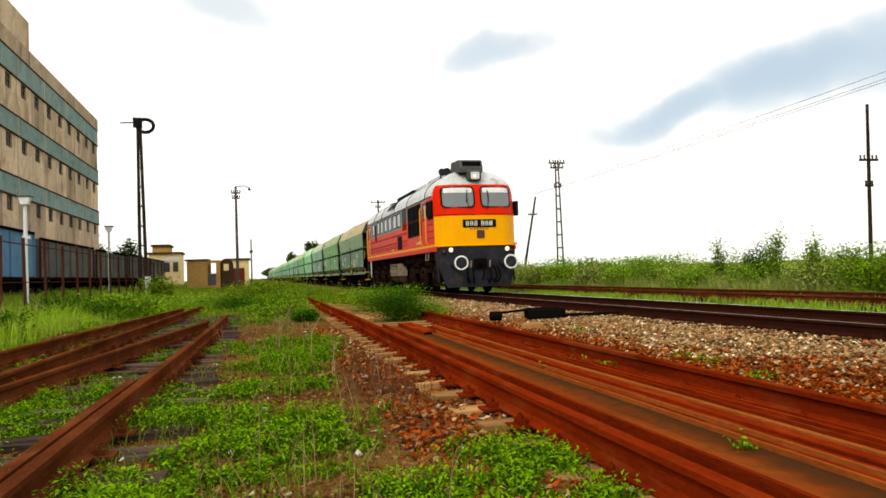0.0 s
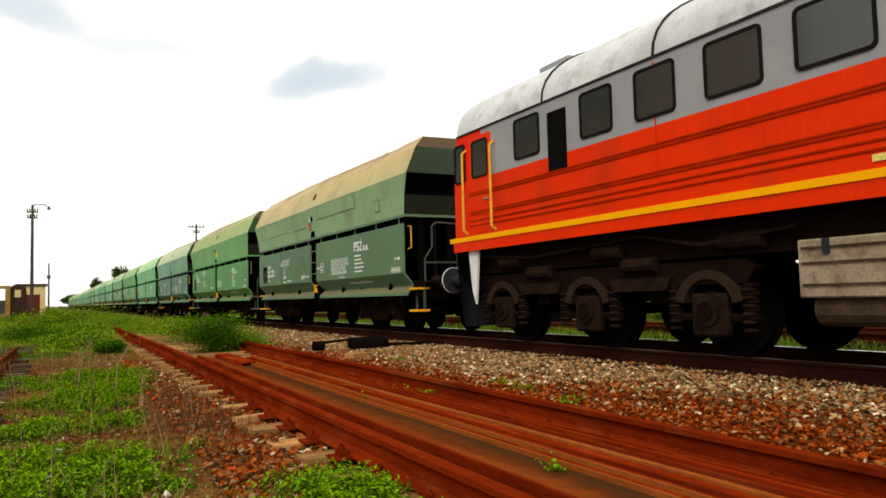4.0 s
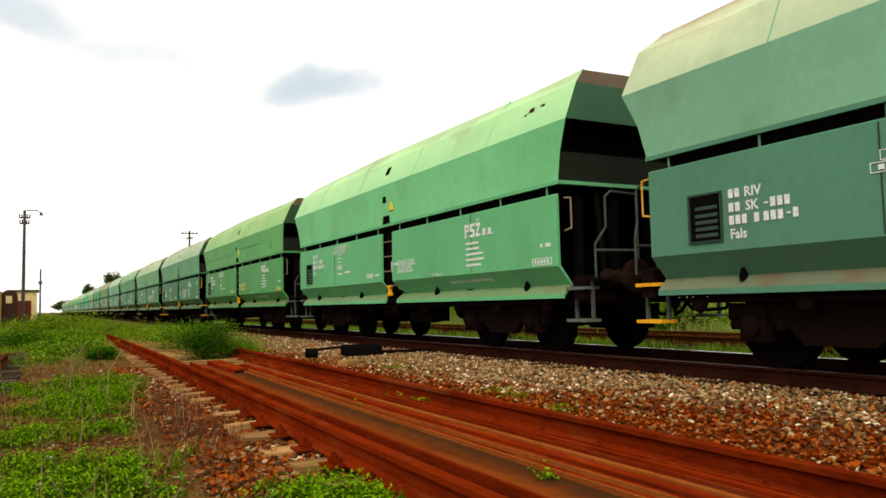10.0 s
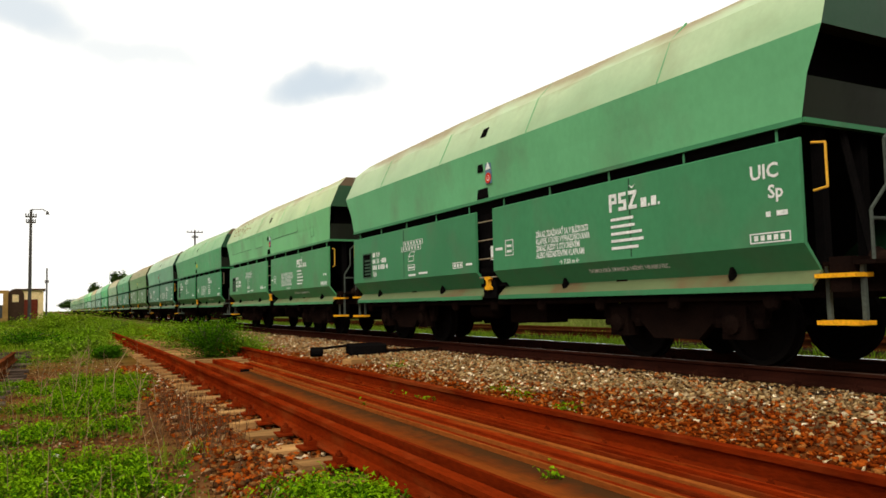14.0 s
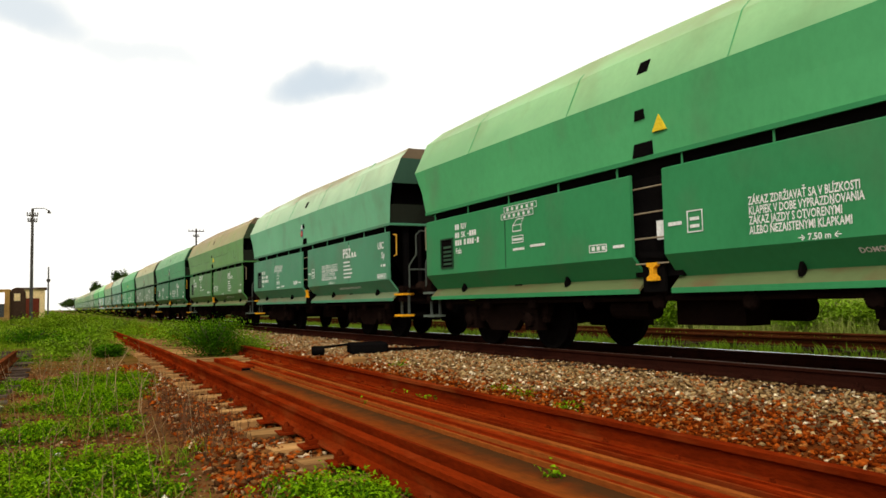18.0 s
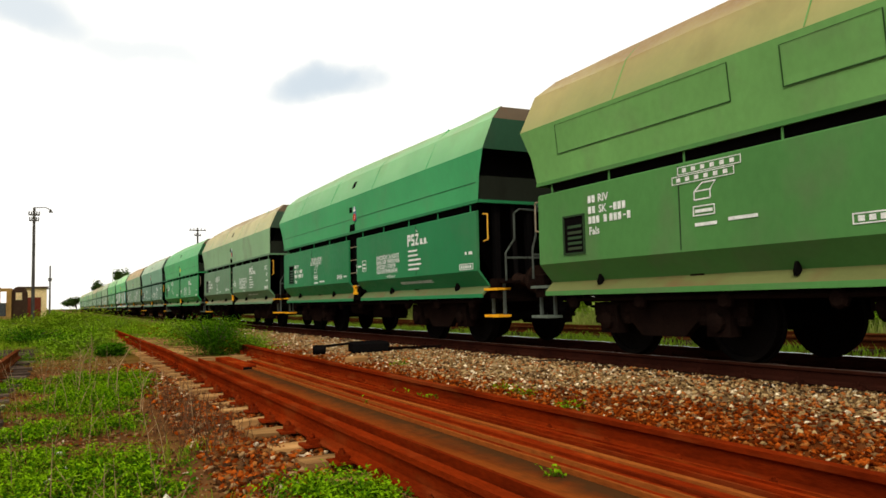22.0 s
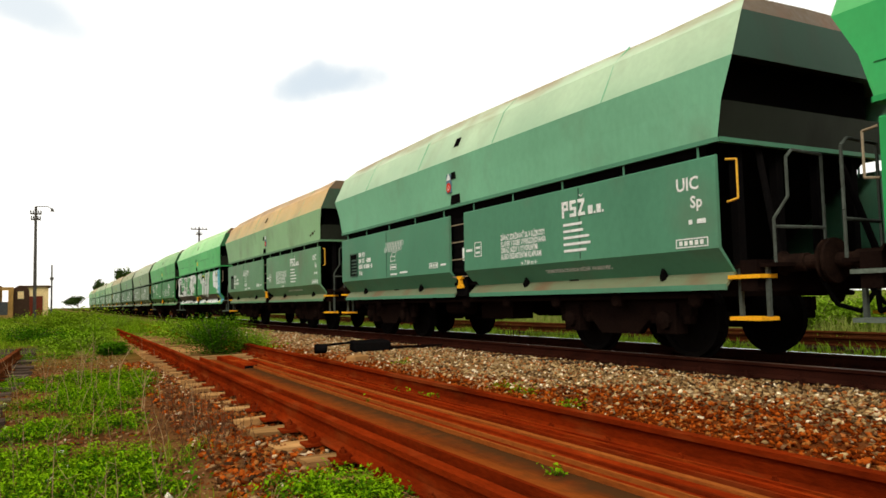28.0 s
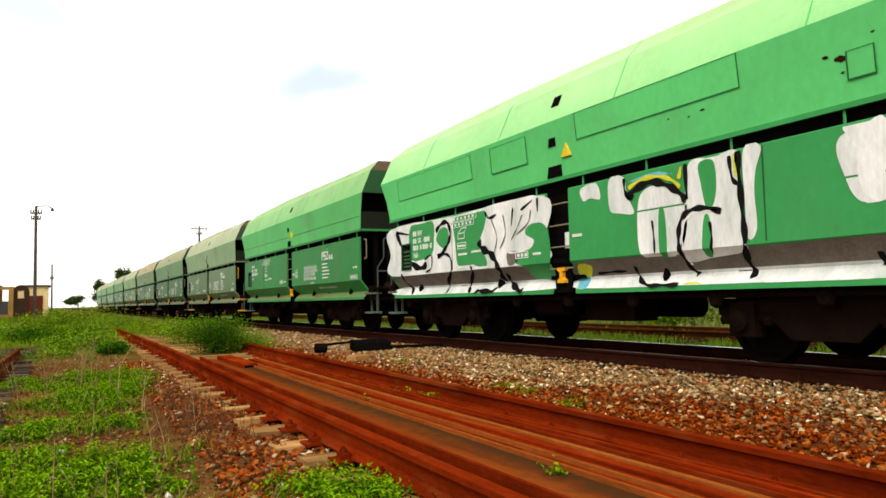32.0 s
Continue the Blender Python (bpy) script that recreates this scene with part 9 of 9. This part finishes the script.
def ballast():
    n = 60000
    y = -1.5 + 34 * G.random(n) ** 1.6
    x = 3.3 + 4.1 * G.random(n) - 0.010 * y
    k = np.abs(x - (TRACK_X - GAUGE)) > 0.10
    x, y = x[k], y[k]
    # rust red beside the siding turns to grey stone towards the main line
    greyness = np.clip((x - 5.1 + 0.36 * np.clip(y - 4.8, 0, 2.6) + 0.55 * patchy(x, y, 1.4, 4.0)) / 0.9, 0.04, 0.98)
    gr = G.random(len(x)) < greyness
    z = gz_many(x, y) + 0.008 + 0.022 * G.random(len(x))
    stone_field("ballast", "grey and tan crushed stone ballast", x[gr], y[gr], z[gr], 0.0205, STONE)
    stone_field("rusty_gravel", "rust-stained red-brown gravel beside the siding", x[~gr], y[~gr], z[~gr], 0.0195, STONE_RUST)
    # stones under and beyond the train, in the colour darkened for its shade
    n = 3500
    y = 1 + 30 * G.random(n) ** 1.3
    x = 7.0 + 3.4 * G.random(n)
    stone_field("far_ballast", "stone ballast between the rails, coloured dark as shade under the train", x, y, gz_many(x, y) + 0.015, 0.034, STONE_DARK)
    n = 11000
    y = 1.9 + 12 * G.random(n) ** 1.4
    x = 0.75 + 0.95 * G.random(n) + 0.02 * y
    m = G.random(n) < 0.5
    stone_field("siding_gravel", "brown stones along the siding", x[m], y[m], gz_many(x[m], y[m]) + 0.012, 0.023, PEBBLE)
    stone_field("siding_gravel", "rust-stained stones along the siding", x[~m], y[~m], gz_many(x[~m], y[~m]) + 0.010, 0.022, STONE_RUST)
    n = 34000
    y = 2.0 + 15 * G.random(n) ** 1.4
    x = G.uniform(-1, 1, n) * (1.2 + 0.42 * y) - 0.1 * y
    k = x < 1.2
    stone_field("yard_gravel", "small brown gravel and soil crumbs", x[k], y[k], gz_many(x[k], y[k]) + 0.002, 0.015, PEBBLE)
    n = 70
    y = 2.2 + 12 * G.random(n) ** 1.2
    x = G.uniform(-1, 1, n) * (0.8 + 0.25 * y)
    k = x < 1.2
    stone_field("pale_stones", "scattered pale stones in the weeds", x[k], y[k], gz_many(x[k], y[k]) + 0.02, 0.022, PALE)
    # the nearest ballast stones, one by one
    bed = thing("ballast_stones", "loose pale ballast stones at the foot of the main line", "stones", kind="structure")
    ms = []
    for V, F in SHAPES:
        me = bpy.data.meshes.new("stone")
        me.from_pydata([tuple(v) for v in V], [], [tuple(int(q) for q in f) for f in F])
        me.materials.append(STONE_OBJ)
        ms.append(me)
    r = random.Random(21)
    for k in range(300):
        y = 2.5 + 7 * r.random()
        x = 4.5 + 1.6 * r.random() - 0.02 * y
        s = 0.024 * r.uniform(0.6, 1.5)
        share("stone", r.choice(ms), bed, (x, y, ground_z(x, y) + 0.02), (r.uniform(-.5, .5), r.uniform(-.5, .5), r.uniform(0, 6)), (s * r.uniform(0.9, 1.5), s, s))


ballast()

# ================= what moves =================
# place of the first wagon's leading door edge along the line, second by second where it was judged
RUN = [(0, 42.86), (2, 28.13), (4, 13.31), (6, -1.57), (8, -16.5), (10, -31.47), (12, -46.47), (14, -61.49), (16, -76.5), (18, -91.51),
       (20, -106.49), (22, -121.44), (24, -136.34), (26, -151.19), (28, -165.96), (30, -180.64), (32, -195.23)]


def spin_rows(y, r, near):
    """Rolling of a wheelset while its wagon passes close by; near: (start, end) seconds."""
    t0, t1 = max(0.0, near[0]), min(32.0, near[1])
    rows = [(0.0, 0.0)] if t0 > 0 else []
    n = max(2, int((t1 - t0) / 0.088))
    for i in range(n + 1):
        t = t0 + (t1 - t0) * i / n
        rows.append((t, math.degrees(7.45 * (t - t0) / r)))
    if t1 < 32:
        rows.append((32.0, rows[-1][1]))
    return [(t, pose(0, y, r, a)) for t, a in rows]


def motions():
    for k, w in enumerate(WAGONS):
        walk(w, [(t, pose(TRACK_X, s + HALF + PITCH * k, 0)) for t, s in RUN])
    walk(LOCO, [(t, pose(TRACK_X, s - 19.03, 0)) for t, s in RUN])
    for k, w in enumerate([LOCO] + WAGONS):
        start = 2.0 + (k * PITCH + 19.03 - 17) / 7.45 if k else 2.2
        for o in w.children_recursive:
            if o.name.split(".")[0] == "wheelset":
                walk(o, spin_rows(o.location.y, o.location.z, (start - 0.6 + 0.0, start + 2.6)))


motions()
